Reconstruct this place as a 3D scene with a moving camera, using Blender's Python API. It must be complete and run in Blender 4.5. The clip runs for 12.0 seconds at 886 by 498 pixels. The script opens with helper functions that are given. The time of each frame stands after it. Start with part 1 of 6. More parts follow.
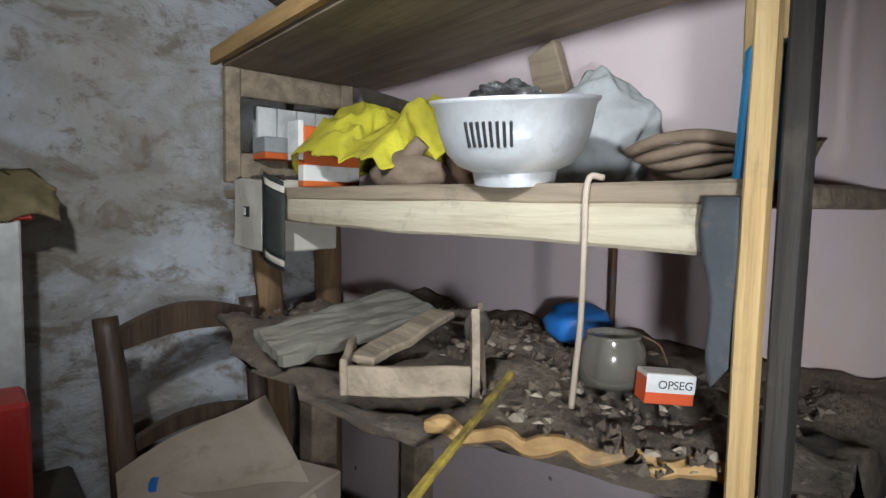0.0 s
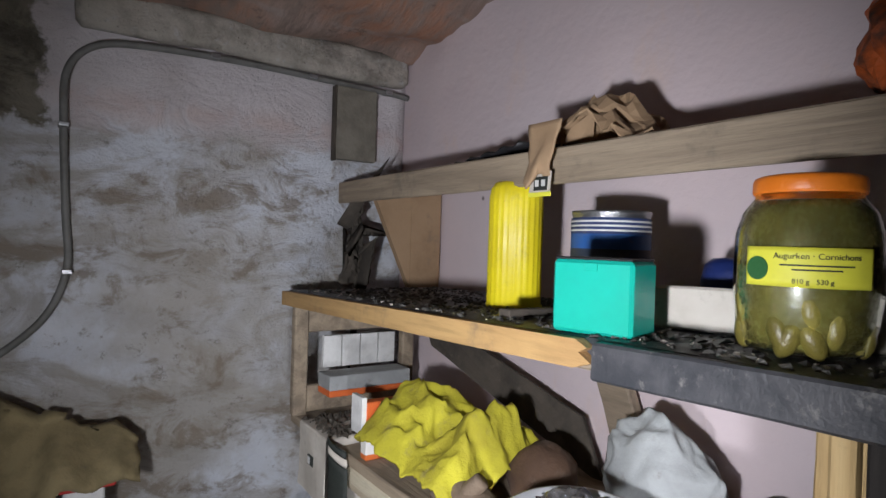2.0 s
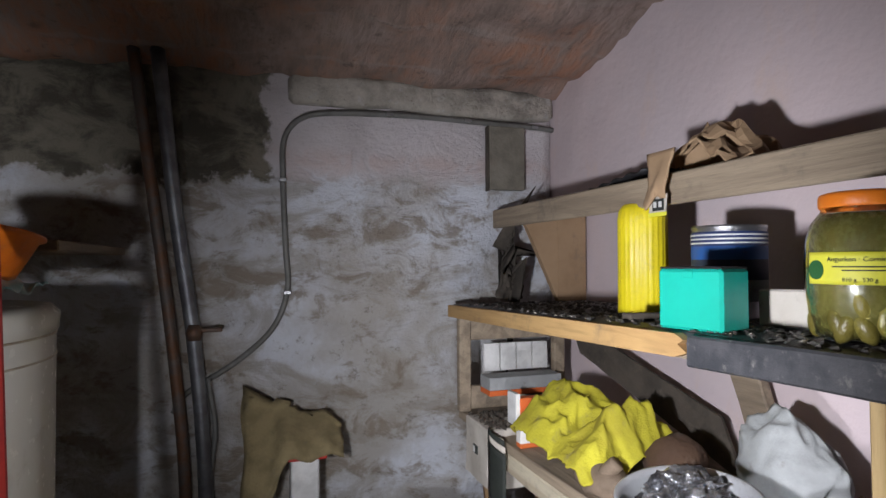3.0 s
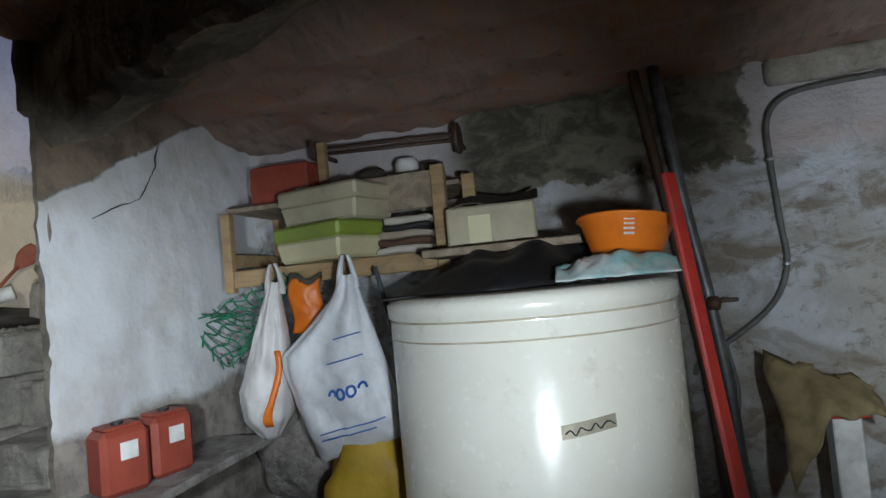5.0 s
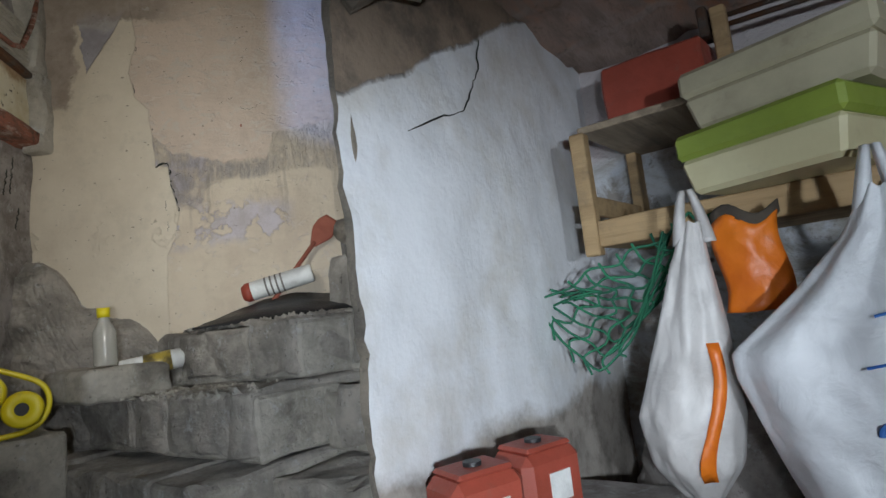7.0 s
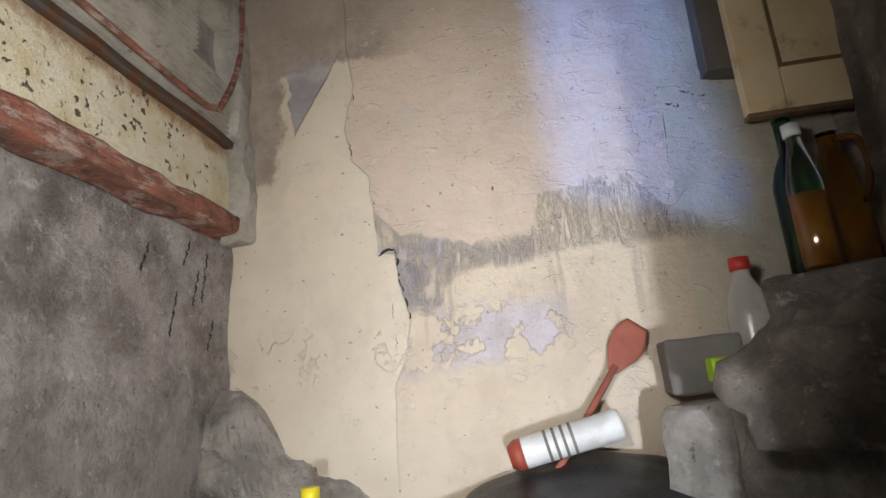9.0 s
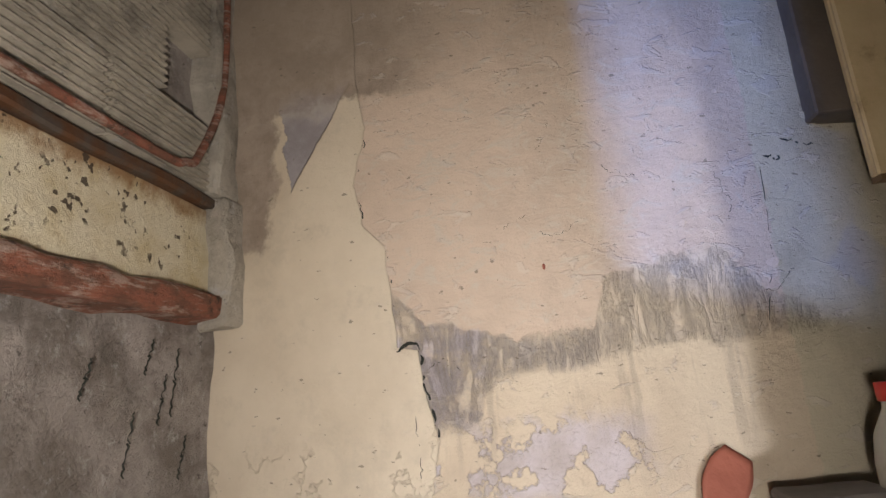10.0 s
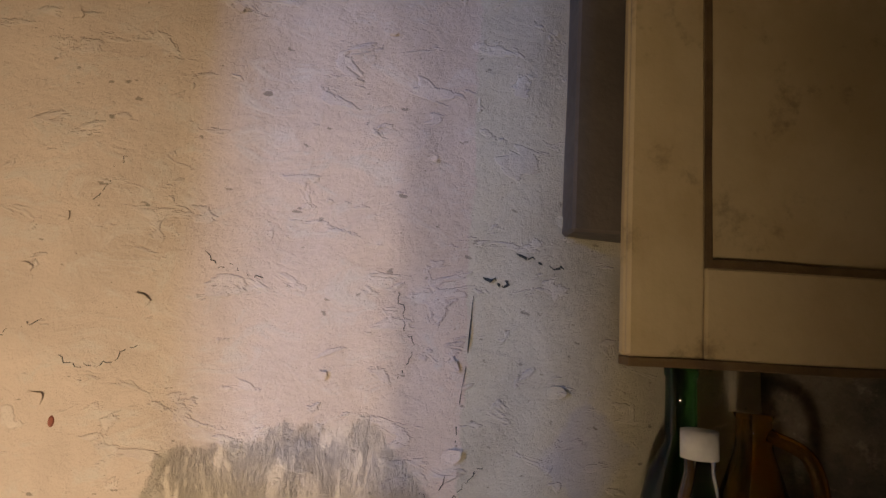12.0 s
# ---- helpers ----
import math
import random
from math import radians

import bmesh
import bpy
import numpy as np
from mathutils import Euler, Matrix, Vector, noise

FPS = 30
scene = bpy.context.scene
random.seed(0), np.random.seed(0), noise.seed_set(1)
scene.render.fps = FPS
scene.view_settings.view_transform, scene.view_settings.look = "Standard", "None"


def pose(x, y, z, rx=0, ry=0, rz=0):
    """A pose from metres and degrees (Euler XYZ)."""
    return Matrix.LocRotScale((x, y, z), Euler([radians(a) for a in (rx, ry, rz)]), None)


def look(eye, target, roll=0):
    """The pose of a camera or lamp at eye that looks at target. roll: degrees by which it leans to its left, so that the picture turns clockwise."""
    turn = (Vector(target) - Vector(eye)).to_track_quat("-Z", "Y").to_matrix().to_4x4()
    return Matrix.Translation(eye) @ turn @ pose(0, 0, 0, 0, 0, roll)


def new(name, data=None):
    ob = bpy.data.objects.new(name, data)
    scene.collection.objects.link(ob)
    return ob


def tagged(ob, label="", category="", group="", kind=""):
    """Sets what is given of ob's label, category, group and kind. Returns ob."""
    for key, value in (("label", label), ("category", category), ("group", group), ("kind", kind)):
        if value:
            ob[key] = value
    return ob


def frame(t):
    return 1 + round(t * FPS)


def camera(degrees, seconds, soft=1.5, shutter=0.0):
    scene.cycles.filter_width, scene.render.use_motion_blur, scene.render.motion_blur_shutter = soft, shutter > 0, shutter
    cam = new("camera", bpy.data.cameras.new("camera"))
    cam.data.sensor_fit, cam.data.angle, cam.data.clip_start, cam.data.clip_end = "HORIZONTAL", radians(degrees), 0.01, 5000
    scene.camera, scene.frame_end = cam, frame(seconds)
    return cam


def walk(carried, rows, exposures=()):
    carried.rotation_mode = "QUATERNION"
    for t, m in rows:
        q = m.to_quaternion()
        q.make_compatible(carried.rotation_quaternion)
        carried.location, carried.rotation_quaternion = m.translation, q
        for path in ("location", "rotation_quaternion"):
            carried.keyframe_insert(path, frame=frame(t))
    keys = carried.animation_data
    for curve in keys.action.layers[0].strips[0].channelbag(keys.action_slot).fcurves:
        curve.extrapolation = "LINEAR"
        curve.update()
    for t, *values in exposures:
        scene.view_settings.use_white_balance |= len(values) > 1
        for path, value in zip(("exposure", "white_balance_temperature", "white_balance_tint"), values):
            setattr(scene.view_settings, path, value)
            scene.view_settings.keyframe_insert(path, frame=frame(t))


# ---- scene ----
cam = camera(74.0, 12.0)
PATH = [
    (0, (0.21, 0.213, 1.09), (1.492, 1.741, 0.937), 1.1),
    (0.5, (0.198, 0.204, 1.286), (1.432, 1.776, 1.204), 2.5),
    (1, (0.201, 0.212, 1.415), (1.389, 1.82, 1.345), 1.8),
    (1.5, (0.211, 0.233, 1.503), (1.37, 1.861, 1.437), 1.4),
    (2, (0.194, 0.22, 1.555), (1.323, 1.871, 1.538), 1.8),
    (2.5, (0.173, 0.18, 1.55), (1.115, 1.944, 1.586), 0.8),
    (2.7, (0.154, 0.118, 1.549), (0.977, 1.94, 1.597), 0.3),
    (4.3, (-0.051, -0.272, 1.597), (-0.207, 1.721, 1.64), -5.4),
    (4.5, (-0.156, -0.227, 1.573), (-0.385, 1.758, 1.649), -6.5),
    (5, (-0.356, -0.231, 1.522), (-0.826, 1.711, 1.62), -5.4),
    (5.5, (-0.515, -0.22, 1.477), (-1.192, 1.659, 1.589), -4.9),
    (6, (-0.622, -0.092, 1.482), (-1.453, 1.726, 1.559), -4.9),
    (6.5, (-0.806, 0.13, 1.403), (-1.825, 1.843, 1.563), -6.2),
    (7, (-0.995, 0.297, 1.454), (-2.186, 1.888, 1.675), -6.9),
    (7.5, (-1.154, 0.342, 1.522), (-2.492, 1.806, 1.78), -7.5),
    (7.7, (-1.179, 0.424, 1.536), (-2.647, 1.745, 1.852), -6.6),
    (9.3, (-1.631, 0.58, 1.762), (-3.223, 1.701, 2.219), -5.5),
    (9.5, (-1.654, 0.599, 1.814), (-3.252, 1.717, 2.258), -5.7),
    (10, (-1.765, 0.655, 1.901), (-3.362, 1.773, 2.347), -5.3),
    (10.5, (-1.8, 0.758, 1.945), (-3.399, 1.871, 2.399), -4.2),
    (11, (-1.83, 0.88, 2.018), (-3.395, 2.089, 2.315), -1.3),
    (11.5, (-1.861, 1.001, 2.094), (-3.317, 2.344, 2.368), 0.9),
    (12, (-1.822, 1.135, 2.163), (-3.185, 2.578, 2.405), 3.3),
]
EXPOSURES = [(0, -0.12, 6500, 7), (1.0, -0.06, 6500, 9), (2.7, 0, 6600, 15), (4.5, 0.35, 6400, 8), (5, -0.12, 6200, 3), (5.5, -0.32, 6150, -1), (6.5, 0.0, 6150, 3), (7.7, 0.3, 6200, 8), (9.3, 1.08, 6150, 12), (9.8, 0.92, 6600, 14), (10.5, 0.76, 7500, 16), (11.5, 0.56, 9300, 19), (12, 0.68, 10300, 20)]
walk(cam, [(t, look(eye, target, roll)) for t, eye, target, roll in PATH], EXPOSURES)

# ---- light ----
world = bpy.data.worlds.new("world")
scene.world = world
world.use_nodes = True
sky = world.node_tree.nodes.new("ShaderNodeTexSky")
sky.sky_type, sky.sun_disc = "NISHITA", False
sky.sun_elevation, sky.sun_rotation = radians(35), radians(170)
world.node_tree.links.new(sky.outputs[0], world.node_tree.nodes["Background"].inputs["Color"])
world.node_tree.nodes["Background"].inputs["Strength"].default_value = 0.06


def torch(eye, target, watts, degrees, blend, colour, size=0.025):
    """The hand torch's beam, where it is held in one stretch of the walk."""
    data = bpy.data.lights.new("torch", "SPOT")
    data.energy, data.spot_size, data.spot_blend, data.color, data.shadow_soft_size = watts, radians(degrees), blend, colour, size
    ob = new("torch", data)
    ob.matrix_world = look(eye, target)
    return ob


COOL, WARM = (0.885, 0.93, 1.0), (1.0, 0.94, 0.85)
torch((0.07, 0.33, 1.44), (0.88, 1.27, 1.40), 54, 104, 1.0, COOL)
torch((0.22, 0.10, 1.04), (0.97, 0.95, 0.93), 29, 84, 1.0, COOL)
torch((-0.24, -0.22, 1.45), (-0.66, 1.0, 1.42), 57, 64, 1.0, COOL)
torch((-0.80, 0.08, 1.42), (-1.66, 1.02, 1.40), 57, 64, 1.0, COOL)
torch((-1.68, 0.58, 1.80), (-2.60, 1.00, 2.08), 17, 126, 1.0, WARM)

day = bpy.data.lights.new("daylight", "AREA")
day.energy, day.size, day.color = 88, 0.02, (0.14, 0.34, 1.0)
day_ob = new("daylight", day)
day_ob.matrix_world = look((-1.75, -2.2, 3.0), (-2.24, 1.52, 2.2))


# ---- materials ----
class Nodes:
    """Short names for building a node material."""

    def __init__(self, name, rough=0.8, metal=0.0):
        self.mat = bpy.data.materials.new(name)
        self.mat.use_nodes = True
        self.tree = self.mat.node_tree
        self.out = self.tree.nodes["Principled BSDF"]
        self.out.inputs["Roughness"].default_value, self.out.inputs["Metallic"].default_value = rough, metal
        self.place = self.tree.nodes.new("ShaderNodeNewGeometry").outputs["Position"]

    def node(self, kind, **values):
        n = self.tree.nodes.new(kind)
        for key, v in values.items():
            setattr(n, key, v)
        return n

    def put(self, socket, v):
        if isinstance(v, bpy.types.NodeSocket):
            self.tree.links.new(v, socket)
        elif v is not None:
            socket.default_value = (*v, 1) if isinstance(v, tuple) and len(v) == 3 and socket.type == "RGBA" else v

    def noise(self, scale, detail=6, rough=0.6, stretch=None, warp=0.0, where=None):
        n = self.node("ShaderNodeTexNoise")
        src = where or self.place
        if stretch:
            m = self.node("ShaderNodeMapping")
            self.put(m.inputs["Vector"], src)
            m.inputs["Scale"].default_value = stretch
            src = m.outputs[0]
        self.put(n.inputs["Vector"], src)
        for k, v in (("Scale", scale), ("Detail", detail), ("Roughness", rough), ("Distortion", warp)):
            n.inputs[k].default_value = v
        return n.outputs["Fac"]

    def voronoi(self, scale, feature="F1", where=None, out="Distance"):
        n = self.node("ShaderNodeTexVoronoi", feature=feature)
        self.put(n.inputs["Vector"], where or self.place)
        n.inputs["Scale"].default_value = scale
        return n.outputs[out]

    def ramp(self, fac, a, b):
        n = self.node("ShaderNodeMapRange", interpolation_type="SMOOTHSTEP")
        self.put(n.inputs["Value"], fac)
        n.inputs["From Min"].default_value, n.inputs["From Max"].default_value = a, b
        return n.outputs[0]

    def math(self, op, a, b=0.0):
        n = self.node("ShaderNodeMath", operation=op)
        self.put(n.inputs[0], a), self.put(n.inputs[1], b)
        return n.outputs[0]

    def mix(self, fac, a, b, kind="MIX"):
        n = self.node("ShaderNodeMix", data_type="RGBA", blend_type=kind)
        self.put(n.inputs["Factor"], fac), self.put(n.inputs["A"], a), self.put(n.inputs["B"], b)
        return n.outputs["Result"]

    def axis(self, n):
        s = self.node("ShaderNodeSeparateXYZ")
        self.put(s.inputs[0], self.place)
        return s.outputs[n]

    def along(self, x, y):
        return self.math("ADD", self.math("MULTIPLY", self.axis(0), x), self.math("MULTIPLY", self.axis(1), y))

    def steps(self, value, a, b, points):
        """A broken line through (value, result) points between a and b."""
        lows, highs = min(p[1] for p in points), max(p[1] for p in points)
        f, r, back = self.node("ShaderNodeMapRange"), self.node("ShaderNodeValToRGB"), self.node("ShaderNodeMapRange")
        self.put(f.inputs["Value"], value)
        f.inputs["From Min"].default_value, f.inputs["From Max"].default_value = a, b
        self.put(r.inputs["Fac"], f.outputs[0])
        ramp = r.color_ramp
        ramp.elements.remove(ramp.elements[1])
        for k, (at, v) in enumerate(points):
            e, g = ramp.elements.new((at - a) / (b - a)) if k else ramp.elements[0], (v - lows) / (highs - lows)
            e.color = (g, g, g, 1)
        self.put(back.inputs["Value"], r.outputs["Color"])
        back.inputs["To Min"].default_value, back.inputs["To Max"].default_value = lows, highs
        return back.outputs[0]

    def done(self, colour, bump=None, depth=0.004, rough=None):
        self.put(self.out.inputs["Base Color"], colour)
        if bump is not None:
            b = self.node("ShaderNodeBump")
            b.inputs["Distance"].default_value = depth
            self.put(b.inputs["Height"], bump)
            self.put(self.out.inputs["Normal"], b.outputs[0])
        if rough is not None:
            self.put(self.out.inputs["Roughness"], rough)
        return self.mat


def plain(name, colour, dark=None, rough=0.6, scale=12.0, metal=0.0, bump=0.002, dirt=0.45, dust=(0.16, 0.13, 0.10)):
    """A used surface: its colour, a darker tone of it in blotches, grime in specks and a fine relief."""
    n = Nodes(name, rough, metal)
    dark = dark or tuple(c * 0.72 for c in colour)
    big, fine = n.noise(scale, 5), n.noise(scale * 9, 3)
    col = n.mix(n.ramp(big, 0.35, 0.68), colour, dark)
    col = n.mix(n.math("MULTIPLY", n.ramp(n.noise(scale * 1.7, 8, 0.7), 0.56, 0.72), dirt), col, dust)
    r = n.node("ShaderNodeMapRange")
    n.put(r.inputs["Value"], fine)
    r.inputs["To Min"].default_value, r.inputs["To Max"].default_value = max(0.05, rough - 0.12), min(1, rough + 0.15)
    return n.done(col, n.math("ADD", big, n.math("MULTIPLY", fine, 0.4)), bump, r.outputs[0])


def wood(name, light, dark, rough=0.75, axis=1, scale=1.0, dirt=0.5):
    n = Nodes(name, rough)
    stretch = [22.0 * scale] * 3
    stretch[axis] = 1.6 * scale
    grain = n.noise(1.0, 6, 0.62, tuple(stretch), 0.6)
    fine = n.noise(5.0, 4, 0.6, tuple(stretch))
    col = n.mix(n.ramp(grain, 0.35, 0.65), light, dark)
    col = n.mix(n.math("MULTIPLY", n.ramp(fine, 0.5, 0.75), 0.4), col, tuple(c * 0.6 for c in dark))
    col = n.mix(n.math("MULTIPLY", n.ramp(n.noise(9, 7, 0.7), 0.52, 0.7), dirt), col, (0.10, 0.085, 0.07))
    return n.done(col, n.math("ADD", grain, fine), 0.0025)


def stripes(name, axis, bands, rough=0.55):
    """Printed bands: each colour begins at its height."""
    n = Nodes(name, rough)
    pos, col = n.axis(axis), bands[0][1]
    for at, c in bands[1:]:
        col = n.mix(n.ramp(pos, at - 0.0005, at + 0.0005), col, c)
    col = n.mix(n.math("MULTIPLY", n.ramp(n.noise(30, 6, 0.7), 0.55, 0.7), 0.4), col, (0.14, 0.12, 0.10))
    return n.done(col, n.noise(40, 4), 0.001)


def film(name, colour):
    """Thin plastic film: a little light comes through it."""
    n = Nodes(name, 0.35)
    n.out.inputs["Subsurface Weight"].default_value = 0.0
    crease = n.noise(16, 8, 0.7, None, 0.8)
    col = n.mix(n.ramp(crease, 0.35, 0.7), colour, tuple(c * 0.82 for c in colour))
    return n.done(col, crease, 0.004)


def clear(name, colour, rough=0.03, through_light=1.0):
    n = Nodes(name, rough)
    n.out.inputs["Transmission Weight"].default_value, n.out.inputs["IOR"].default_value = through_light, 1.45
    return n.done(n.mix(n.ramp(n.noise(25, 6, 0.7), 0.5, 0.75), colour, tuple(c * 0.8 for c in colour)))


COAT_EDGE = ((1.60, 0.31), (1.70, 0.315), (1.75, 0.34), (1.82, 0.354), (1.905, 0.337), (1.955, 0.333), (1.962, 0.300), (2.01, 0.297), (2.125, 0.290), (2.165, 0.256), (2.235, 0.244), (2.335, 0.270), (2.40, 0.26))


def mat_wall_a():
    n = Nodes("stained_lime_plaster", 0.92)
    z = n.axis(2)
    big, mid, fine = n.noise(2.3, 8, 0.62), n.noise(8, 9, 0.68, (1, 1, 1.5), 0.5), n.noise(60, 5)
    col = n.mix(n.ramp(big, 0.40, 0.62), (0.62, 0.65, 0.70), (0.42, 0.40, 0.37))
    damp = n.ramp(n.noise(3.3, 9, 0.68, (1, 1, 1.7), 0.7), 0.47, 0.60)
    col = n.mix(n.math("MULTIPLY", damp, 0.65), col, (0.30, 0.265, 0.215))
    col = n.mix(n.math("MULTIPLY", n.ramp(mid, 0.49, 0.62), 0.75), col, (0.22, 0.175, 0.125))
    col = n.mix(n.math("MULTIPLY", n.ramp(n.noise(19, 9, 0.78), 0.58, 0.66), 0.6), col, (0.15, 0.125, 0.10))
    high = n.ramp(n.math("ADD", z, n.math("MULTIPLY", mid, 0.16)), 1.86, 1.93)
    col = n.mix(high, col, n.mix(n.ramp(n.noise(5, 6), 0.4, 0.7), (0.60, 0.56, 0.57), (0.52, 0.48, 0.48)))
    seam = n.math("MULTIPLY", n.ramp(z, 1.80, 1.87), n.math("SUBTRACT", 1.0, n.ramp(z, 1.87, 1.92)))
    col = n.mix(n.math("MULTIPLY", seam, n.math("MULTIPLY", n.ramp(mid, 0.4, 0.6), 0.45)), col, (0.55, 0.40, 0.36))
    x = n.axis(0)
    edge = n.math("MULTIPLY", n.math("SUBTRACT", n.noise(6, 8, 0.65), 0.5), 0.35)
    bare = n.math("MULTIPLY", n.ramp(n.math("ADD", x, edge), 0.215, 0.185), n.ramp(n.math("ADD", z, edge), 1.775, 1.80))
    bare = n.math("MULTIPLY", bare, n.ramp(x, -0.85, -0.7))
    rubble = n.mix(n.ramp(mid, 0.40, 0.62), (0.22, 0.20, 0.155), (0.085, 0.078, 0.06))
    col = n.mix(bare, col, rubble)
    pit = n.ramp(n.voronoi(13), 0.05, 0.14)
    pits = n.mix(n.ramp(n.noise(3.1, 2), 0.60, 0.68), (1, 1, 1), n.mix(pit, (0, 0, 0), (1, 1, 1)))
    col = n.mix(0.65, col, pits, "MULTIPLY")
    return n.done(col, n.math("ADD", n.math("MULTIPLY", mid, 1.4), n.math("MULTIPLY", fine, 0.3)), 0.018)


def mat_pink():
    n = Nodes("pink_distemper", 0.9)
    big, fine = n.noise(2.0, 6), n.noise(45, 5)
    col = n.mix(n.ramp(big, 0.35, 0.7), (0.66, 0.55, 0.56), (0.60, 0.52, 0.54))
    col = n.mix(n.math("MULTIPLY", n.ramp(n.noise(5, 6, 0.7, (1, 1, 0.5)), 0.52, 0.72), 0.5), col, (0.70, 0.52, 0.42))
    col = n.mix(n.math("MULTIPLY", n.ramp(n.noise(30, 8, 0.8), 0.66, 0.74), 0.85), col, (0.10, 0.075, 0.065))
    col = n.mix(n.ramp(n.voronoi(5.2), 0.05, 0.02), col, (0.08, 0.06, 0.05))
    return n.done(col, n.math("ADD", big, n.math("MULTIPLY", fine, 0.35)), 0.006)


def mat_ceiling():
    n = Nodes("terracotta_vault", 0.92)
    big, mid = n.noise(2.0, 6), n.noise(10, 9, 0.7, (2.5, 0.7, 1))
    col = n.mix(n.ramp(mid, 0.36, 0.66), (0.42, 0.21, 0.13), (0.32, 0.25, 0.21))
    col = n.mix(n.ramp(big, 0.42, 0.62), col, n.mix(n.ramp(mid, 0.4, 0.65), (0.38, 0.29, 0.25), (0.24, 0.18, 0.15)))
    row = n.math("SINE", n.math("ADD", n.math("MULTIPLY", n.axis(1), 30.0), n.math("MULTIPLY", n.noise(5, 6), 2.2)))
    joint = n.math("MULTIPLY", n.ramp(row, 0.90, 0.985), n.ramp(n.noise(6, 6), 0.40, 0.55))
    col = n.mix(n.math("MULTIPLY", joint, 0.35), col, (0.40, 0.35, 0.31))
    col = n.mix(n.math("MULTIPLY", n.ramp(n.noise(15, 8, 0.75), 0.55, 0.68), 0.6), col, (0.10, 0.075, 0.06))
    return n.done(col, n.math("ADD", mid, n.math("MULTIPLY", joint, 0.12)), 0.014)


def mat_wall_c():
    n = Nodes("white_plaster_over_stone", 0.9)
    z, y = n.axis(2), n.axis(1)
    wob, fine = n.noise(4, 8, 0.6), n.noise(50, 5)
    stone = n.mix(n.ramp(n.noise(9, 8, 0.7), 0.4, 0.65), (0.30, 0.23, 0.17), (0.15, 0.12, 0.095))
    white = n.mix(n.ramp(n.noise(6, 7), 0.42, 0.75), (0.76, 0.77, 0.80), (0.62, 0.60, 0.57))
    grey = n.mix(n.ramp(n.noise(12, 8, 0.7), 0.4, 0.65), (0.40, 0.36, 0.32), (0.22, 0.195, 0.17))
    top = n.math("ADD", z, n.math("MULTIPLY", n.math("SUBTRACT", 1.25, y), 0.5))
    bare = n.ramp(n.math("ADD", top, n.math("MULTIPLY", wob, 0.12)), 2.035, 2.05)
    low = n.ramp(n.math("ADD", z, n.math("MULTIPLY", wob, 0.2)), 1.36, 1.32)
    col = n.mix(low, n.mix(bare, white, stone), grey)
    h = n.math("ADD", n.math("MULTIPLY", bare, -0.5), n.math("ADD", n.math("MULTIPLY", wob, 0.4), n.math("MULTIPLY", fine, 0.12)))
    return n.done(col, h, 0.016)


def mat_stone(name="rubble_masonry", a=(0.34, 0.29, 0.23), b=(0.15, 0.13, 0.11)):
    n = Nodes(name, 0.93)
    mid = n.noise(11, 10, 0.72)
    col = n.mix(n.ramp(mid, 0.36, 0.66), a, b)
    col = n.mix(n.math("MULTIPLY", n.ramp(n.noise(4, 7, 0.65), 0.5, 0.66), 0.7), col, (0.10, 0.09, 0.08))
    col = n.mix(n.math("MULTIPLY", n.ramp(n.noise(27, 8, 0.78), 0.55, 0.68), 0.7), col, tuple(min(0.6, c * 1.6 + 0.04) for c in a))
    col = n.mix(n.math("MULTIPLY", n.ramp(n.noise(60, 6, 0.75), 0.60, 0.68), 0.75), col, tuple(c * 0.35 for c in b))
    return n.done(col, n.math("ADD", mid, n.math("MULTIPLY", n.noise(48, 8, 0.75), 0.45)), 0.024)


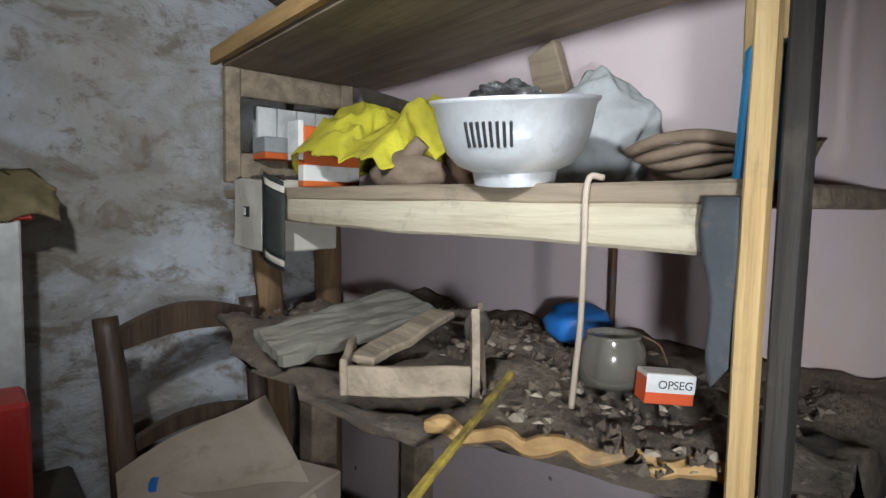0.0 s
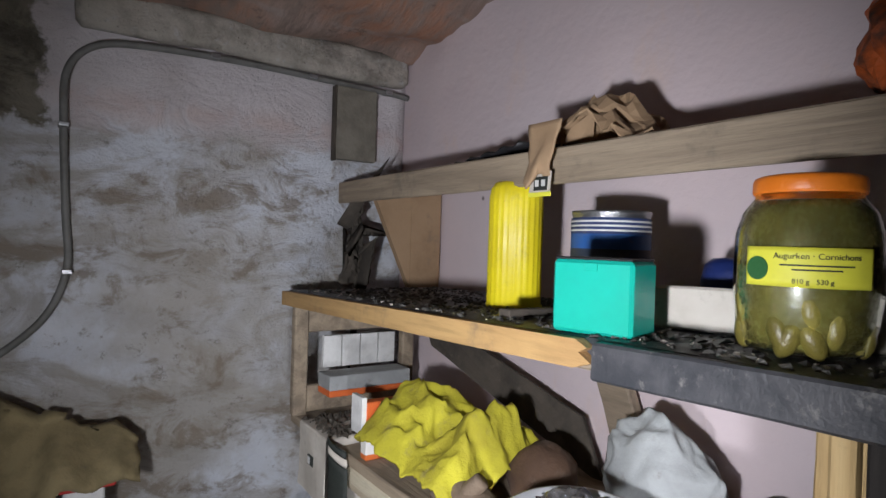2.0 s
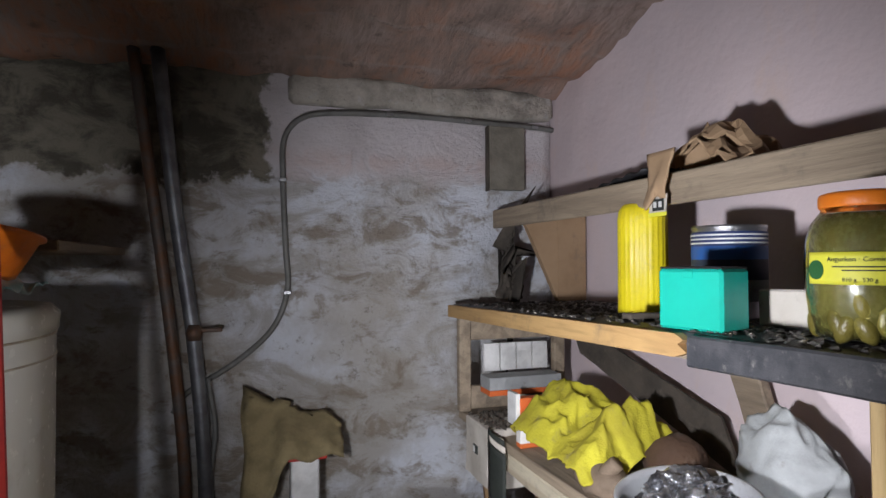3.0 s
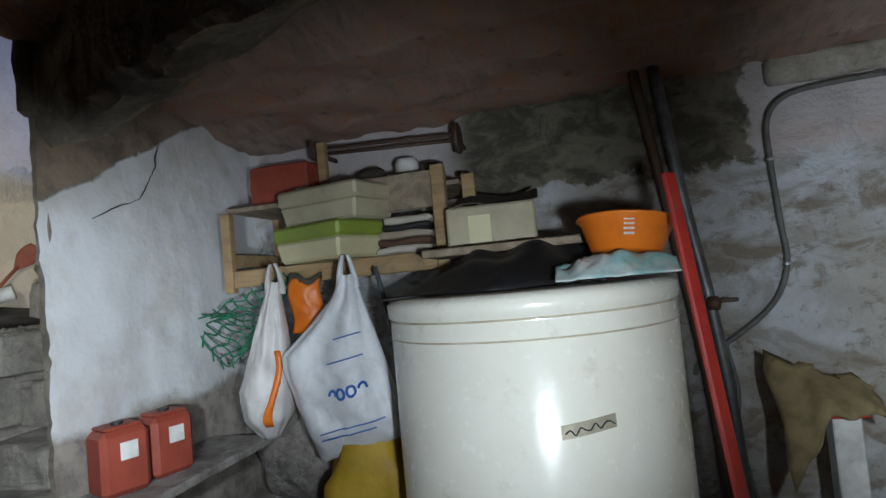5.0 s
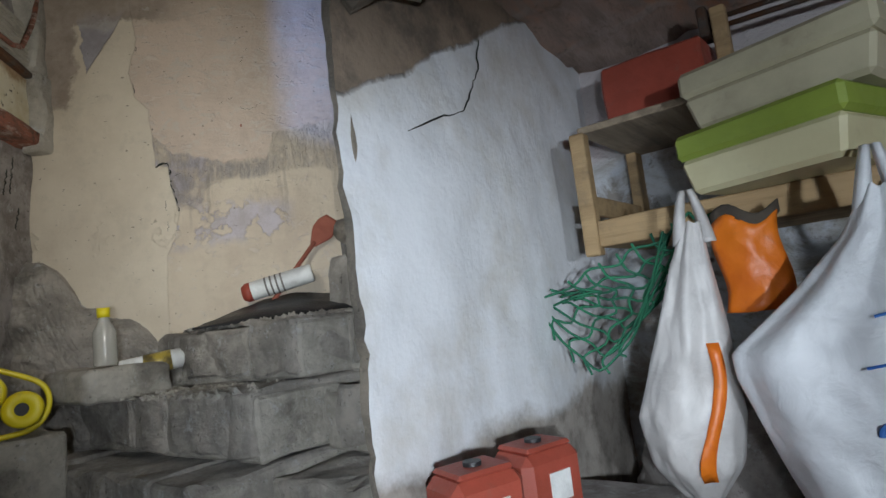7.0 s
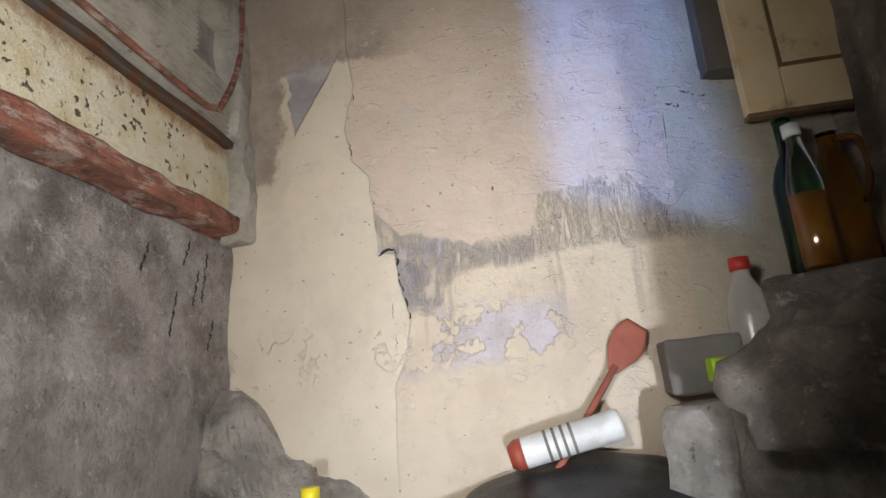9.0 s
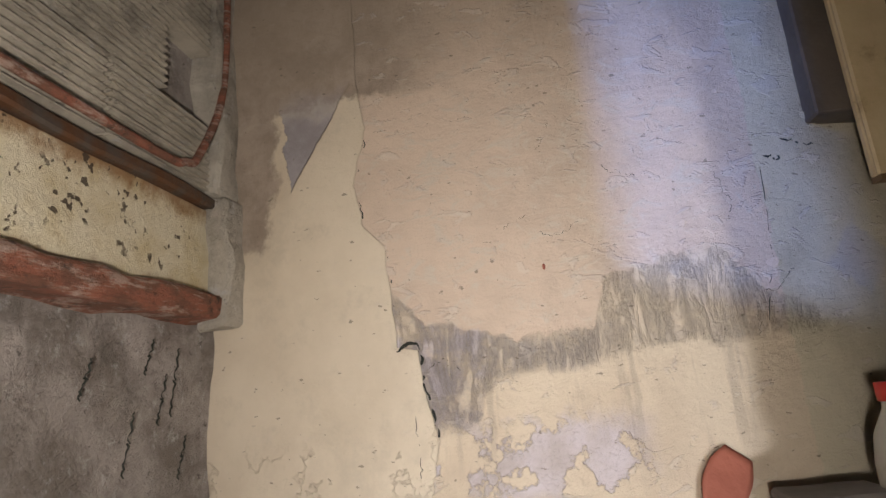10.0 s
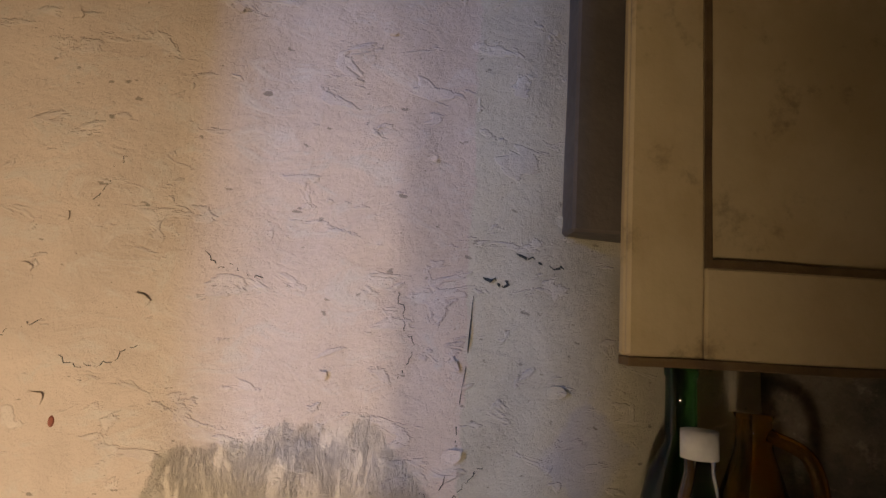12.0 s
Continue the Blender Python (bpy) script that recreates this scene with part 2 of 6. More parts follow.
def mat_wall_d():
    """Cream coat up to the crack; beyond it peach distemper over lilac, with a scraped streaky band across it."""
    n = Nodes("peeling_yellow_distemper", 0.9)
    z, u = n.axis(2), n.math("ADD", n.along(0.68, 0.733), 1.2296)
    big, wob = n.math("SUBTRACT", n.noise(5, 10, 0.66), 0.5), n.math("SUBTRACT", n.noise(22, 8, 0.7), 0.5)
    mid, fine = n.noise(13, 10, 0.72), n.noise(70, 6, 0.7)
    flake = n.noise(24, 9, 0.7, (0.8, 0.8, 1.5), 0.8)
    uu = n.math("ADD", u, n.math("MULTIPLY", wob, 0.035))
    zz = n.math("ADD", z, n.math("ADD", n.math("MULTIPLY", wob, 0.075), n.math("MULTIPLY", big, 0.05)))
    cream = n.mix(n.ramp(n.noise(3, 8, 0.65), 0.38, 0.7), (0.67, 0.59, 0.47), (0.57, 0.49, 0.38))
    cream = n.mix(n.math("MULTIPLY", n.ramp(n.noise(9, 9, 0.75), 0.50, 0.68), 0.6), cream, (0.50, 0.44, 0.35))
    peach = n.mix(n.ramp(n.noise(4, 9, 0.7), 0.36, 0.66), (0.63, 0.51, 0.41), (0.52, 0.42, 0.335))
    peach = n.mix(n.ramp(flake, 0.50, 0.66), peach, (0.58, 0.51, 0.43))
    lilac = n.mix(n.ramp(mid, 0.38, 0.62), (0.54, 0.50, 0.56), (0.40, 0.36, 0.38))
    ochre = n.mix(n.ramp(n.noise(6, 8), 0.38, 0.68), (0.56, 0.51, 0.39), (0.42, 0.38, 0.29))
    under = n.mix(n.ramp(n.noise(7, 8, 0.7), 0.42, 0.66), (0.63, 0.54, 0.42), (0.55, 0.46, 0.355))
    edge = n.steps(z, 1.60, 2.45, COAT_EDGE)
    right = n.ramp(n.math("SUBTRACT", n.math("ADD", u, n.math("MULTIPLY", wob, 0.012)), edge), -0.0015, 0.0015)
    top = n.steps(u, 0.25, 0.95, ((0.25, 2.06), (0.31, 2.035), (0.345, 1.998), (0.43, 1.968), (0.50, 1.958), (0.60, 1.965), (0.625, 2.03), (0.80, 2.06), (0.86, 2.0), (0.95, 1.95)))
    low = n.steps(u, 0.25, 0.95, ((0.25, 1.80), (0.35, 1.815), (0.415, 1.84), (0.435, 1.90), (0.60, 1.915), (0.70, 1.925), (0.86, 1.935), (0.95, 1.95)))
    above = n.ramp(n.math("SUBTRACT", zz, top), -0.007, 0.007)
    below = n.ramp(n.math("SUBTRACT", zz, low), 0.012, -0.012)
    side = n.mix(above, under, peach)
    streak = n.ramp(n.noise(30, 9, 0.78, (1, 1, 0.26), 0.4), 0.42, 0.58)
    scraped = n.mix(streak, n.mix(n.ramp(uu, 0.42, 0.46), lilac, (0.61, 0.535, 0.45)), (0.34, 0.30, 0.28))
    band = n.math("MULTIPLY", n.math("SUBTRACT", 1.0, above), n.math("SUBTRACT", 1.0, below))
    thin = n.math("ADD", 0.12, n.math("MULTIPLY", n.ramp(n.noise(11, 8, 0.7), 0.40, 0.58), 0.78))
    thin = n.math("MULTIPLY", thin, n.math("SUBTRACT", 1.0, n.math("MULTIPLY", n.ramp(uu, 0.57, 0.63), 0.48)))
    side = n.mix(n.math("MULTIPLY", band, thin), side, scraped)
    row = n.math("MULTIPLY", n.ramp(zz, 1.70, 1.75), n.ramp(zz, 1.855, 1.81))
    spots = n.math("MULTIPLY", n.math("MULTIPLY", row, n.ramp(n.noise(9, 8, 0.65), 0.47, 0.50)), n.ramp(uu, 0.68, 0.62))
    side = n.mix(n.math("MULTIPLY", spots, 0.8), side, lilac)
    drip = n.math("MULTIPLY", n.ramp(n.noise(26, 6, 0.6, (1, 1, 0.12)), 0.56, 0.66), n.math("MULTIPLY", n.ramp(z, 1.95, 1.91), n.ramp(z, 1.70, 1.86)))
    side = n.mix(n.math("MULTIPLY", drip, 0.45), side, (0.30, 0.25, 0.20))
    far = n.ramp(uu, 0.886, 0.891)
    side = n.mix(far, side, ochre)
    damp = n.ramp(n.math("ADD", n.math("ABSOLUTE", n.math("SUBTRACT", uu, 1.025)), n.math("ABSOLUTE", n.math("SUBTRACT", zz, 2.035))), 0.065, 0.045)
    side = n.mix(n.math("MULTIPLY", damp, 0.45), side, (0.40, 0.40, 0.45))
    col = n.mix(right, cream, side)
    bare = n.mix(n.ramp(mid, 0.36, 0.64), (0.40, 0.33, 0.27), (0.29, 0.235, 0.19))
    roof = n.math("ADD", n.ramp(zz, 2.385, 2.40), n.math("MULTIPLY", n.ramp(n.math("ADD", uu, n.math("MULTIPLY", big, 0.22)), 0.11, 0.09), n.ramp(zz, 2.14, 2.16)))
    col = n.mix(n.math("MULTIPLY", roof, n.ramp(n.math("ADD", u, n.math("MULTIPLY", big, 0.5)), 0.52, 0.26)), col, bare)
    right_slope, left_slope = n.math("MULTIPLY", n.math("SUBTRACT", uu, 0.13), 1.5), n.math("MULTIPLY", n.math("SUBTRACT", 0.13, uu), 9.0)
    wedge = n.math("SUBTRACT", zz, n.math("ADD", 2.245, n.math("MAXIMUM", right_slope, left_slope)))
    wedge = n.math("MULTIPLY", n.ramp(wedge, 0.0, 0.006), n.ramp(zz, 2.44, 2.36))
    col = n.mix(wedge, col, n.mix(n.ramp(mid, 0.35, 0.65), (0.36, 0.34, 0.36), (0.28, 0.255, 0.265)))
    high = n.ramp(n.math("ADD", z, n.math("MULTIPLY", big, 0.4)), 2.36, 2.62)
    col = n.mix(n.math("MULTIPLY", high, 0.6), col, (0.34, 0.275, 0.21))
    chip = n.math("MULTIPLY", n.ramp(n.noise(26, 5, 0.6, (0.7, 0.7, 1.5), 0.6), 0.59, 0.64), n.math("ADD", n.math("MULTIPLY", right, 0.8), 0.2))
    col = n.mix(n.math("MULTIPLY", chip, 0.35), col, n.mix(n.ramp(mid, 0.4, 0.6), (0.72, 0.66, 0.58), (0.50, 0.45, 0.43)))
    pit = n.ramp(n.noise(80, 3, 0.5, (0.7, 0.7, 1.4)), 0.69, 0.73)
    col = n.mix(n.math("MULTIPLY", pit, 0.7), col, (0.16, 0.13, 0.10))
    h = n.math("ADD", n.math("MULTIPLY", right, -0.35), n.math("ADD", n.math("MULTIPLY", mid, 0.6), n.math("MULTIPLY", fine, 0.12)))
    h = n.math("ADD", h, n.math("MULTIPLY", n.math("MULTIPLY", n.math("MULTIPLY", band, streak), right), -0.22))
    h = n.math("ADD", h, n.math("ADD", n.math("MULTIPLY", spots, -0.2), n.math("MULTIPLY", wedge, -0.25)))
    h = n.math("ADD", h, n.math("MULTIPLY", n.math("MULTIPLY", chip, right), 0.12))
    return n.done(col, n.math("ADD", h, n.math("MULTIPLY", n.math("MULTIPLY", flake, right), 0.22)), 0.011)


def mat_web():
    n = Nodes("whitewashed_steel", 0.75)
    z = n.axis(2)
    big, mid = n.noise(9, 8, 0.65), n.noise(26, 9, 0.75)
    col = n.mix(n.ramp(big, 0.40, 0.66), (0.66, 0.61, 0.47), (0.54, 0.46, 0.28))
    edge = n.math("ADD", n.ramp(n.math("ADD", z, n.math("MULTIPLY", mid, 0.10)), 2.235, 2.275), n.ramp(n.math("ADD", z, n.math("MULTIPLY", mid, 0.08)), 2.135, 2.10))
    col = n.mix(n.math("MULTIPLY", edge, 0.85), col, (0.24, 0.12, 0.045))
    speck = n.math("MULTIPLY", n.ramp(n.noise(70, 3, 0.5), 0.60, 0.63), n.ramp(n.noise(12, 3), 0.46, 0.56))
    col = n.mix(n.math("MULTIPLY", speck, 0.9), col, (0.045, 0.03, 0.02))
    return n.done(col, n.math("ADD", mid, n.math("MULTIPLY", speck, -0.6)), 0.006)


def mat_rust():
    n = Nodes("flaking_red_oxide", 0.8)
    long, mid = n.noise(18, 9, 0.7, (1, 1, 3.0)), n.noise(42, 8, 0.75)
    col = n.mix(n.ramp(long, 0.38, 0.60), (0.34, 0.12, 0.075), (0.19, 0.085, 0.055))
    col = n.mix(n.math("MULTIPLY", n.ramp(n.noise(9, 9, 0.8, (1, 1, 5.0)), 0.50, 0.60), 0.7), col, (0.54, 0.42, 0.36))
    col = n.mix(n.math("MULTIPLY", n.ramp(n.noise(23, 9, 0.8), 0.52, 0.62), 0.9), col, (0.06, 0.04, 0.03))
    return n.done(col, n.math("ADD", long, mid), 0.010)


MAT = {
    "wall_a": mat_wall_a(),
    "pink": mat_pink(),
    "ceiling": mat_ceiling(),
    "wall_c": mat_wall_c(),
    "stone": mat_stone(),
    "ledge": mat_stone("pale_grey_masonry", (0.50, 0.455, 0.40), (0.29, 0.265, 0.235)),
    "wall_d": mat_wall_d(),
    "grey_plaster": mat_stone("grey_lime_plaster", (0.45, 0.41, 0.39), (0.24, 0.21, 0.19)),
    "rib": mat_stone("hollow_clay_brick", (0.62, 0.57, 0.48), (0.45, 0.41, 0.34)),
    "earth": mat_stone("dirt_floor", (0.16, 0.13, 0.10), (0.07, 0.06, 0.05)),
    "old_wood": wood("old_board", (0.34, 0.27, 0.19), (0.20, 0.155, 0.11)),
    "pine": wood("raw_pine", (0.48, 0.30, 0.12), (0.34, 0.20, 0.08), dirt=0.6),
    "pine_up": wood("raw_pine_post", (0.56, 0.40, 0.19), (0.42, 0.27, 0.11), axis=2, dirt=0.45),
    "crate_wood": wood("crate_slat", (0.42, 0.29, 0.15), (0.30, 0.20, 0.10), axis=0),
    "dark_wood": wood("dark_stained_wood", (0.11, 0.07, 0.045), (0.05, 0.032, 0.022), 0.5, axis=2),
    "black_paint": plain("worn_black_paint", (0.03, 0.032, 0.037), (0.06, 0.06, 0.065), 0.5, 26, dirt=0.7, dust=(0.22, 0.21, 0.195)),
    "enamel": plain("white_enamel", (0.74, 0.73, 0.66), (0.70, 0.68, 0.60), 0.22, 5, bump=0.0006, dirt=0.34, dust=(0.35, 0.28, 0.18)),
    "card": plain("brown_cardboard", (0.36, 0.24, 0.14), (0.28, 0.18, 0.10), 0.9, 8),
    "black": plain("black_plastic", (0.018, 0.018, 0.02), None, 0.45, 20, dirt=0.2),
    "dusty": plain("dusty_dark", (0.08, 0.065, 0.05), (0.045, 0.038, 0.03), 0.95, 14),
    "paper": plain("dirty_paper", (0.56, 0.52, 0.46), (0.46, 0.42, 0.36), 0.9, 10),
    "white": plain("white_plastic", (0.76, 0.76, 0.74), None, 0.4, 14, dirt=0.25),
    "yellow": plain("yellow_plastic", (0.72, 0.60, 0.015), (0.62, 0.50, 0.012), 0.4, 14, dirt=0.25),
    "green": plain("turquoise_tin", (0.0, 0.38, 0.29), (0.0, 0.34, 0.25), 0.35, 6, bump=0.0005, dirt=0.12),
    "orange": plain("orange_plastic", (0.78, 0.20, 0.015), (0.68, 0.15, 0.012), 0.4, 14, dirt=0.2),
    "red": plain("red_paint", (0.50, 0.035, 0.025), (0.40, 0.025, 0.02), 0.45, 14, dirt=0.3),
    "brick_red": plain("red_plastic", (0.34, 0.065, 0.04), (0.26, 0.05, 0.03), 0.5, 14, dirt=0.3),
    "blue": plain("blue_plastic", (0.02, 0.16, 0.50), (0.015, 0.12, 0.40), 0.4, 14, dirt=0.2),
    "cream": plain("cream_plastic", (0.62, 0.58, 0.36), (0.55, 0.50, 0.30), 0.45, 8, dirt=0.25),
    "lime": plain("olive_plastic", (0.26, 0.34, 0.05), (0.22, 0.29, 0.04), 0.45, 8, dirt=0.2),
    "iron": plain("rusty_iron", (0.10, 0.085, 0.075), (0.13, 0.06, 0.03), 0.6, 22, 0.5),
    "steel": plain("dull_steel", (0.42, 0.43, 0.44), (0.30, 0.30, 0.31), 0.35, 18, 0.9, dirt=0.3),
    "rust_paint": mat_rust(),
    "pipe": plain("grey_conduit", (0.16, 0.16, 0.15), (0.11, 0.11, 0.10), 0.55, 20),
    "cloth_yellow": plain("yellow_cloth", (0.50, 0.45, 0.03), (0.36, 0.31, 0.022), 0.85, 11, bump=0.005, dirt=0.5),
    "web": mat_web(),
    "mortar": mat_stone("pale_mortar", (0.58, 0.54, 0.47), (0.36, 0.33, 0.28)),
    "dirt": mat_stone("brown_dirt", (0.26, 0.20, 0.145), (0.12, 0.092, 0.066)),
    "pale_edge": wood("cream_painted_edge", (0.56, 0.50, 0.37), (0.42, 0.35, 0.25), dirt=0.6),
    "log": wood("peeled_log", (0.34, 0.21, 0.10), (0.16, 0.095, 0.05), axis=2),
    "iron_wood": wood("blackened_wood", (0.045, 0.038, 0.032), (0.018, 0.015, 0.013), 0.85, axis=2),
    "tin_wrap": stripes("printed_tin_wrapper", 2, ((1.475, (0.35, 0.35, 0.33)), (1.52, (0.02, 0.03, 0.05)), (1.555, (0.02, 0.10, 0.32)), (1.578, (0.03, 0.05, 0.14)))),
    "navy": plain("navy_plastic", (0.015, 0.03, 0.14), None, 0.35, 12, dirt=0.2),
    "ink": plain("printing_ink", (0.02, 0.025, 0.02), None, 0.7, 20, dirt=0.1),
    "label": plain("yellow_label", (0.72, 0.70, 0.06), (0.66, 0.63, 0.05), 0.55, 9, bump=0.0003, dirt=0.15),
    "glass": clear("bottle_glass", (0.93, 0.97, 0.90)),
    "murky": clear("murky_glass", (0.62, 0.58, 0.50), 0.16, 0.85),
    "brine": plain("olive_brine", (0.065, 0.056, 0.013), (0.040, 0.034, 0.009), 0.25, 22, bump=0.0008, dirt=0.3, dust=(0.075, 0.068, 0.018)),
    "gherkin": plain("gherkin_skin", (0.17, 0.14, 0.03), (0.10, 0.085, 0.018), 0.3, 30, dirt=0.1),
    "rag_red": plain("red_black_print", (0.55, 0.11, 0.02), (0.02, 0.018, 0.016), 0.6, 26, dirt=0.5, dust=(0.02, 0.018, 0.016)),
    "rag_brown": plain("brown_cloth", (0.11, 0.06, 0.035), None, 0.9, 14, bump=0.004),
    "glove": plain("brown_leather", (0.20, 0.145, 0.10), (0.13, 0.095, 0.065), 0.85, 15, bump=0.004),
    "grey_cloth": plain("grey_canvas", (0.40, 0.42, 0.42), (0.29, 0.30, 0.30), 0.8, 9, bump=0.004, dirt=0.5),
    "aluminium": plain("worn_aluminium", (0.72, 0.74, 0.76), (0.60, 0.61, 0.63), 0.42, 16, 0.55, dirt=0.25),
    "foil": plain("glossy_black_film", (0.025, 0.025, 0.027), (0.05, 0.05, 0.05), 0.12, 30, bump=0.003, dirt=0.15),
    "case_blue": plain("sky_blue_plastic", (0.015, 0.27, 0.55), (0.012, 0.22, 0.46), 0.4, 12, dirt=0.2),
    "carton": stripes("orange_white_carton", 2, ((0.885, (0.66, 0.10, 0.03)), (0.9, (0.62, 0.56, 0.50)), (1.10, (0.62, 0.14, 0.03)), (1.13, (0.70, 0.68, 0.64)), (1.16, (0.64, 0.13, 0.03)))),
    "brass": plain("yellow_varnish", (0.40, 0.30, 0.05), (0.10, 0.075, 0.03), 0.4, 40, dirt=0.4),
    "strap": plain("dark_grey_fabric", (0.07, 0.08, 0.09), None, 0.9, 16),
    "card_pale": plain("grey_cardboard", (0.42, 0.35, 0.28), (0.35, 0.28, 0.21), 0.9, 7),
    "burlap": plain("olive_burlap", (0.27, 0.215, 0.11), (0.19, 0.15, 0.075), 0.95, 22, bump=0.004),
    "patch": plain("weathered_board", (0.20, 0.185, 0.15), (0.13, 0.12, 0.095), 0.9, 12, bump=0.004),
    "paper_dirty": plain("pale_rubble", (0.36, 0.30, 0.23), (0.22, 0.18, 0.14), 0.95, 20),
    "teal_print": plain("printed_white_film", (0.66, 0.70, 0.70), (0.10, 0.38, 0.38), 0.35, 9, dirt=0.2),
    "cream_dull": plain("dusty_cream", (0.46, 0.42, 0.29), (0.36, 0.32, 0.22), 0.6, 9, dirt=0.4),
    "flake_grey": plain("grey_paint_flakes", (0.10, 0.095, 0.085), (0.05, 0.048, 0.045), 0.8, 40, dirt=0.6, dust=(0.30, 0.27, 0.23)),
    "tan_line": plain("tan_grime", (0.50, 0.45, 0.35), (0.34, 0.28, 0.19), 0.6, 24),
    "print_blue": plain("blue_printing_ink", (0.03, 0.11, 0.42), (0.06, 0.18, 0.50), 0.5, 30, dirt=0.1),
    "tag_pink": plain("pink_paper", (0.52, 0.30, 0.30), (0.36, 0.20, 0.20), 0.8, 20),
    "silver_film": plain("crumpled_silver_film", (0.62, 0.63, 0.65), (0.10, 0.10, 0.11), 0.18, 34, 0.85, bump=0.004, dirt=0.1),
    "film": film("white_film", (0.78, 0.80, 0.84)),
    "film_grey": film("greyish_film", (0.60, 0.58, 0.57)),
    "net": plain("green_string", (0.03, 0.20, 0.10), (0.02, 0.12, 0.07), 0.8, 20, dirt=0.3),
    "cloth_yellow_dark": plain("mustard_sack", (0.46, 0.30, 0.02), (0.36, 0.22, 0.015), 0.6, 7, bump=0.003, dirt=0.3),
    "steel_dark": plain("dull_galvanised", (0.20, 0.21, 0.22), (0.13, 0.13, 0.14), 0.45, 18, 0.7),
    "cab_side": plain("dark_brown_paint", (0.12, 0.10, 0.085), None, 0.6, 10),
    "brown_line": plain("grimy_brown", (0.16, 0.10, 0.045), (0.10, 0.06, 0.03), 0.8, 24),
    "green_glass": clear("green_bottle_glass", (0.06, 0.30, 0.12)),
    "amber_glass": clear("amber_glass", (0.86, 0.44, 0.10)),
    "amber": plain("amber_liquid", (0.42, 0.17, 0.03), (0.34, 0.13, 0.02), 0.2, 12, bump=0.0002, dirt=0.1),
    "pet": clear("clear_plastic", (0.62, 0.60, 0.55), 0.25, 0.55),
    # darkened to carry the shade on the ledge's box; the cartridge print shares it
    "card_grey": plain("grey_card", (0.19, 0.175, 0.16), (0.13, 0.12, 0.11), 0.9, 10),
    "neon": plain("lime_print", (0.42, 0.66, 0.03), (0.34, 0.55, 0.02), 0.5, 12, dirt=0.15),
    "spat": plain("rust_red_wood", (0.36, 0.115, 0.075), (0.28, 0.085, 0.055), 0.7, 14, dirt=0.3),
    "badge": plain("tarnished_badge", (0.50, 0.46, 0.36), (0.36, 0.32, 0.24), 0.4, 30, 0.4, dirt=0.3),
    "leaf": plain("dark_green_print", (0.02, 0.11, 0.03), None, 0.6, 20, dirt=0.1),
    "beige": plain("beige_paint", (0.60, 0.48, 0.29), (0.50, 0.38, 0.21), 0.5, 7, bump=0.002, dirt=0.6, dust=(0.13, 0.085, 0.045)),
}


# ---- building helpers ----
def mesh_of(name, bm, material, smooth=False):
    me = bpy.data.meshes.new(name)
    bmesh.ops.recalc_face_normals(bm, faces=bm.faces)
    bm.to_mesh(me)
    bm.free()
    for m in material if isinstance(material, (list, tuple)) else [material]:
        me.materials.append(m)
    if smooth:
        for p in me.polygons:
            p.use_smooth = True
    return me


def thing(name, label, category, m=None, group=""):
    """An empty at the base of a thing, which parents its parts."""
    ob = tagged(new(name), label, category, group)
    ob.empty_display_size = 0.05
    ob.matrix_world = m or Matrix()
    return ob


def part(name, bm, material, parent, label="", smooth=False, m=None):
    ob = new(name, mesh_of(name, bm, material, smooth))
    if parent:
        ob.parent = parent
    if m is not None:
        ob.matrix_local = m
    return tagged(ob, label)


def solo(name, bm, material, label, category, m=None, smooth=False, group="", kind=""):
    ob = new(name, mesh_of(name, bm, material, smooth))
    if m is not None:
        ob.matrix_world = m
    return tagged(ob, label, category, group, kind)


def box(x0, x1, y0, y1, z0, z1, bevel=0.003, bm=None, cuts=0, rough=0.0, seed=0.0):
    """A box between two corners with broken edges, uneven where rough is given."""
    own = bmesh.new()
    bmesh.ops.create_cube(own, size=1)
    for v in own.verts:
        v.co = ((x0 + x1) / 2 + v.co.x * (x1 - x0), (y0 + y1) / 2 + v.co.y * (y1 - y0), (z0 + z1) / 2 + v.co.z * (z1 - z0))
    if bevel:
        bmesh.ops.bevel(own, geom=list(own.edges), offset=bevel, segments=1, affect="EDGES")
    if cuts:
        bmesh.ops.subdivide_edges(own, edges=[e for e in own.edges if e.calc_length() > 0.05], cuts=cuts, use_grid_fill=True)
    if rough:
        for v in own.verts:
            v.co += noise.noise_vector((v.co + Vector((seed, seed * 2, 0))) * 14) * rough
    return join(bm, own) if bm else own


def join(bm, other, m=None):
    me = bpy.data.meshes.new("join")
    if m is not None:
        bmesh.ops.transform(other, matrix=m, verts=other.verts)
    other.to_mesh(me)
    other.free()
    bm.from_mesh(me)
    bpy.data.meshes.remove(me)
    return bm


def lathe(profile, steps=32, bm=None, flute=0.0, flutes=0):
    """A turned body round z from (radius, height) pairs."""
    own = bm or bmesh.new()
    rings = []
    for r, z in profile:
        ring = []
        for k in range(steps):
            a = 2 * math.pi * k / steps
            rr = r * (1 + flute * math.cos(flutes * a)) if r > 1e-5 else 0
            ring.append(own.verts.new((rr * math.cos(a), rr * math.sin(a), z)))
        rings.append(ring)
    for a, b in zip(rings, rings[1:]):
        for k in range(steps):
            own.faces.new((a[k], a[(k + 1) % steps], b[(k + 1) % steps], b[k]))
    bmesh.ops.remove_doubles(own, verts=own.verts, dist=1e-6)
    return own


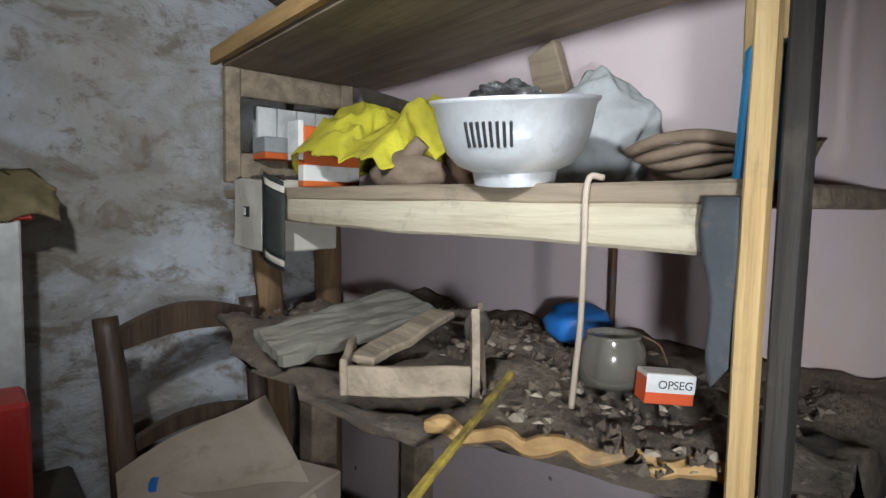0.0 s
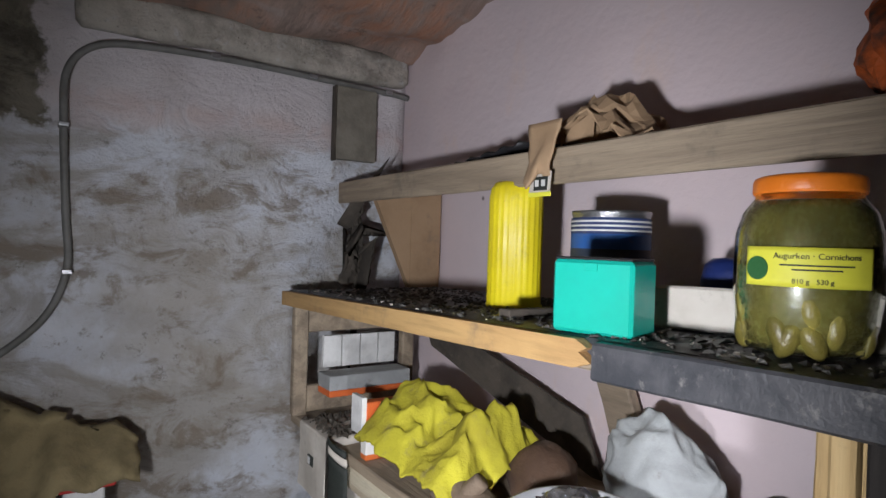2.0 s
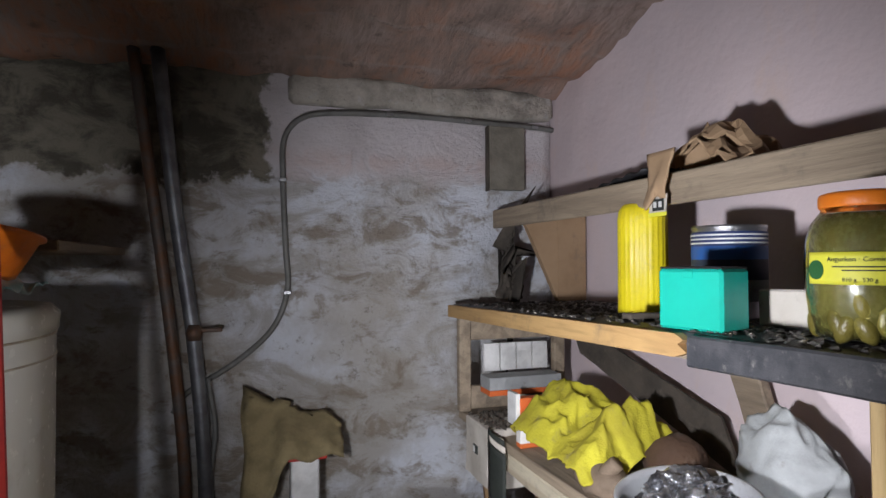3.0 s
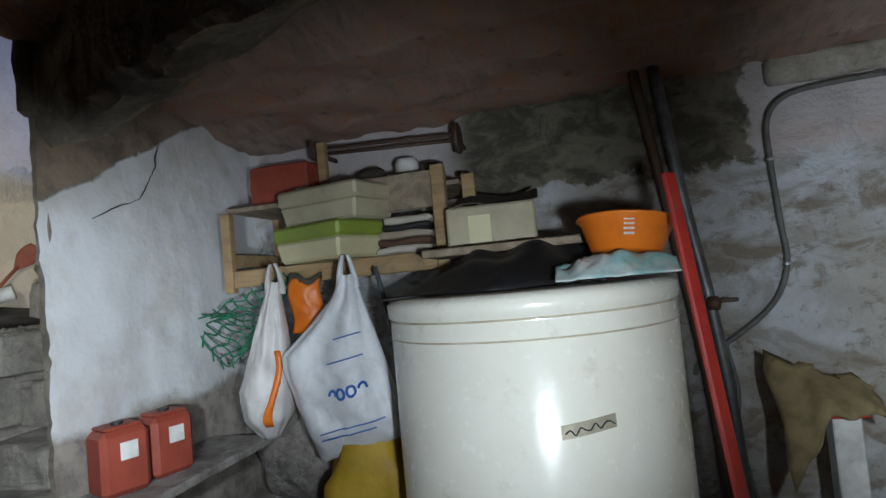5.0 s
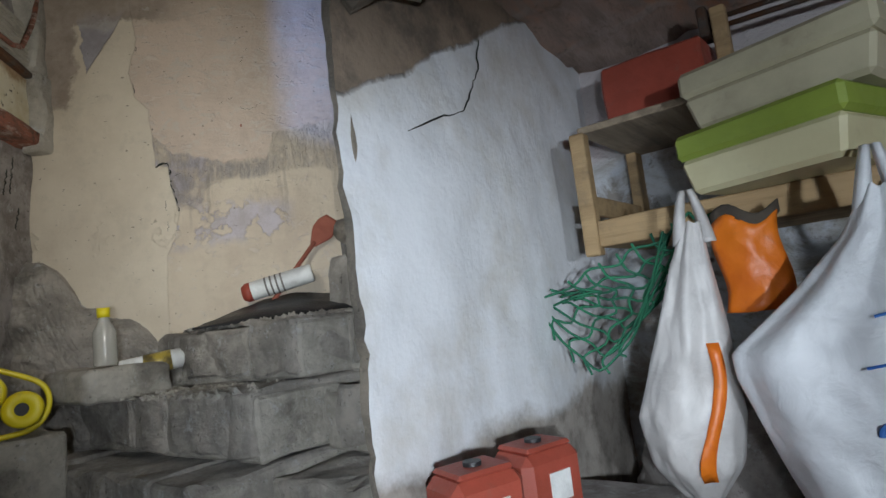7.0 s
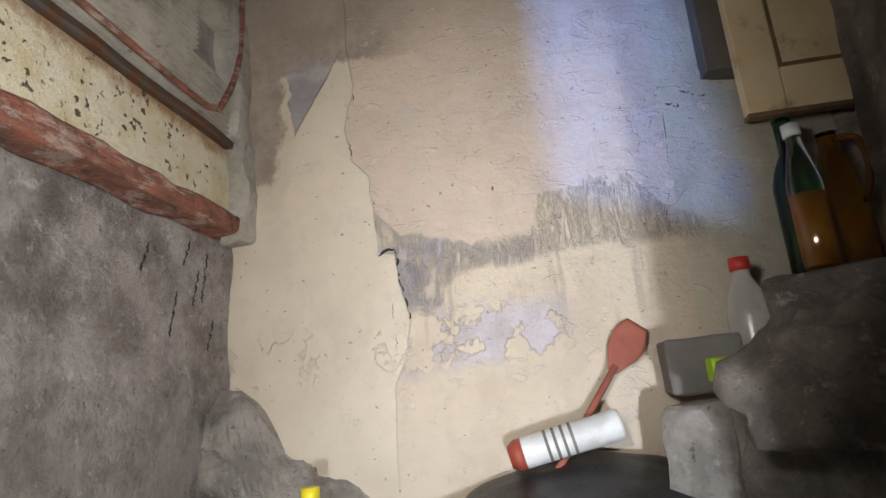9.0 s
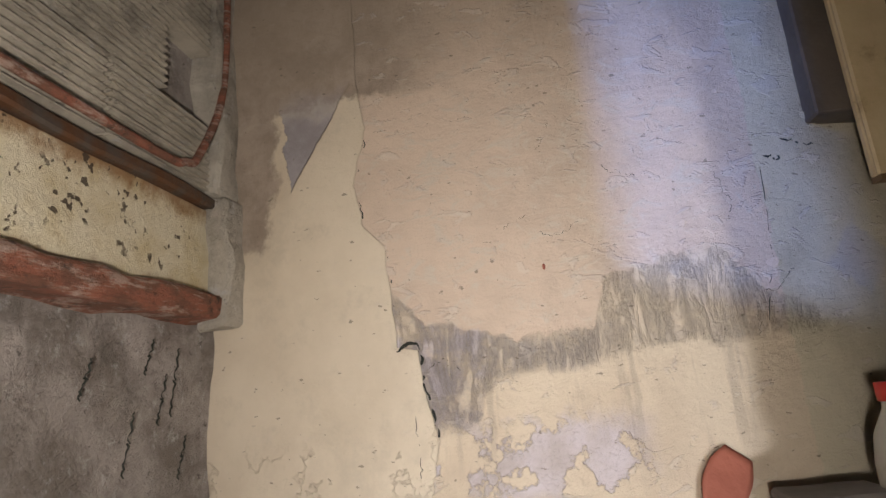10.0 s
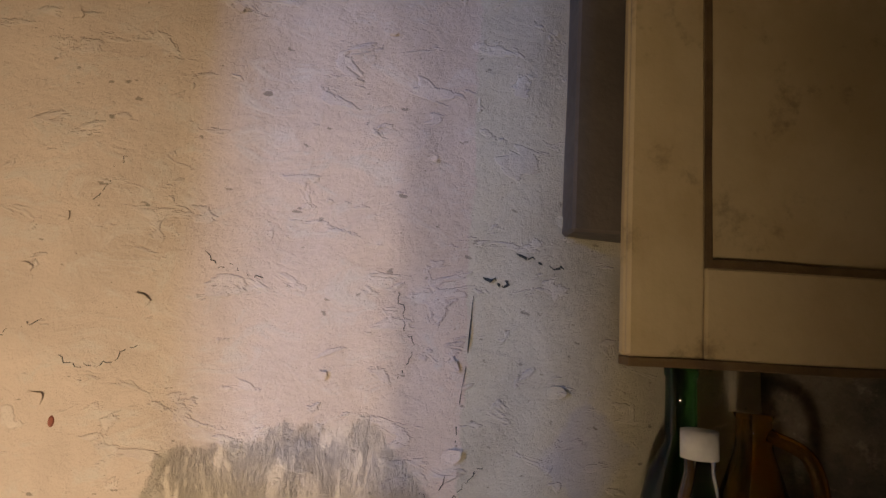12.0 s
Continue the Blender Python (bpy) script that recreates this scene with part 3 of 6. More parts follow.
def tube(points, radius, steps=8, bm=None, smooth_steps=6):
    """A round bar along a smooth line through points, with closed ends."""
    own = bm or bmesh.new()
    pts = [Vector(p) for p in points]
    line = []
    if len(pts) > 2 and smooth_steps > 1:
        ext = [2 * pts[0] - pts[1]] + pts + [2 * pts[-1] - pts[-2]]
        for a, b, c, d in zip(ext, ext[1:], ext[2:], ext[3:]):
            for k in range(smooth_steps):
                t = k / smooth_steps
                line.append(0.5 * (2 * b + (c - a) * t + (2 * a - 5 * b + 4 * c - d) * t * t + (3 * b - a - 3 * c + d) * t**3))
        line.append(pts[-1])
    else:
        line = pts
    last, side = None, None
    for k, p in enumerate(line):
        way = (line[min(k + 1, len(line) - 1)] - line[max(k - 1, 0)]).normalized()
        side = way.orthogonal().normalized() if side is None else (side - way * side.dot(way)).normalized()
        up = way.cross(side)
        r = radius(k / (len(line) - 1)) if callable(radius) else radius
        ring = [own.verts.new(p + r * (math.cos(2 * math.pi * j / steps) * side + math.sin(2 * math.pi * j / steps) * up)) for j in range(steps)]
        if last:
            for j in range(steps):
                own.faces.new((last[j], last[(j + 1) % steps], ring[(j + 1) % steps], ring[j]))
        else:
            own.faces.new(ring[::-1])
        last = ring
    own.faces.new(last)
    return own


def prism(outline, x0, x1, bm=None, bevel=0.0):
    """An outline in y and z carried from x0 to x1."""
    own = bmesh.new()
    a = [own.verts.new((x0, y, z)) for y, z in outline]
    b = [own.verts.new((x1, y, z)) for y, z in outline]
    own.faces.new(a), own.faces.new(b[::-1])
    for k in range(len(a)):
        own.faces.new((a[k], a[(k + 1) % len(a)], b[(k + 1) % len(a)], b[k]))
    if bevel:
        bmesh.ops.bevel(own, geom=list(own.edges), offset=bevel, segments=1, affect="EDGES")
    return join(bm, own) if bm else own


def rough_wall(p, q, z0, z1, thick, material, name, label, amp=0.012, step=0.03, shape=None, scale=3.0):
    """A wall from p to q on plan whose face, on the left as one walks from p to q, is uneven; shape(u, z) adds to its depth."""
    p, q = Vector((*p, 0)), Vector((*q, 0))
    long = (q - p).length
    way = (q - p) / long
    face = Vector((-way.y, way.x, 0))
    nu, nz = max(2, int(long / step)), max(2, int((z1 - z0) / step))
    bm = bmesh.new()
    grid = []
    for i in range(nu + 1):
        col = []
        for j in range(nz + 1):
            u, z = long * i / nu, z0 + (z1 - z0) * j / nz
            at = p + way * u + Vector((0, 0, z))
            d = amp * (noise.fractal(at * scale, 0.8, 2.1, 4) * 0.8 - 0.4) + (shape(u, z) if shape else 0)
            col.append(bm.verts.new(at + face * d))
        grid.append(col)
    for i in range(nu):
        for j in range(nz):
            bm.faces.new((grid[i][j], grid[i + 1][j], grid[i + 1][j + 1], grid[i][j + 1]))
    rim = [grid[i][0] for i in range(nu + 1)] + [grid[nu][j] for j in range(1, nz + 1)]
    rim += [grid[i][nz] for i in range(nu - 1, -1, -1)] + [grid[0][j] for j in range(nz - 1, 0, -1)]
    back = []
    for v in rim:
        flat = p + way * (v.co - p).dot(way) + Vector((0, 0, v.co.z))
        back.append(bm.verts.new(flat - face * thick))
    for k in range(len(rim)):
        bm.faces.new((rim[k], back[k], back[(k + 1) % len(rim)], rim[(k + 1) % len(rim)]))
    bm.faces.new(back)
    return solo(name, bm, material, label, "wall", smooth=True, kind="structure")


def blob(centre, radii, amp, scale, sub=3, seed=0.0, flat=None, crease=False):
    """A lumpy rounded body; flat: the height under which it is pressed level."""
    bm = bmesh.new()
    bmesh.ops.create_icosphere(bm, subdivisions=sub, radius=1)
    for v in bm.verts:
        at = v.co * scale * min(radii) + Vector((seed, seed, seed))
        if crease:
            wave = 1.1 - 2.4 * abs(noise.noise(at + 0.4 * noise.noise_vector(at * 1.3))) + 0.5 * (0.5 - 1.6 * abs(noise.noise(at * 2.7)))
        else:
            wave = noise.fractal(at, 0.8, 2.0, 4)
        d = 1 + amp / min(radii) * wave
        v.co = Vector((centre[0] + v.co.x * radii[0] * d, centre[1] + v.co.y * radii[1] * d, centre[2] + v.co.z * radii[2] * d))
        if flat is not None and v.co.z < flat:
            v.co.z = flat
    return bm


def sheet(nu, nv, f, thick=0.0015):
    """A thin sheet from f(u, v) for u and v from 0 to 1, with a thickness."""
    bm = bmesh.new()
    rows = [[bm.verts.new(f(i / nu, j / nv)) for j in range(nv + 1)] for i in range(nu + 1)]
    for i in range(nu):
        for j in range(nv):
            bm.faces.new((rows[i][j], rows[i + 1][j], rows[i + 1][j + 1], rows[i][j + 1]))
    bmesh.ops.recalc_face_normals(bm, faces=bm.faces)
    bmesh.ops.solidify(bm, geom=list(bm.faces), thickness=thick)
    return bm


def drape(nu, nv, f, thick=0.003):
    """A lying sheet from f(u, v), closed by a copy of itself a little lower."""
    bm = bmesh.new()
    top = [[bm.verts.new(f(i / nu, j / nv)) for j in range(nv + 1)] for i in range(nu + 1)]
    low = [[bm.verts.new(v.co - Vector((0, 0, thick))) for v in row] for row in top]
    for i in range(nu):
        for j in range(nv):
            bm.faces.new((top[i][j], top[i + 1][j], top[i + 1][j + 1], top[i][j + 1]))
            bm.faces.new((low[i][j], low[i][j + 1], low[i + 1][j + 1], low[i + 1][j]))
    rim = [(i, 0) for i in range(nu)] + [(nu, j) for j in range(nv)] + [(i, nv) for i in range(nu, 0, -1)] + [(0, j) for j in range(nv, 0, -1)]
    for (a, b), (c, d) in zip(rim, rim[1:] + rim[:1]):
        bm.faces.new((top[a][b], low[a][b], low[c][d], top[c][d]))
    return bm


# ---- structure ----
WALL_C, CEIL = -1.588, 2.11
D0, D_WAY = Vector((-2.80, 0.92, 0)), Vector((0.68, 0.733, 0))
D_FACE = Vector((0.733, -0.68, 0))


def on_d(u, off=0.0, z=0.0):
    """A place u metres along the yellow wall from its inner corner, off metres before it."""
    return D0 + D_WAY * u + D_FACE * off + Vector((0, 0, z))


def d_pose(u, off, z, turn=0.0):
    """x runs along the yellow wall, y out from its face backwards into it."""
    return Matrix.Translation(on_d(u, off, z)) @ Matrix.Rotation(math.atan2(D_WAY.y, D_WAY.x) + turn, 4, "Z")


solo("floor", box(-4.2, 1.5, -1.6, 2.4, -0.12, 0, 0), MAT["earth"], "trodden dark earth floor", "floor", kind="structure")
rough_wall((1.125, 1.812), (-1.75, 1.812), 0, 2.3, 0.3, MAT["wall_a"], "wall_north", "old lime plaster wall, grey-white and stained brown", 0.02)
rough_wall((1.125, -1.3), (1.125, 1.9), 0, 2.45, 0.3, MAT["pink"], "wall_east", "pale pink painted wall with brown specks", 0.012)
rough_wall((-1.2, -1.2), (1.2, -1.2), 0, 2.45, 0.3, MAT["grey_plaster"], "wall_south", "grey plaster wall behind the walker", 0.02)
rough_wall((WALL_C, 1.85), (WALL_C, 0.885), 0, 2.3, 0.02, MAT["wall_c"], "wall_west", "white plaster wall with bare stone at its broken top", 0.014, 0.02)
rough_wall((WALL_C - 0.031, 0.896), (WALL_C - 0.145, 1.06), 0, 2.46, 0.02, MAT["stone"], "wall_jamb", "rubble jamb at the end of the white wall", 0.03, 0.02)
rough_wall((WALL_C - 0.145, 1.06), (WALL_C - 0.145, 1.95), 0, 2.46, 0.10, MAT["stone"], "wall_west_back", "rubble back of the white wall", 0.02, 0.03)


def ragged_end():
    """The plaster of the white wall breaks off unevenly at its end, with stone in the break."""
    me = bpy.data.objects["wall_west"].data
    me.materials.append(MAT["stone"])
    for p in me.polygons:
        if p.normal.y < -0.6:
            p.material_index = 1
        if p.center.y < 0.91:
            p.use_smooth = False
    for v in me.vertices:
        if v.co.y < 0.888:
            v.co.y += 0.008 * noise.noise(Vector((0, 0, v.co.z * 16))) + 0.005 * noise.noise(Vector((0, 4, v.co.z * 50)))


ragged_end()


def arch_lip():
    """The broken rubble lip of the vault, running out from the jamb over the room."""
    a, b = Vector((-1.60, 0.905, 1.925)), Vector((-0.30, 0.30, 1.985))
    way = (b - a).normalized()
    back = Vector((-way.y, way.x, 0)).normalized()
    n, rows = 56, []
    bm = bmesh.new()
    for i in range(n + 1):
        p = a.lerp(b, i / n)
        row = []
        for y, z in ((0.0, 0.36), (0.0, 0.2), (-0.005, 0.09), (0.0, 0.02), (0.025, 0.0), (0.08, 0.015), (0.16, 0.06), (0.24, 0.13), (0.30, 0.30)):
            q = p + back * y + Vector((0, 0, z))
            row.append(bm.verts.new(q + 0.026 * noise.noise_vector(q * 9) + 0.012 * noise.noise_vector(q * 27)))
        rows.append(row)
    for r, q in zip(rows, rows[1:]):
        for k in range(len(r)):
            bm.faces.new((r[k], r[(k + 1) % len(r)], q[(k + 1) % len(r)], q[k]))
    bm.faces.new(rows[0]), bm.faces.new(rows[-1][::-1])
    return solo("vault_lip", bm, MAT["stone"], "broken rubble lip of the brick vault", "vault", kind="structure")


arch_lip()


def vault(x0, x1, y0, y1):
    bm = bmesh.new()
    nx, ny = 90, 90
    rows = []
    for i in range(nx + 1):
        row = []
        for j in range(ny + 1):
            x, y = x0 + (x1 - x0) * i / nx, y0 + (y1 - y0) * j / ny
            rise = 0.13 * math.sin(math.pi * min(1, max(0, (1.812 - y) / 2.4))) - 0.03 * max(0, -x)
            row.append(bm.verts.new((x, y, CEIL + rise + 0.03 * noise.fractal(Vector((x, y * 1.5, 0)) * 4, 0.8, 2, 4))))
        rows.append(row)
    for i in range(nx):
        for j in range(ny):
            bm.faces.new((rows[i][j], rows[i][j + 1], rows[i + 1][j + 1], rows[i + 1][j]))
    top = bmesh.ops.extrude_face_region(bm, geom=list(bm.faces))
    for v in (g for g in top["geom"] if isinstance(g, bmesh.types.BMVert)):
        v.co.z = 2.5
    return bm


solo("ceiling", vault(-1.62, 1.3, -1.25, 2.0), MAT["ceiling"], "low brick vault, terracotta and flaking grey mortar", "ceiling", smooth=True, kind="structure")

# the stair bay behind the white wall
def e_pose(v, z, off=0.0):
    """x runs out along the side wall from the yellow wall's corner, y points into the side wall."""
    return Matrix.Translation(on_d(off, v, z)) @ Matrix.Rotation(math.atan2(D_FACE.y, D_FACE.x), 4, "Z") @ Matrix.Scale(-1, 4, (0, 1, 0))


def coat_edge(z):
    """How far along the yellow wall its cream coat reaches at a height."""
    for (a, u), (b, v) in zip(COAT_EDGE, COAT_EDGE[1:]):
        if a <= z <= b:
            return u + (v - u) * (z - a) / (b - a)
    return COAT_EDGE[0][1] if z < COAT_EDGE[0][0] else COAT_EDGE[-1][1]


def d_shape(back, z):
    """The wall swells in the middle; the cream coat is a little thicker. back: metres from the wall's outer end."""
    u = 1.35 - back
    return 0.048 * (1 - ((u - 0.45) / 0.42) ** 2) + (0.006 if u < coat_edge(z) else 0.0)


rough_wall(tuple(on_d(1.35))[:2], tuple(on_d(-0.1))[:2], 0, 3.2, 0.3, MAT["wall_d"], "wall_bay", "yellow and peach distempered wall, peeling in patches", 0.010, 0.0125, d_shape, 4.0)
rough_wall(tuple(on_d(-0.04, -0.06))[:2], tuple(on_d(-0.04, 0.66))[:2], 0, 2.06, 0.3, MAT["grey_plaster"], "wall_bay_side", "grey rough plaster wall below a steel beam", 0.025, 0.025)
solo("wall_bay_back", box(-2.1, -1.3, 1.95, 2.05, 0, 3.2, 0), MAT["stone"], "rubble wall closing the bay", "wall", kind="structure")
solo("ceiling_bay", box(-3.6, -1.6, -1.3, 2.1, 3.2, 3.3, 0), MAT["grey_plaster"], "grey slab high above the stair bay", "ceiling", kind="structure")
solo("wall_over_lintel", box(-1.66, -1.60, -1.3, 1.9, 2.46, 3.2, 0), MAT["stone"], "rubble wall above the lintel", "wall", kind="structure")


def bay_end():
    """Unseen wall added at the bay's far end; its narrow slit shapes the daylight."""
    bm = box(-2.6, -1.908, -1.3, -1.22, 0, 3.2, 0)
    box(-1.842, -1.1, -1.3, -1.22, 0, 3.2, 0, bm)
    box(-1.908, -1.842, -1.3, -1.22, 0, 2.735, 0, bm)
    box(-1.908, -1.842, -1.3, -1.22, 2.95, 3.2, 0, bm)
    return solo("daylight_slit_wall", bm, MAT["grey_plaster"], "unseen grey wall added with a narrow slit to shape the daylight", "wall", kind="structure")


bay_end()
# Out of view: closes the bay so that no sky light leaks in.
rough_wall((-2.33, 0.50), (-2.33, -1.3), 0, 3.2, 0.2, MAT["grey_plaster"], "wall_sky_block", "unseen grey plaster wall added to keep stray sky light out", 0.02, 0.05)


def side_wall_bricks():
    """Ribbed hollow bricks in courses above the beam, with mortar between them."""
    wall = solo("wall_bricks", box(0, 0.66, 0.03, 0.25, 2.24, 3.2, 0), MAT["grey_plaster"], "wall of ribbed hollow clay bricks above the beam", "wall", e_pose(0, 0), kind="structure")
    bm = bmesh.new()
    ribs = 9
    long, high = 0.235, 0.112
    out = [(0.0, 0.0)]
    for k in range(ribs):
        a = (k + 0.15) / ribs * high
        out += [(a, 0.0), (a + 0.002, 0.012), (a + high / ribs * 0.55, 0.012), (a + high / ribs * 0.55 + 0.002, 0.0)]
    out += [(high, 0.0), (high, 0.05), (0.0, 0.05)]
    ends = []
    for x in (0, long):
        ends.append([bm.verts.new((x, d, z)) for z, d in out])
    for k in range(len(out)):
        bm.faces.new((ends[0][k], ends[0][(k + 1) % len(out)], ends[1][(k + 1) % len(out)], ends[1][k]))
    bm.faces.new(ends[0]), bm.faces.new(ends[1][::-1])
    me = mesh_of("brick", bm, MAT["rib"])
    for row in range(6):
        for col in range(2):
            ob = new("brick", me)
            ob.parent = wall
            ob.location = (0.07 + col * 0.247 + (0.12 if row % 2 else 0) + random.uniform(-0.004, 0.004), -0.010 + random.uniform(-0.005, 0.005), 2.25 + row * 0.126)
            ob.rotation_euler = (random.uniform(-0.02, 0.02), random.uniform(-0.012, 0.012), random.uniform(-0.015, 0.015))
    return wall


side_wall_bricks()


def steel_beam():
    t = thing("steel_beam", "old steel beam with flaking red paint and a whitewashed web", "beam", e_pose(0, 0))
    part("web", box(0.0, 0.66, 0.01, 0.05, 2.075, 2.222, 0.002, cuts=5, rough=0.004), MAT["web"], t, "whitewashed web with rust stains")
    part("flange", box(0.012, 0.66, -0.018, 0.05, 2.034, 2.075, 0.006, cuts=14, rough=0.009), MAT["rust_paint"], t, "flaking red-brown lower flange")
    part("flange", box(0.0, 0.66, -0.006, 0.05, 2.222, 2.242, 0.004, cuts=9, rough=0.008), MAT["iron"], t, "rusty upper flange")
    bm = tube([(0.03, -0.022, 2.75), (0.05, -0.022, 2.45), (0.13, -0.024, 2.29), (0.17, -0.024, 2.262), (0.24, -0.022, 2.254), (0.65, -0.022, 2.256)], 0.0065, 10)
    solo("cable_pipe", bm, MAT["rust_paint"], "thin rusty pipe bent along the beam", "pipe", e_pose(0, 0), True)
    return t


steel_beam()
solo("corner_mortar", box(-0.01, 0.065, -0.022, 0.04, 2.25, 3.1, 0.008, cuts=16, rough=0.016), MAT["mortar"], "crumbling mortar strip between bricks and plaster", "mortar", e_pose(0, 0), kind="structure")
solo("beam_seat", box(-0.01, 0.05, -0.03, 0.03, 2.02, 2.25, 0.008, cuts=8, rough=0.014), MAT["mortar"], "crumbled mortar round the beam's end", "mortar", e_pose(0, 0), kind="structure")


def lintel():
    bm = box(-1.635, -1.575, 0.87, 0.95, 2.0, 2.46, 0.012, cuts=6, rough=0.016)
    return solo("lintel", bm, MAT["stone"], "crumbling dark corbel stone at the head of the jamb", "lintel", smooth=True, kind="structure")


lintel()


def ledge_tier(x0, x1, y0, y1, z0, z1, seed):
    """One tier of the rubble ledge: blocks with recessed joints on a solid core."""
    rng = random.Random(seed)
    t = thing("stone_ledge", "tier of rough grey masonry with pale mortar joints", "ledge", group="stepped masonry ledge")
    part("core", box(x0, x1, y0 + 0.010, y1, z0, z1 - 0.008, 0.006, cuts=8, rough=0.008, seed=seed), MAT["mortar"], t, "pale crumbling mortar")
    x = x1
    while x > x0 + 0.05:
        w = rng.uniform(0.14, 0.32)
        a = max(x0, x - w)
        part("stone", box(a + 0.006, x - 0.006, y0, y1, z0 + 0.012, z1 + rng.uniform(-0.008, 0.006), 0.006, cuts=7, rough=0.017, seed=seed + x), MAT["ledge"], t)
        x = a
    return t


ledge_tier(-2.5, -1.95, 1.05, 1.75, 1.36, 1.485, 1)
ledge_tier(-1.945, -1.74, 1.175, 1.75, 1.36, 1.485, 7)
ledge_tier(-2.75, -1.95, 0.94, 1.55, 1.225, 1.352, 2)
ledge_tier(-1.945, -1.72, 1.09, 1.55, 1.215, 1.335, 8)
ledge_tier(-2.8, -1.95, 0.84, 1.50, 1.09, 1.215, 3)
ledge_tier(-1.945, -1.70, 0.95, 1.50, 1.09, 1.205, 9)
ledge_tier(-2.6, -1.60, 0.76, 1.40, 0.93, 1.08, 4)
ledge_tier(-2.6, -1.60, 0.70, 1.40, 0.0, 0.92, 5)
ledge_tier(-2.14, -1.74, 1.32, 1.90, 1.485, 1.64, 6)


def wall_footing():
    """Bare rubble standing proud of the yellow wall where its plaster ends, lower towards the ledge."""
    bm = bmesh.new()
    nu, nz = 60, 30
    rows = []
    for i in range(nu + 1):
        u = -0.06 + 0.50 * i / nu
        top = 1.735 - 1.15 * max(0, u + 0.02) + 1.15 * max(0, u - 0.10) * 0.55 + 0.02 * noise.noise(Vector((u * 16, 0, 0)))
        row = [on_d(u, -0.02, top)]
        for j in range(nz + 1):
            q = j / nz
            z = top - (top - 1.20) * q
            lump = noise.fractal(Vector((u * 9, 3, z * 13)), 0.8, 2.0, 5)
            joint = 0.014 * max(0, math.sin(z * 52 + 0.8 * noise.noise(Vector((u * 8, 1, 0))))) ** 6
            row.append(on_d(u + 0.006 * lump, 0.03 + 0.055 * min(1, q * 5) + 0.022 * lump - joint, z))
        rows.append([bm.verts.new(p) for p in row + [on_d(u, -0.02, 1.20)]])
    for a, b in zip(rows, rows[1:]):
        for k in range(len(a)):
            bm.faces.new((a[k], a[(k + 1) % len(a)], b[(k + 1) % len(b)], b[k]))
    bm.faces.new(rows[0]), bm.faces.new(rows[-1][::-1])
    return solo("wall_footing", bm, MAT["ledge"], "bare grey rubble footing below the yellow plaster", "masonry", kind="structure")


wall_footing()


# ---- shelves and bench ----
def rise(y):
    """The black shelf climbs a little towards the room."""
    return 0.026 * (1.606 - y)


def tilt(bm):
    for v in bm.verts:
        v.co.z += rise(v.co.y)
    return bm


def black_shelf():
    t = thing("black_shelf", "black painted shelf board with a raw pine edge", "shelf")
    part("board", tilt(box(0.69, 1.12, -0.4, 1.606, 1.408, 1.432, 0.004, cuts=7, rough=0.003)), MAT["black_paint"], t)
    part("underside", tilt(box(0.70, 1.12, -0.4, 1.60, 1.395, 1.409, 0.002)), MAT["old_wood"], t, "raw brown underside")
    out = [(1.606, 1.397), (1.606, 1.43), (0.665, 1.432), (0.648, 1.424), (0.660, 1.418), (0.642, 1.408), (0.668, 1.400), (0.9, 1.398)]
    part("edge_strip", tilt(prism(out, 0.676, 0.690)), MAT["pine"], t, "raw orange pine strip, broken off at one end")
    part("edge_board", tilt(box(0.674, 0.690, -0.4, 0.640, 1.392, 1.432, 0.003, cuts=5, rough=0.003)), MAT["black_paint"], t, "chipped black edge board")
    return t


black_shelf()


def flakes(name, x0, x1, y0, y1, z, count, size, material, label, seed, thick=0.35, slope=False):
    """Loose crumbs lying on a board."""
    rng = random.Random(seed)
    bm = bmesh.new()
    for _ in range(count):
        s = size * rng.uniform(0.3, 1.2)
        m = Matrix.Translation((rng.uniform(x0, x1), rng.uniform(y0, y1), z + s * thick * 0.3)) @ Euler((rng.uniform(-0.5, 0.5), rng.uniform(-0.5, 0.5), rng.uniform(0, 6.3))).to_matrix().to_4x4()
        n = rng.choice((3, 4, 5))
        ring = [m @ Vector((s * math.cos(6.283 * k / n + rng.uniform(-0.4, 0.4)), s * rng.uniform(0.5, 1) * math.sin(6.283 * k / n), -s * thick * 0.4)) for k in range(n)]
        low = [bm.verts.new(p) for p in ring]
        top = bm.verts.new(m @ Vector((rng.uniform(-0.3, 0.3) * s, rng.uniform(-0.3, 0.3) * s, s * thick)))
        bm.faces.new(low[::-1])
        for k in range(n):
            bm.faces.new((low[k], low[(k + 1) % n], top))
    return solo(name, tilt(bm) if slope else bm, material, label, "debris", kind="stuff")


flakes("paint_flakes", 0.70, 1.10, -0.2, 1.58, 1.433, 2400, 0.008, MAT["flake_grey"], "dark paint flakes strewn over the black shelf", 3, slope=True)
flakes("plaster_crumbs", 0.70, 1.10, -0.2, 1.58, 1.433, 700, 0.005, MAT["paper"], "pale plaster crumbs on the black shelf", 4, slope=True)


def wall_shelf():
    t = thing("wall_shelf", "long grey board shelf on the pink wall", "shelf")
    part("board", box(0.868, 1.12, -0.4, 1.70, 1.694, 1.712, 0.003, cuts=7, rough=0.003), MAT["old_wood"], t)
    part("edge_board", box(0.856, 0.868, -0.4, 1.70, 1.655, 1.713, 0.003, cuts=7, rough=0.003), MAT["old_wood"], t)
    for y in (1.595, 0.1):
        part("bracket", prism([(y - 0.012, 1.434), (y + 0.012, 1.434), (y + 0.012, 1.694), (y - 0.012, 1.694)], 1.02, 1.115), MAT["card"], t)
        bm = bmesh.new()
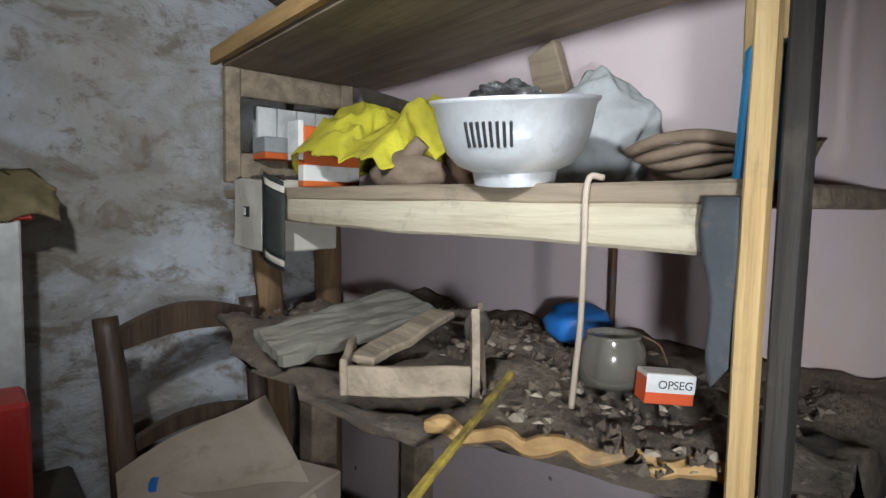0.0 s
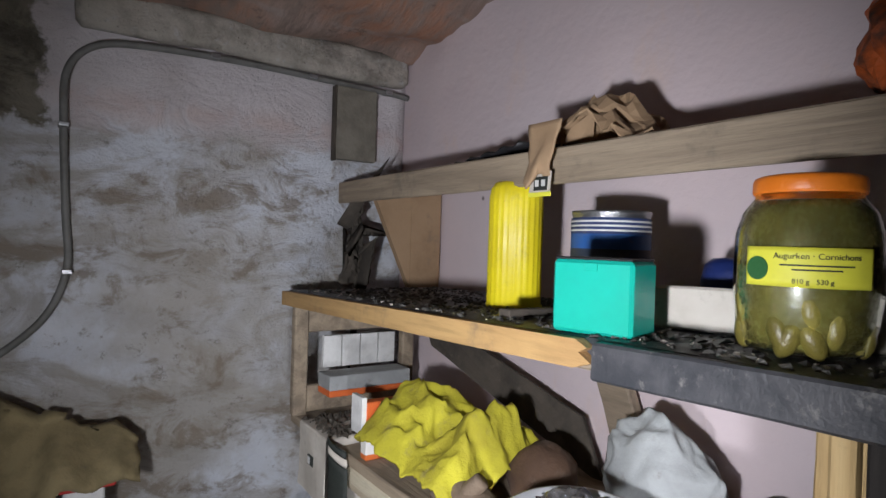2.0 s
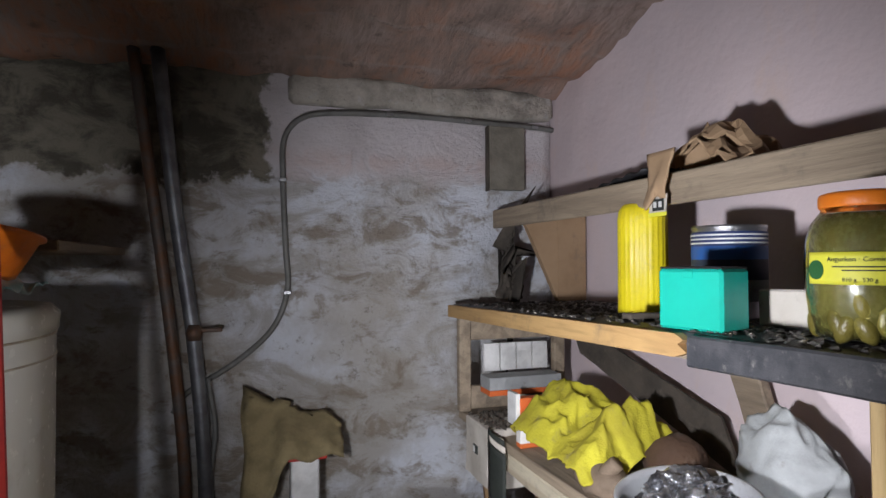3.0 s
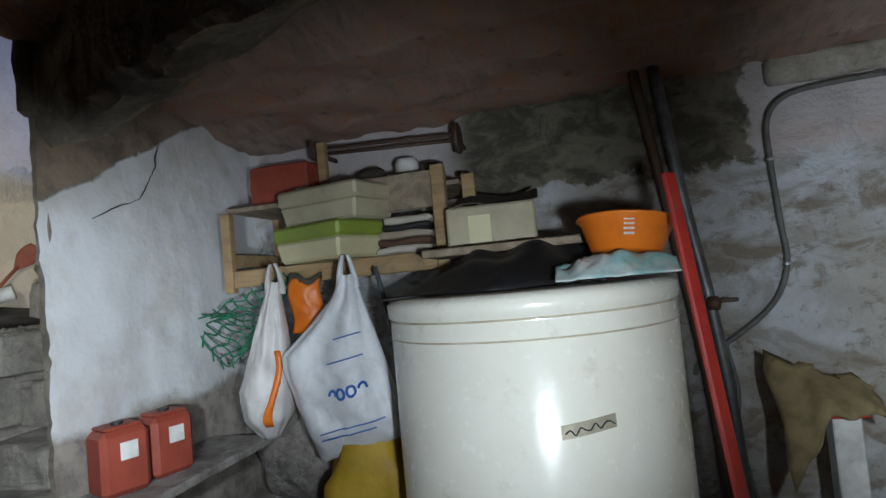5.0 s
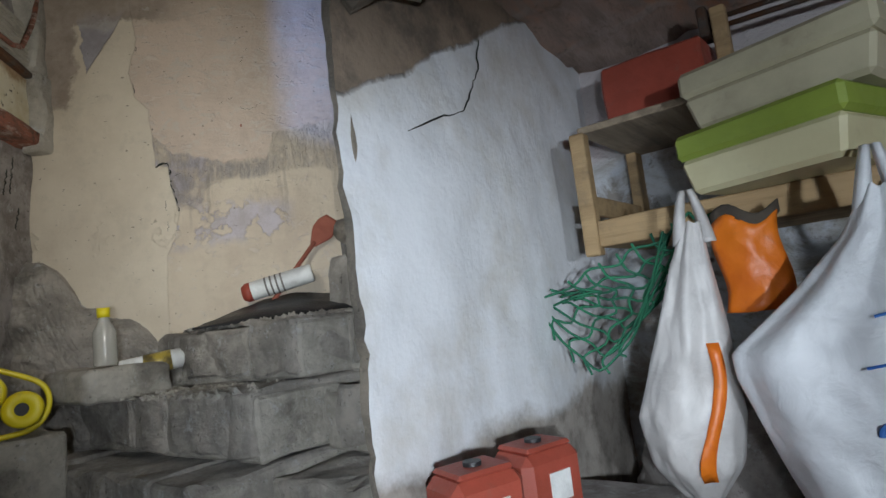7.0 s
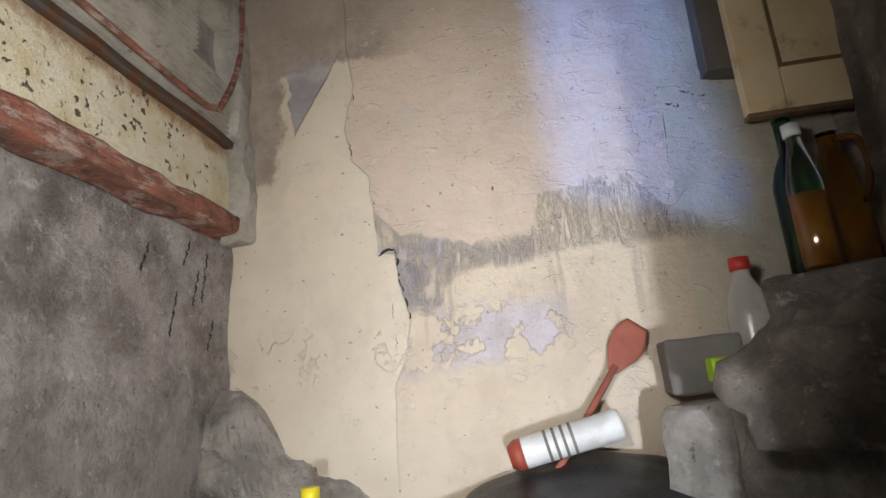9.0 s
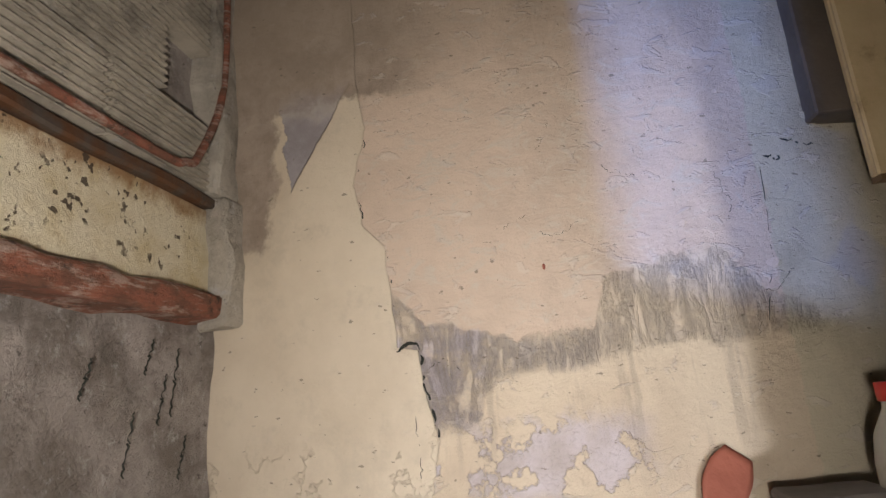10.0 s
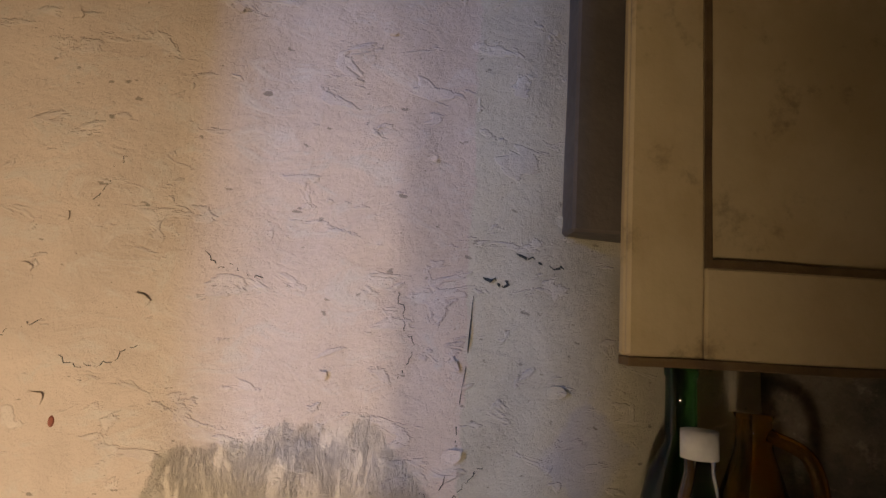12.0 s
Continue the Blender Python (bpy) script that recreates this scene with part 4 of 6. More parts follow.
        a = [bm.verts.new((x, yy, z)) for yy in (y - 0.01, y + 0.01) for x, z in ((0.90, 1.694), (1.02, 1.694), (1.02, 1.434))]
        for f in ((0, 1, 2), (3, 5, 4), (0, 3, 4, 1), (1, 4, 5, 2), (0, 2, 5, 3)):
            bm.faces.new([a[k] for k in f])
        part("gusset", bm, MAT["card"], t, "brown board gusset")
    return t


wall_shelf()


def lower_shelf():
    t = thing("lower_shelf", "worn plank shelf with a pale painted edge", "shelf")
    part("board", box(0.724, 1.12, 0.42, 1.66, 1.093, 1.117, 0.004, cuts=6, rough=0.004), MAT["old_wood"], t)
    part("edge_board", box(0.722, 0.737, 0.42, 1.32, 1.048, 1.094, 0.004, cuts=6, rough=0.004), MAT["pale_edge"], t, "scuffed cream-painted edge board")
    return t


lower_shelf()


def side_frame():
    """The slatted end of the shelf stack beside the plaster wall."""
    t = thing("side_frame", "nailed board frame at the end of the shelves", "frame")
    part("upright", box(0.70, 0.735, 1.575, 1.60, 1.13, 1.394, 0.003), MAT["old_wood"], t)
    part("upright", box(1.0, 1.035, 1.575, 1.60, 1.13, 1.394, 0.003), MAT["old_wood"], t)
    part("top_board", box(0.735, 1.0, 1.58, 1.60, 1.33, 1.394, 0.003), MAT["old_wood"], t)
    part("bottom_board", box(0.735, 1.0, 1.58, 1.60, 1.135, 1.20, 0.003), MAT["old_wood"], t)
    return t


side_frame()


def post(name, x0, x1, y0, y1, z0, z1, material, label, lean=0.0):
    bm = box(x0, x1, y0, y1, z0, z1, 0.003, cuts=6, rough=0.003, seed=x0)
    return solo(name, bm, material, label, "post", pose(0, 0, 0, 0, lean, 0))


post("shelf_post", 0.700, 0.717, 0.405, 0.424, 0.0, 1.420, MAT["pine_up"], "square raw pine post holding up the shelf")
post("short_post", 0.87, 0.90, 0.455, 0.505, 1.235, 1.422, MAT["pine_up"], "short split pine batten nailed under the shelf")
post("dark_post", 0.712, 0.738, 0.384, 0.402, 0.0, 1.420, MAT["iron_wood"], "black worm-eaten post behind the pine post")
post("door_post", 0.93, 0.985, 0.20, 0.265, 0.0, 1.425, MAT["dark_wood"], "dark stained door post leaning on the wall")
post("back_board", 1.09, 1.12, 0.18, 0.38, 0.9, 1.39, MAT["paper"], "pale board standing against the wall")


def log(name, a, b, r, label):
    bm = tube([a, ((a[0] + b[0]) / 2 + 0.006, (a[1] + b[1]) / 2, (a[2] + b[2]) / 2), b], lambda t: r * (1 + 0.06 * math.sin(9 * t)), 14)
    return solo(name, bm, MAT["log"], label, "post", smooth=True)


log("log_leg", (0.905, 1.69, 0.0), (0.835, 1.69, 1.06), 0.033, "round peeled log leg with old nail marks")
log("log_leg", (1.06, 1.74, 0.0), (1.05, 1.74, 1.06), 0.036, "round dark log leg under the shelf")


def workbench():
    t = thing("workbench", "collapsing old workbench covered with dirt", "workbench")
    bm = bmesh.new()
    n = 44
    rows = []
    for i in range(n + 1):
        row = []
        for j in range(n + 1):
            x, y = 0.50 + 0.62 * i / n, 0.36 + 1.03 * j / n
            front = max(0.52, 0.636 + 0.567 * (0.636 - y)) + 0.03 * noise.noise(Vector((0, y * 6, 0))) + 0.12 * max(0, (y - 1.0) / 0.5)
            x = max(x, front)
            z = 0.855 + 0.03 * noise.fractal(Vector((x, y, 1)) * 7, 0.7, 2.1, 4) + 0.05 * max(0, (x - 0.9)) - 0.06 * max(0, 0.6 - x)
            row.append(bm.verts.new((x, y, z)))
        rows.append(row)
    for i in range(n):
        for j in range(n):
            bm.faces.new((rows[i][j], rows[i + 1][j], rows[i + 1][j + 1], rows[i][j + 1]))
    low = bmesh.ops.extrude_face_region(bm, geom=list(bm.faces))
    for v in (g for g in low["geom"] if isinstance(g, bmesh.types.BMVert)):
        v.co.z = 0.815 + 0.03 * noise.noise(v.co * 9)
        v.co.x = max(v.co.x, 0.56) + 0.05 + 0.02 * noise.noise(v.co * 13) if v.co.x < 0.80 else v.co.x
    part("top", bm, MAT["dirt"], t, "bench top buried in brown dirt", True)
    pts = [(0.60 + 0.15 * k / 14, 0.70 - 0.265 * k / 14, 0.848 + 0.006 * math.sin(k * 2.1)) for k in range(15)]
    part("front_strip", tube(pts, lambda q: 0.010 * (0.7 + 0.5 * abs(math.sin(19 * q) * math.cos(7 * q))), 8, None, 3), MAT["pine"], t, "splintered pale front edge")
    for x, y in ((0.80, 0.45), (1.07, 0.45), (0.80, 1.32), (1.07, 1.32)):
        part("leg", box(x - 0.03, x + 0.03, y - 0.03, y + 0.03, 0, 0.80, 0.004), MAT["old_wood"], t)
    return t


workbench()
flakes("bench_rubble", 0.66, 1.08, 0.42, 1.36, 0.862, 900, 0.008, MAT["dirt"], "clods and crumbs of dirt on the bench", 5, 0.8)
flakes("wood_chips", 0.66, 1.05, 0.42, 1.36, 0.866, 260, 0.010, MAT["paper_dirty"], "pale wood chips on the bench", 6, 0.25)


# ---- things on the black shelf ----
def yellow_canister():
    t = thing("canister", "yellow ribbed plastic canister with rounded shoulders", "canister", pose(0.885, 1.005, 1.449))
    bm = lathe([(0, 0), (0.046, 0), (0.049, 0.004), (0.049, 0.188), (0.046, 0.205), (0.038, 0.216), (0.026, 0.219), (0, 0.219)], 96, None, 0.022, 30)
    for v in bm.verts:
        a = math.atan2(v.co.y, v.co.x)
        k = 1 + 0.05 * math.cos(4 * a)
        v.co.x, v.co.y = v.co.x * k, v.co.y * k
    part("body", bm, MAT["yellow"], t, smooth=True)
    part("foot", lathe([(0, 0.0), (0.05, 0.0), (0.05, 0.004), (0, 0.004)], 40), MAT["yellow"], t)
    return t


yellow_canister()


def green_box():
    t = thing("tin_box", "turquoise painted metal box with its lid open", "box", pose(0.694, 0.720, 1.458, 0, 0, -77))
    part("body", box(0.0, 0.100, 0.0, 0.062, 0.0, 0.084, 0.004), MAT["green"], t)
    part("rim", box(0.002, 0.098, 0.002, 0.060, 0.084, 0.087, 0.001), MAT["black"], t, "dark open rim")
    part("clasp", box(0.042, 0.058, -0.0015, 0.0, 0.072, 0.081, 0.0005), MAT["green"], t)
    return t


green_box()


def tin(x, y, z):
    t = thing("paint_tin", "round tin with a blue and white wrapper", "tin", pose(x, y, z))
    r = 0.062
    part("body", lathe([(0, 0), (r, 0), (r, 0.004), (r - 0.002, 0.006), (r - 0.002, 0.152), (r, 0.155), (r, 0.160), (r - 0.006, 0.160), (r - 0.008, 0.154), (0, 0.154)], 48), MAT["steel"], t, smooth=True)
    part("wrapper", lathe([(r - 0.001, 0.03), (r, 0.031), (r, 0.148), (r - 0.001, 0.149)], 48), MAT["tin_wrap"], t, "blue, black and white printed wrapper", True)
    for k in range(3):
        part("print", lathe([(r, 0.128 + k * 0.007), (r + 0.0006, 0.128 + k * 0.007), (r + 0.0006, 0.131 + k * 0.007), (r, 0.131 + k * 0.007)], 48), MAT["white"], t, "white printed band", True)
    return t


tin(0.945, 0.845, 1.454)


def cup():
    t = thing("cup", "small dark blue plastic cup upside down", "cup", pose(0.97, 0.662, 1.459))
    part("body", lathe([(0.036, 0), (0.038, 0.003), (0.035, 0.06), (0.030, 0.08), (0.02, 0.088), (0, 0.090)], 32), MAT["navy"], t, smooth=True)
    part("rim", lathe([(0.034, 0.0), (0.040, 0.0), (0.040, 0.006), (0.034, 0.006)], 32), MAT["white"], t, "pale rim")
    return t


cup()
solo("plank_offcut", tilt(box(0.845, 0.872, 0.20, 0.69, 1.434, 1.486, 0.003, cuts=5, rough=0.003)), MAT["paper"], "pale dusty plank offcut lying on the shelf", "plank")
solo("wood_scrap", tilt(box(0.735, 0.83, 0.845, 0.87, 1.434, 1.446, 0.002, cuts=3, rough=0.004)), MAT["dusty"], "thin dark scrap of bark", "scrap", pose(0, 0, 0, 0, 0, 0))


def letters(text, size, m, material, parent, name="lettering"):
    """Words in the built-in font as a mesh of their own."""
    curve = bpy.data.curves.new(name, "FONT")
    curve.body, curve.size, curve.extrude, curve.align_x = text, size, 0.0002, "CENTER"
    ob = bpy.data.objects.new(name, curve)
    me = bpy.data.meshes.new_from_object(ob)
    bpy.data.objects.remove(ob)
    me.materials.append(material)
    out = new(name, me)
    out.parent = parent
    out.matrix_local = m
    return out


def bent_letters(text, size, radius, angle, z, material, parent):
    ob = letters(text, size, Matrix(), material, parent)
    for v in ob.data.vertices:
        a = angle + v.co.x / radius
        r = radius + v.co.z
        v.co = (r * math.cos(a), r * math.sin(a), z + v.co.y)
    return ob


def gherkin_jar():
    t = thing("gherkin_jar", "large glass jar of gherkins with an orange lid", "jar", pose(0.785, 0.482, 1.464) @ Matrix.Scale(0.96, 4))
    prof = [(0, 0.001), (0.046, 0.001), (0.054, 0.006), (0.060, 0.03), (0.0635, 0.06), (0.064, 0.09), (0.0625, 0.115), (0.057, 0.135), (0.049, 0.146), (0.046, 0.150), (0.046, 0.166)]
    inner = [(r - 0.003, z + 0.002) for r, z in prof[::-1] if r > 0.01] + [(0, 0.004)]
    glass = part("glass", lathe(prof + inner, 64), MAT["glass"], t, smooth=True)
    glass.visible_shadow = False
    part("brine", lathe([(0, 0.006), (0.043, 0.006), (0.051, 0.012), (0.0565, 0.03), (0.060, 0.06), (0.0605, 0.09), (0.059, 0.115), (0.0535, 0.135), (0.045, 0.146), (0, 0.147)], 48), MAT["brine"], t, "olive pickling brine", True)
    part("lid", lathe([(0.042, 0.154), (0.0475, 0.153), (0.0485, 0.156), (0.0485, 0.165), (0.047, 0.169), (0.042, 0.171), (0.038, 0.169), (0, 0.169)], 64), MAT["orange"], t, "orange screw lid", True)
    a0, a1, r = math.pi - 0.42, math.pi + 1.30, 0.0645
    lab = part("label", sheet(48, 6, lambda u, v: Vector(((r + 0.0006 - 0.0012 * abs(v - 0.4)) * math.cos(a0 + (a1 - a0) * u), (r + 0.0006) * math.sin(a0 + (a1 - a0) * u), 0.066 + 0.036 * v)), 0.0004), MAT["label"], t, "yellow paper label", True)
    bent_letters("Augurken · Cornichons", 0.0074, r + 0.0012, math.pi + 0.55, 0.0915, MAT["ink"], t).parent = lab
    bent_letters("810 g   530 g", 0.0062, r + 0.0012, math.pi + 0.50, 0.0695, MAT["ink"], t).parent = lab
    for z, w in ((0.085, 0.45), (0.081, 0.3)):
        part("small_print", sheet(14, 1, lambda u, v: Vector(((r + 0.0012) * math.cos(math.pi + 0.55 - w + 2 * w * u), (r + 0.0012) * math.sin(math.pi + 0.55 - w + 2 * w * u), z + 0.0014 * v)), 0.0003), MAT["ink"], t, "dark line of small print").parent = lab
    emblem = lathe([(0, 0), (0.011, 0), (0.011, 0.001), (0, 0.001)], 24)
    part("emblem", emblem, MAT["leaf"], t, "dark green emblem", m=Matrix.Translation((r * math.cos(math.pi - 0.22), r * math.sin(math.pi - 0.22), 0.082)) @ Matrix.Rotation(math.pi - 0.22, 4, "Z") @ Matrix.Rotation(math.pi / 2, 4, "Y"))
    rng = random.Random(8)
    for _ in range(24):
        a, rr, z = rng.uniform(0, 6.28), rng.uniform(0.0475, 0.0515), rng.uniform(0.016, 0.050)
        tilt = rng.uniform(-0.5, 0.5)
        c = Vector((rr * math.cos(a), rr * math.sin(a), z))
        w = Vector((-math.sin(a) * math.sin(tilt), math.cos(a) * math.sin(tilt), math.cos(tilt))) * 0.02
        part("gherkin", tube([c - w, c, c + w], lambda q: 0.0105 * math.sqrt(max(0.05, 1 - (2 * q - 1) ** 2)) , 10), MAT["gherkin"], t, smooth=True)
    return t


gherkin_jar()


# ---- things on the wall shelf ----
def torn_card():
    t = thing("torn_cardboard", "crumpled brown cardboard hanging over the shelf edge", "cardboard")

    def f(u, v):
        y = 0.93 - 0.20 * u + 0.02 * noise.noise(Vector((u * 4, v * 4, 0)))
        z = 1.712 + 0.095 * math.sin(math.pi * min(1, u * 1.1 + 0.08)) * (1 - abs(v - 0.5)) + 0.03 * noise.noise(Vector((u * 7, v * 7, 3)))
        return Vector((0.865 + 0.17 * v + 0.02 * noise.noise(Vector((u * 6, v * 6, 9))), y, max(1.714, z)))

    part("crumple", sheet(22, 16, f, 0.003), MAT["card"], t)
    part("flap", sheet(10, 12, lambda u, v: Vector((0.846 - 0.012 * v + 0.010 * math.sin(3 * u + v * 4) * v, 0.935 - 0.012 * v - (0.075 - 0.028 * v) * u + 0.006 * noise.noise(Vector((u * 5, v * 5, 1))), 1.752 - (0.095 + 0.012 * math.sin(7 * u)) * v)), 0.003), MAT["card"], t, "torn brown flap", True)
    lab = part("label", sheet(4, 6, lambda u, v: Vector((0.836 - 0.004 * v, 0.915 - 0.045 * u, 1.672 - 0.034 * v)), 0.0015), MAT["paper"], t, "pale label with a black and white mark")
    part("edge", box(0.829, 0.8315, 0.866, 0.915, 1.633, 1.640, 0.0005), MAT["label"], lab, "yellow lower edge")
    part("mark", box(0.8305, 0.8325, 0.875, 0.905, 1.643, 1.664, 0.0005), MAT["ink"], lab, "black printed square")
    for y in (0.883, 0.897):
        part("mark", box(0.8296, 0.8306, y - 0.004, y + 0.004, 1.649, 1.659, 0.0003), MAT["white"], lab, "white printed dot")
    return t


torn_card()
solo("roof_felt", sheet(16, 4, lambda u, v: Vector((0.88 + 0.12 * v, 1.20 - 0.20 * u, 1.716 + 0.02 * u + 0.004 * math.sin(u * 26) + 0.012 * v)), 0.004), MAT["black"], "curled scrap of black roofing felt", "scrap", smooth=True)
solo("red_rag", blob((0.95, 0.41, 1.785), (0.055, 0.065, 0.085), 0.022, 22, 5, 3.0, 1.714, True), MAT["rag_red"], "crumpled red and black printed rag", "rag")


def leather_scrap():
    return solo("leather_scrap", sheet(14, 18, lambda u, v: Vector((0.93 - 0.05 * u + 0.02 * noise.noise(Vector((u * 5, v * 6, 2))), 1.70 - 0.02 * v + 0.05 * (u - 0.5) * v + 0.03 * noise.noise(Vector((u * 6, v * 6, 0))), 1.655 - 0.215 * v)) + Vector((0.12 * (u - 0.5) * (0.35 + v), 0, 0)), 0.006), MAT["dusty"], "stiff dark piece of leather wedged below the shelf", "leather", smooth=True)


leather_scrap()


# ---- things on the lower shelf ----
def colander():
    t = thing("colander", "dented aluminium colander holding a black bag", "colander", pose(0.740, 0.712, 1.133, 4, -7, 0) @ Matrix.Diagonal((0.76, 0.76, 0.90, 1)))
    prof = [(0, 0), (0.070, 0), (0.092, 0.008), (0.108, 0.024), (0.119, 0.050), (0.127, 0.084), (0.132, 0.088), (0.134, 0.093), (0.128, 0.094), (0.122, 0.084), (0.114, 0.050), (0.102, 0.026), (0.086, 0.014), (0, 0.010)]
    part("foot", lathe([(0.058, -0.018), (0.064, -0.018), (0.068, 0.002), (0.060, 0.002)], 40), MAT["aluminium"], t, "foot ring")
    part("bowl", lathe(prof, 64), MAT["aluminium"], t, smooth=True)
    for k in range(8):
        a = math.radians(205 + (k - 3.5) * 4.6)
        w = Matrix.Translation((0.1185 * math.cos(a), 0.1185 * math.sin(a), 0.050)) @ Matrix.Rotation(a, 4, "Z") @ Matrix.Rotation(radians(18), 4, "Y")
        part("slot", box(-0.003, 0.003, -0.0022, 0.0022, -0.016, 0.016, 0.001), MAT["black"], t, "dark drain slot", m=w)
    part("bag", blob((0, 0, 0.060), (0.088, 0.088, 0.026), 0.006, 40, 5, 2.0, None, True), MAT["foil"], t, "crumpled glossy black plastic bag")
    part("wrapper", blob((0.025, 0.035, 0.072), (0.060, 0.050, 0.034), 0.014, 44, 5, 5.0, None, True), MAT["silver_film"], t, "shiny crumpled silver wrapper")
    part("scrap", blob((-0.03, -0.045, 0.078), (0.042, 0.018, 0.012), 0.005, 40, 4, 9.0, None, True), MAT["brick_red"], t, "dull red printed scrap")
    return t


colander()


def oilcloth():
    """A stiff sheet crumpled into a heap: it bulges over the shelf's front at one end and rises to a torn corner at the other."""
    def f(u, v):
        y = 1.315 - 0.35 * u + 0.012 * noise.noise(Vector((u * 9, v * 9, 5)))
        taper = math.sin(math.pi * min(0.5, 0.14 + u * 1.6))
        x = 0.80 + 0.02 * u + 0.25 * (v - 0.42) * taper
        arch = math.sin(math.pi * min(0.93, 0.10 + 0.80 * v)) ** 0.8
        heap = (0.09 + 0.05 * math.sin(math.pi * min(1, u * 1.5))) * taper + 0.085 * math.exp(-(((u - 0.84) / 0.09) ** 2)) * v - 0.05 * max(0, u - 0.9) / 0.1
        w = Vector((u * 5.5, v * 4.0, 2.0)) + 0.5 * noise.noise_vector(Vector((u * 3, v * 3, 8)))
        ridge = 0.5 - 1.5 * abs(noise.noise(w)) + 0.5 * (0.45 - 1.4 * abs(noise.noise(w * 2.3)))
        return Vector((x + 0.012 * ridge, y, max(1.121, 1.121 + heap * arch + 0.036 * ridge * arch)))

    return solo("oilcloth", drape(80, 60, f), MAT["cloth_yellow"], "crumpled dirty yellow oilcloth heaped on the shelf", "cloth", smooth=True)


oilcloth()
solo("work_glove", blob((0.77, 0.985, 1.135), (0.04, 0.075, 0.033), 0.012, 24, 3, 6.0, 1.097), MAT["glove"], "stiff brown work glove", "glove", smooth=True)
solo("glove_finger", tube([(0.76, 0.98, 1.13), (0.765, 0.955, 1.165), (0.775, 0.94, 1.185)], lambda q: 0.017 - 0.003 * q, 10), MAT["glove"], "brown leather finger sticking up", "glove", smooth=True)
solo("brown_rag", blob((0.90, 0.92, 1.165), (0.05, 0.065, 0.065), 0.016, 18, 3, 7.0, 1.097), MAT["rag_brown"], "dark brown rag beside the oilcloth", "rag", smooth=True)
solo("canvas_hat", blob((0.995, 0.775, 1.192), (0.040, 0.088, 0.094), 0.0085, 24, 5, 9.0, 1.097, True), MAT["grey_cloth"], "pale grey crumpled canvas hat standing against the wall", "hat", smooth=True)


def belt_coil():
    t = thing("strap_coil", "coil of brown webbing straps holding scraps", "strap", pose(0.955, 0.575, 1.118))
    for k in range(5):
        r = 0.055 + 0.010 * k
        part("turn", tube([(r * math.cos(a) * 1.1, r * math.sin(a), 0.009 + 0.010 * k + 0.006 * math.sin(3 * a + k)) for a in [x * 0.5 for x in range(13)]], 0.0075, 8), MAT["glove"], t, smooth=True)
    part("scrap", blob((0, 0, 0.018), (0.045, 0.045, 0.016), 0.006, 40, 4, 3.0, None, True), MAT["grey_cloth"], t, "pale crumpled scrap in the middle")
    return t


belt_coil()
solo("canvas_sheet", sheet(16, 10, lambda u, v: Vector((0.95 + 0.15 * v, 0.73 - 0.24 * u, 1.105 + 0.07 * v + 0.012 * math.sin(u * 9 + v * 5) + 0.02 * noise.noise(Vector((u * 4, v * 4, 1)))))), MAT["glove"], "folded brown canvas lying over the shelf", "canvas", smooth=True)


def blue_case():
    t = thing("tool_case", "bright blue plastic tool case standing upright", "case", pose(0.80, 0.445, 1.098, 0, 6, 0))
    part("body", box(-0.03, 0.025, -0.028, 0.022, 0, 0.145, 0.006), MAT["case_blue"], t)
    for y in (-0.012, 0.008):
        part("rib", box(-0.034, -0.029, y - 0.003, y + 0.003, 0.01, 0.138, 0.001), MAT["navy"], t, "dark groove rib")
    return t


blue_case()


def magazine_pile():
    t = thing("paper_stack", "sagging stack of old magazines with curled covers", "magazines", pose(0.71, 1.47, 0.985))
    rng = random.Random(11)
    part("box_file", box(-0.01, 0.16, -0.10, 0.06, 0.0, 0.15, 0.003, cuts=3, rough=0.006), MAT["paper"], t)
    part("window", box(-0.0145, -0.0095, -0.035, -0.005, 0.07, 0.092, 0.0008), MAT["ink"], t, "black and white printed picture")
    part("window", box(-0.0155, -0.0148, -0.020, -0.008, 0.073, 0.089, 0.0004), MAT["white"], t, "white part of the picture")
    for k in range(5):
        part("sheet", sheet(6, 10, lambda u, v: Vector((-0.012 - 0.004 * k + 0.02 * u * u, -0.10 - 0.012 * k - 0.05 * u, 0.15 - 0.15 * v - 0.02 * u + 0.015 * math.sin(v * 3 + k))), 0.0012), MAT["paper" if k % 2 else "ink"], t, smooth=True)
    return t


magazine_pile()
flakes("dust_crust", 0.71, 0.87, 1.37, 1.53, 1.137, 160, 0.012, MAT["dusty"], "crust of dust and cobweb on the magazines", 12, 0.6)
solo("printed_carton", box(0.735, 0.86, 1.26, 1.285, 1.118, 1.235, 0.002), MAT["carton"], "orange and white printed carton", "carton", pose(0, 0, 0, 0, 0, 0))
solo("carton_flap", box(0.725, 0.736, 1.262, 1.31, 1.17, 1.245, 0.001), MAT["white"], "white torn end of a carton", "carton")
for k, (z0, z1, m) in enumerate(((1.185, 1.20, "carton"), (1.20, 1.235, "grey_cloth"))):
    solo("book", box(0.76, 0.98, 1.50, 1.57, z0, z1, 0.002), MAT[m], "thin worn book lying in the frame", "book")
for y in range(4):
    solo("card_file", box(0.785 + 0.052 * y, 0.833 + 0.052 * y, 1.60, 1.612, 1.235, 1.315, 0.001), MAT["white"], "grimy white file card standing in the frame", "card", group="cards in the frame")
solo("leaning_board", sheet(4, 8, lambda u, v: Vector((1.085 - 0.16 * (1 - v) * 0.35 + 0.004 * noise.noise(Vector((u * 5, v * 5, 0))), 1.53 - 0.52 * v - 0.06 * u, 1.385 - 0.09 * u - 0.19 * v * (0.85 + u * 0.15))), 0.008), MAT["dusty"], "dark board leaning behind the oilcloth", "board")
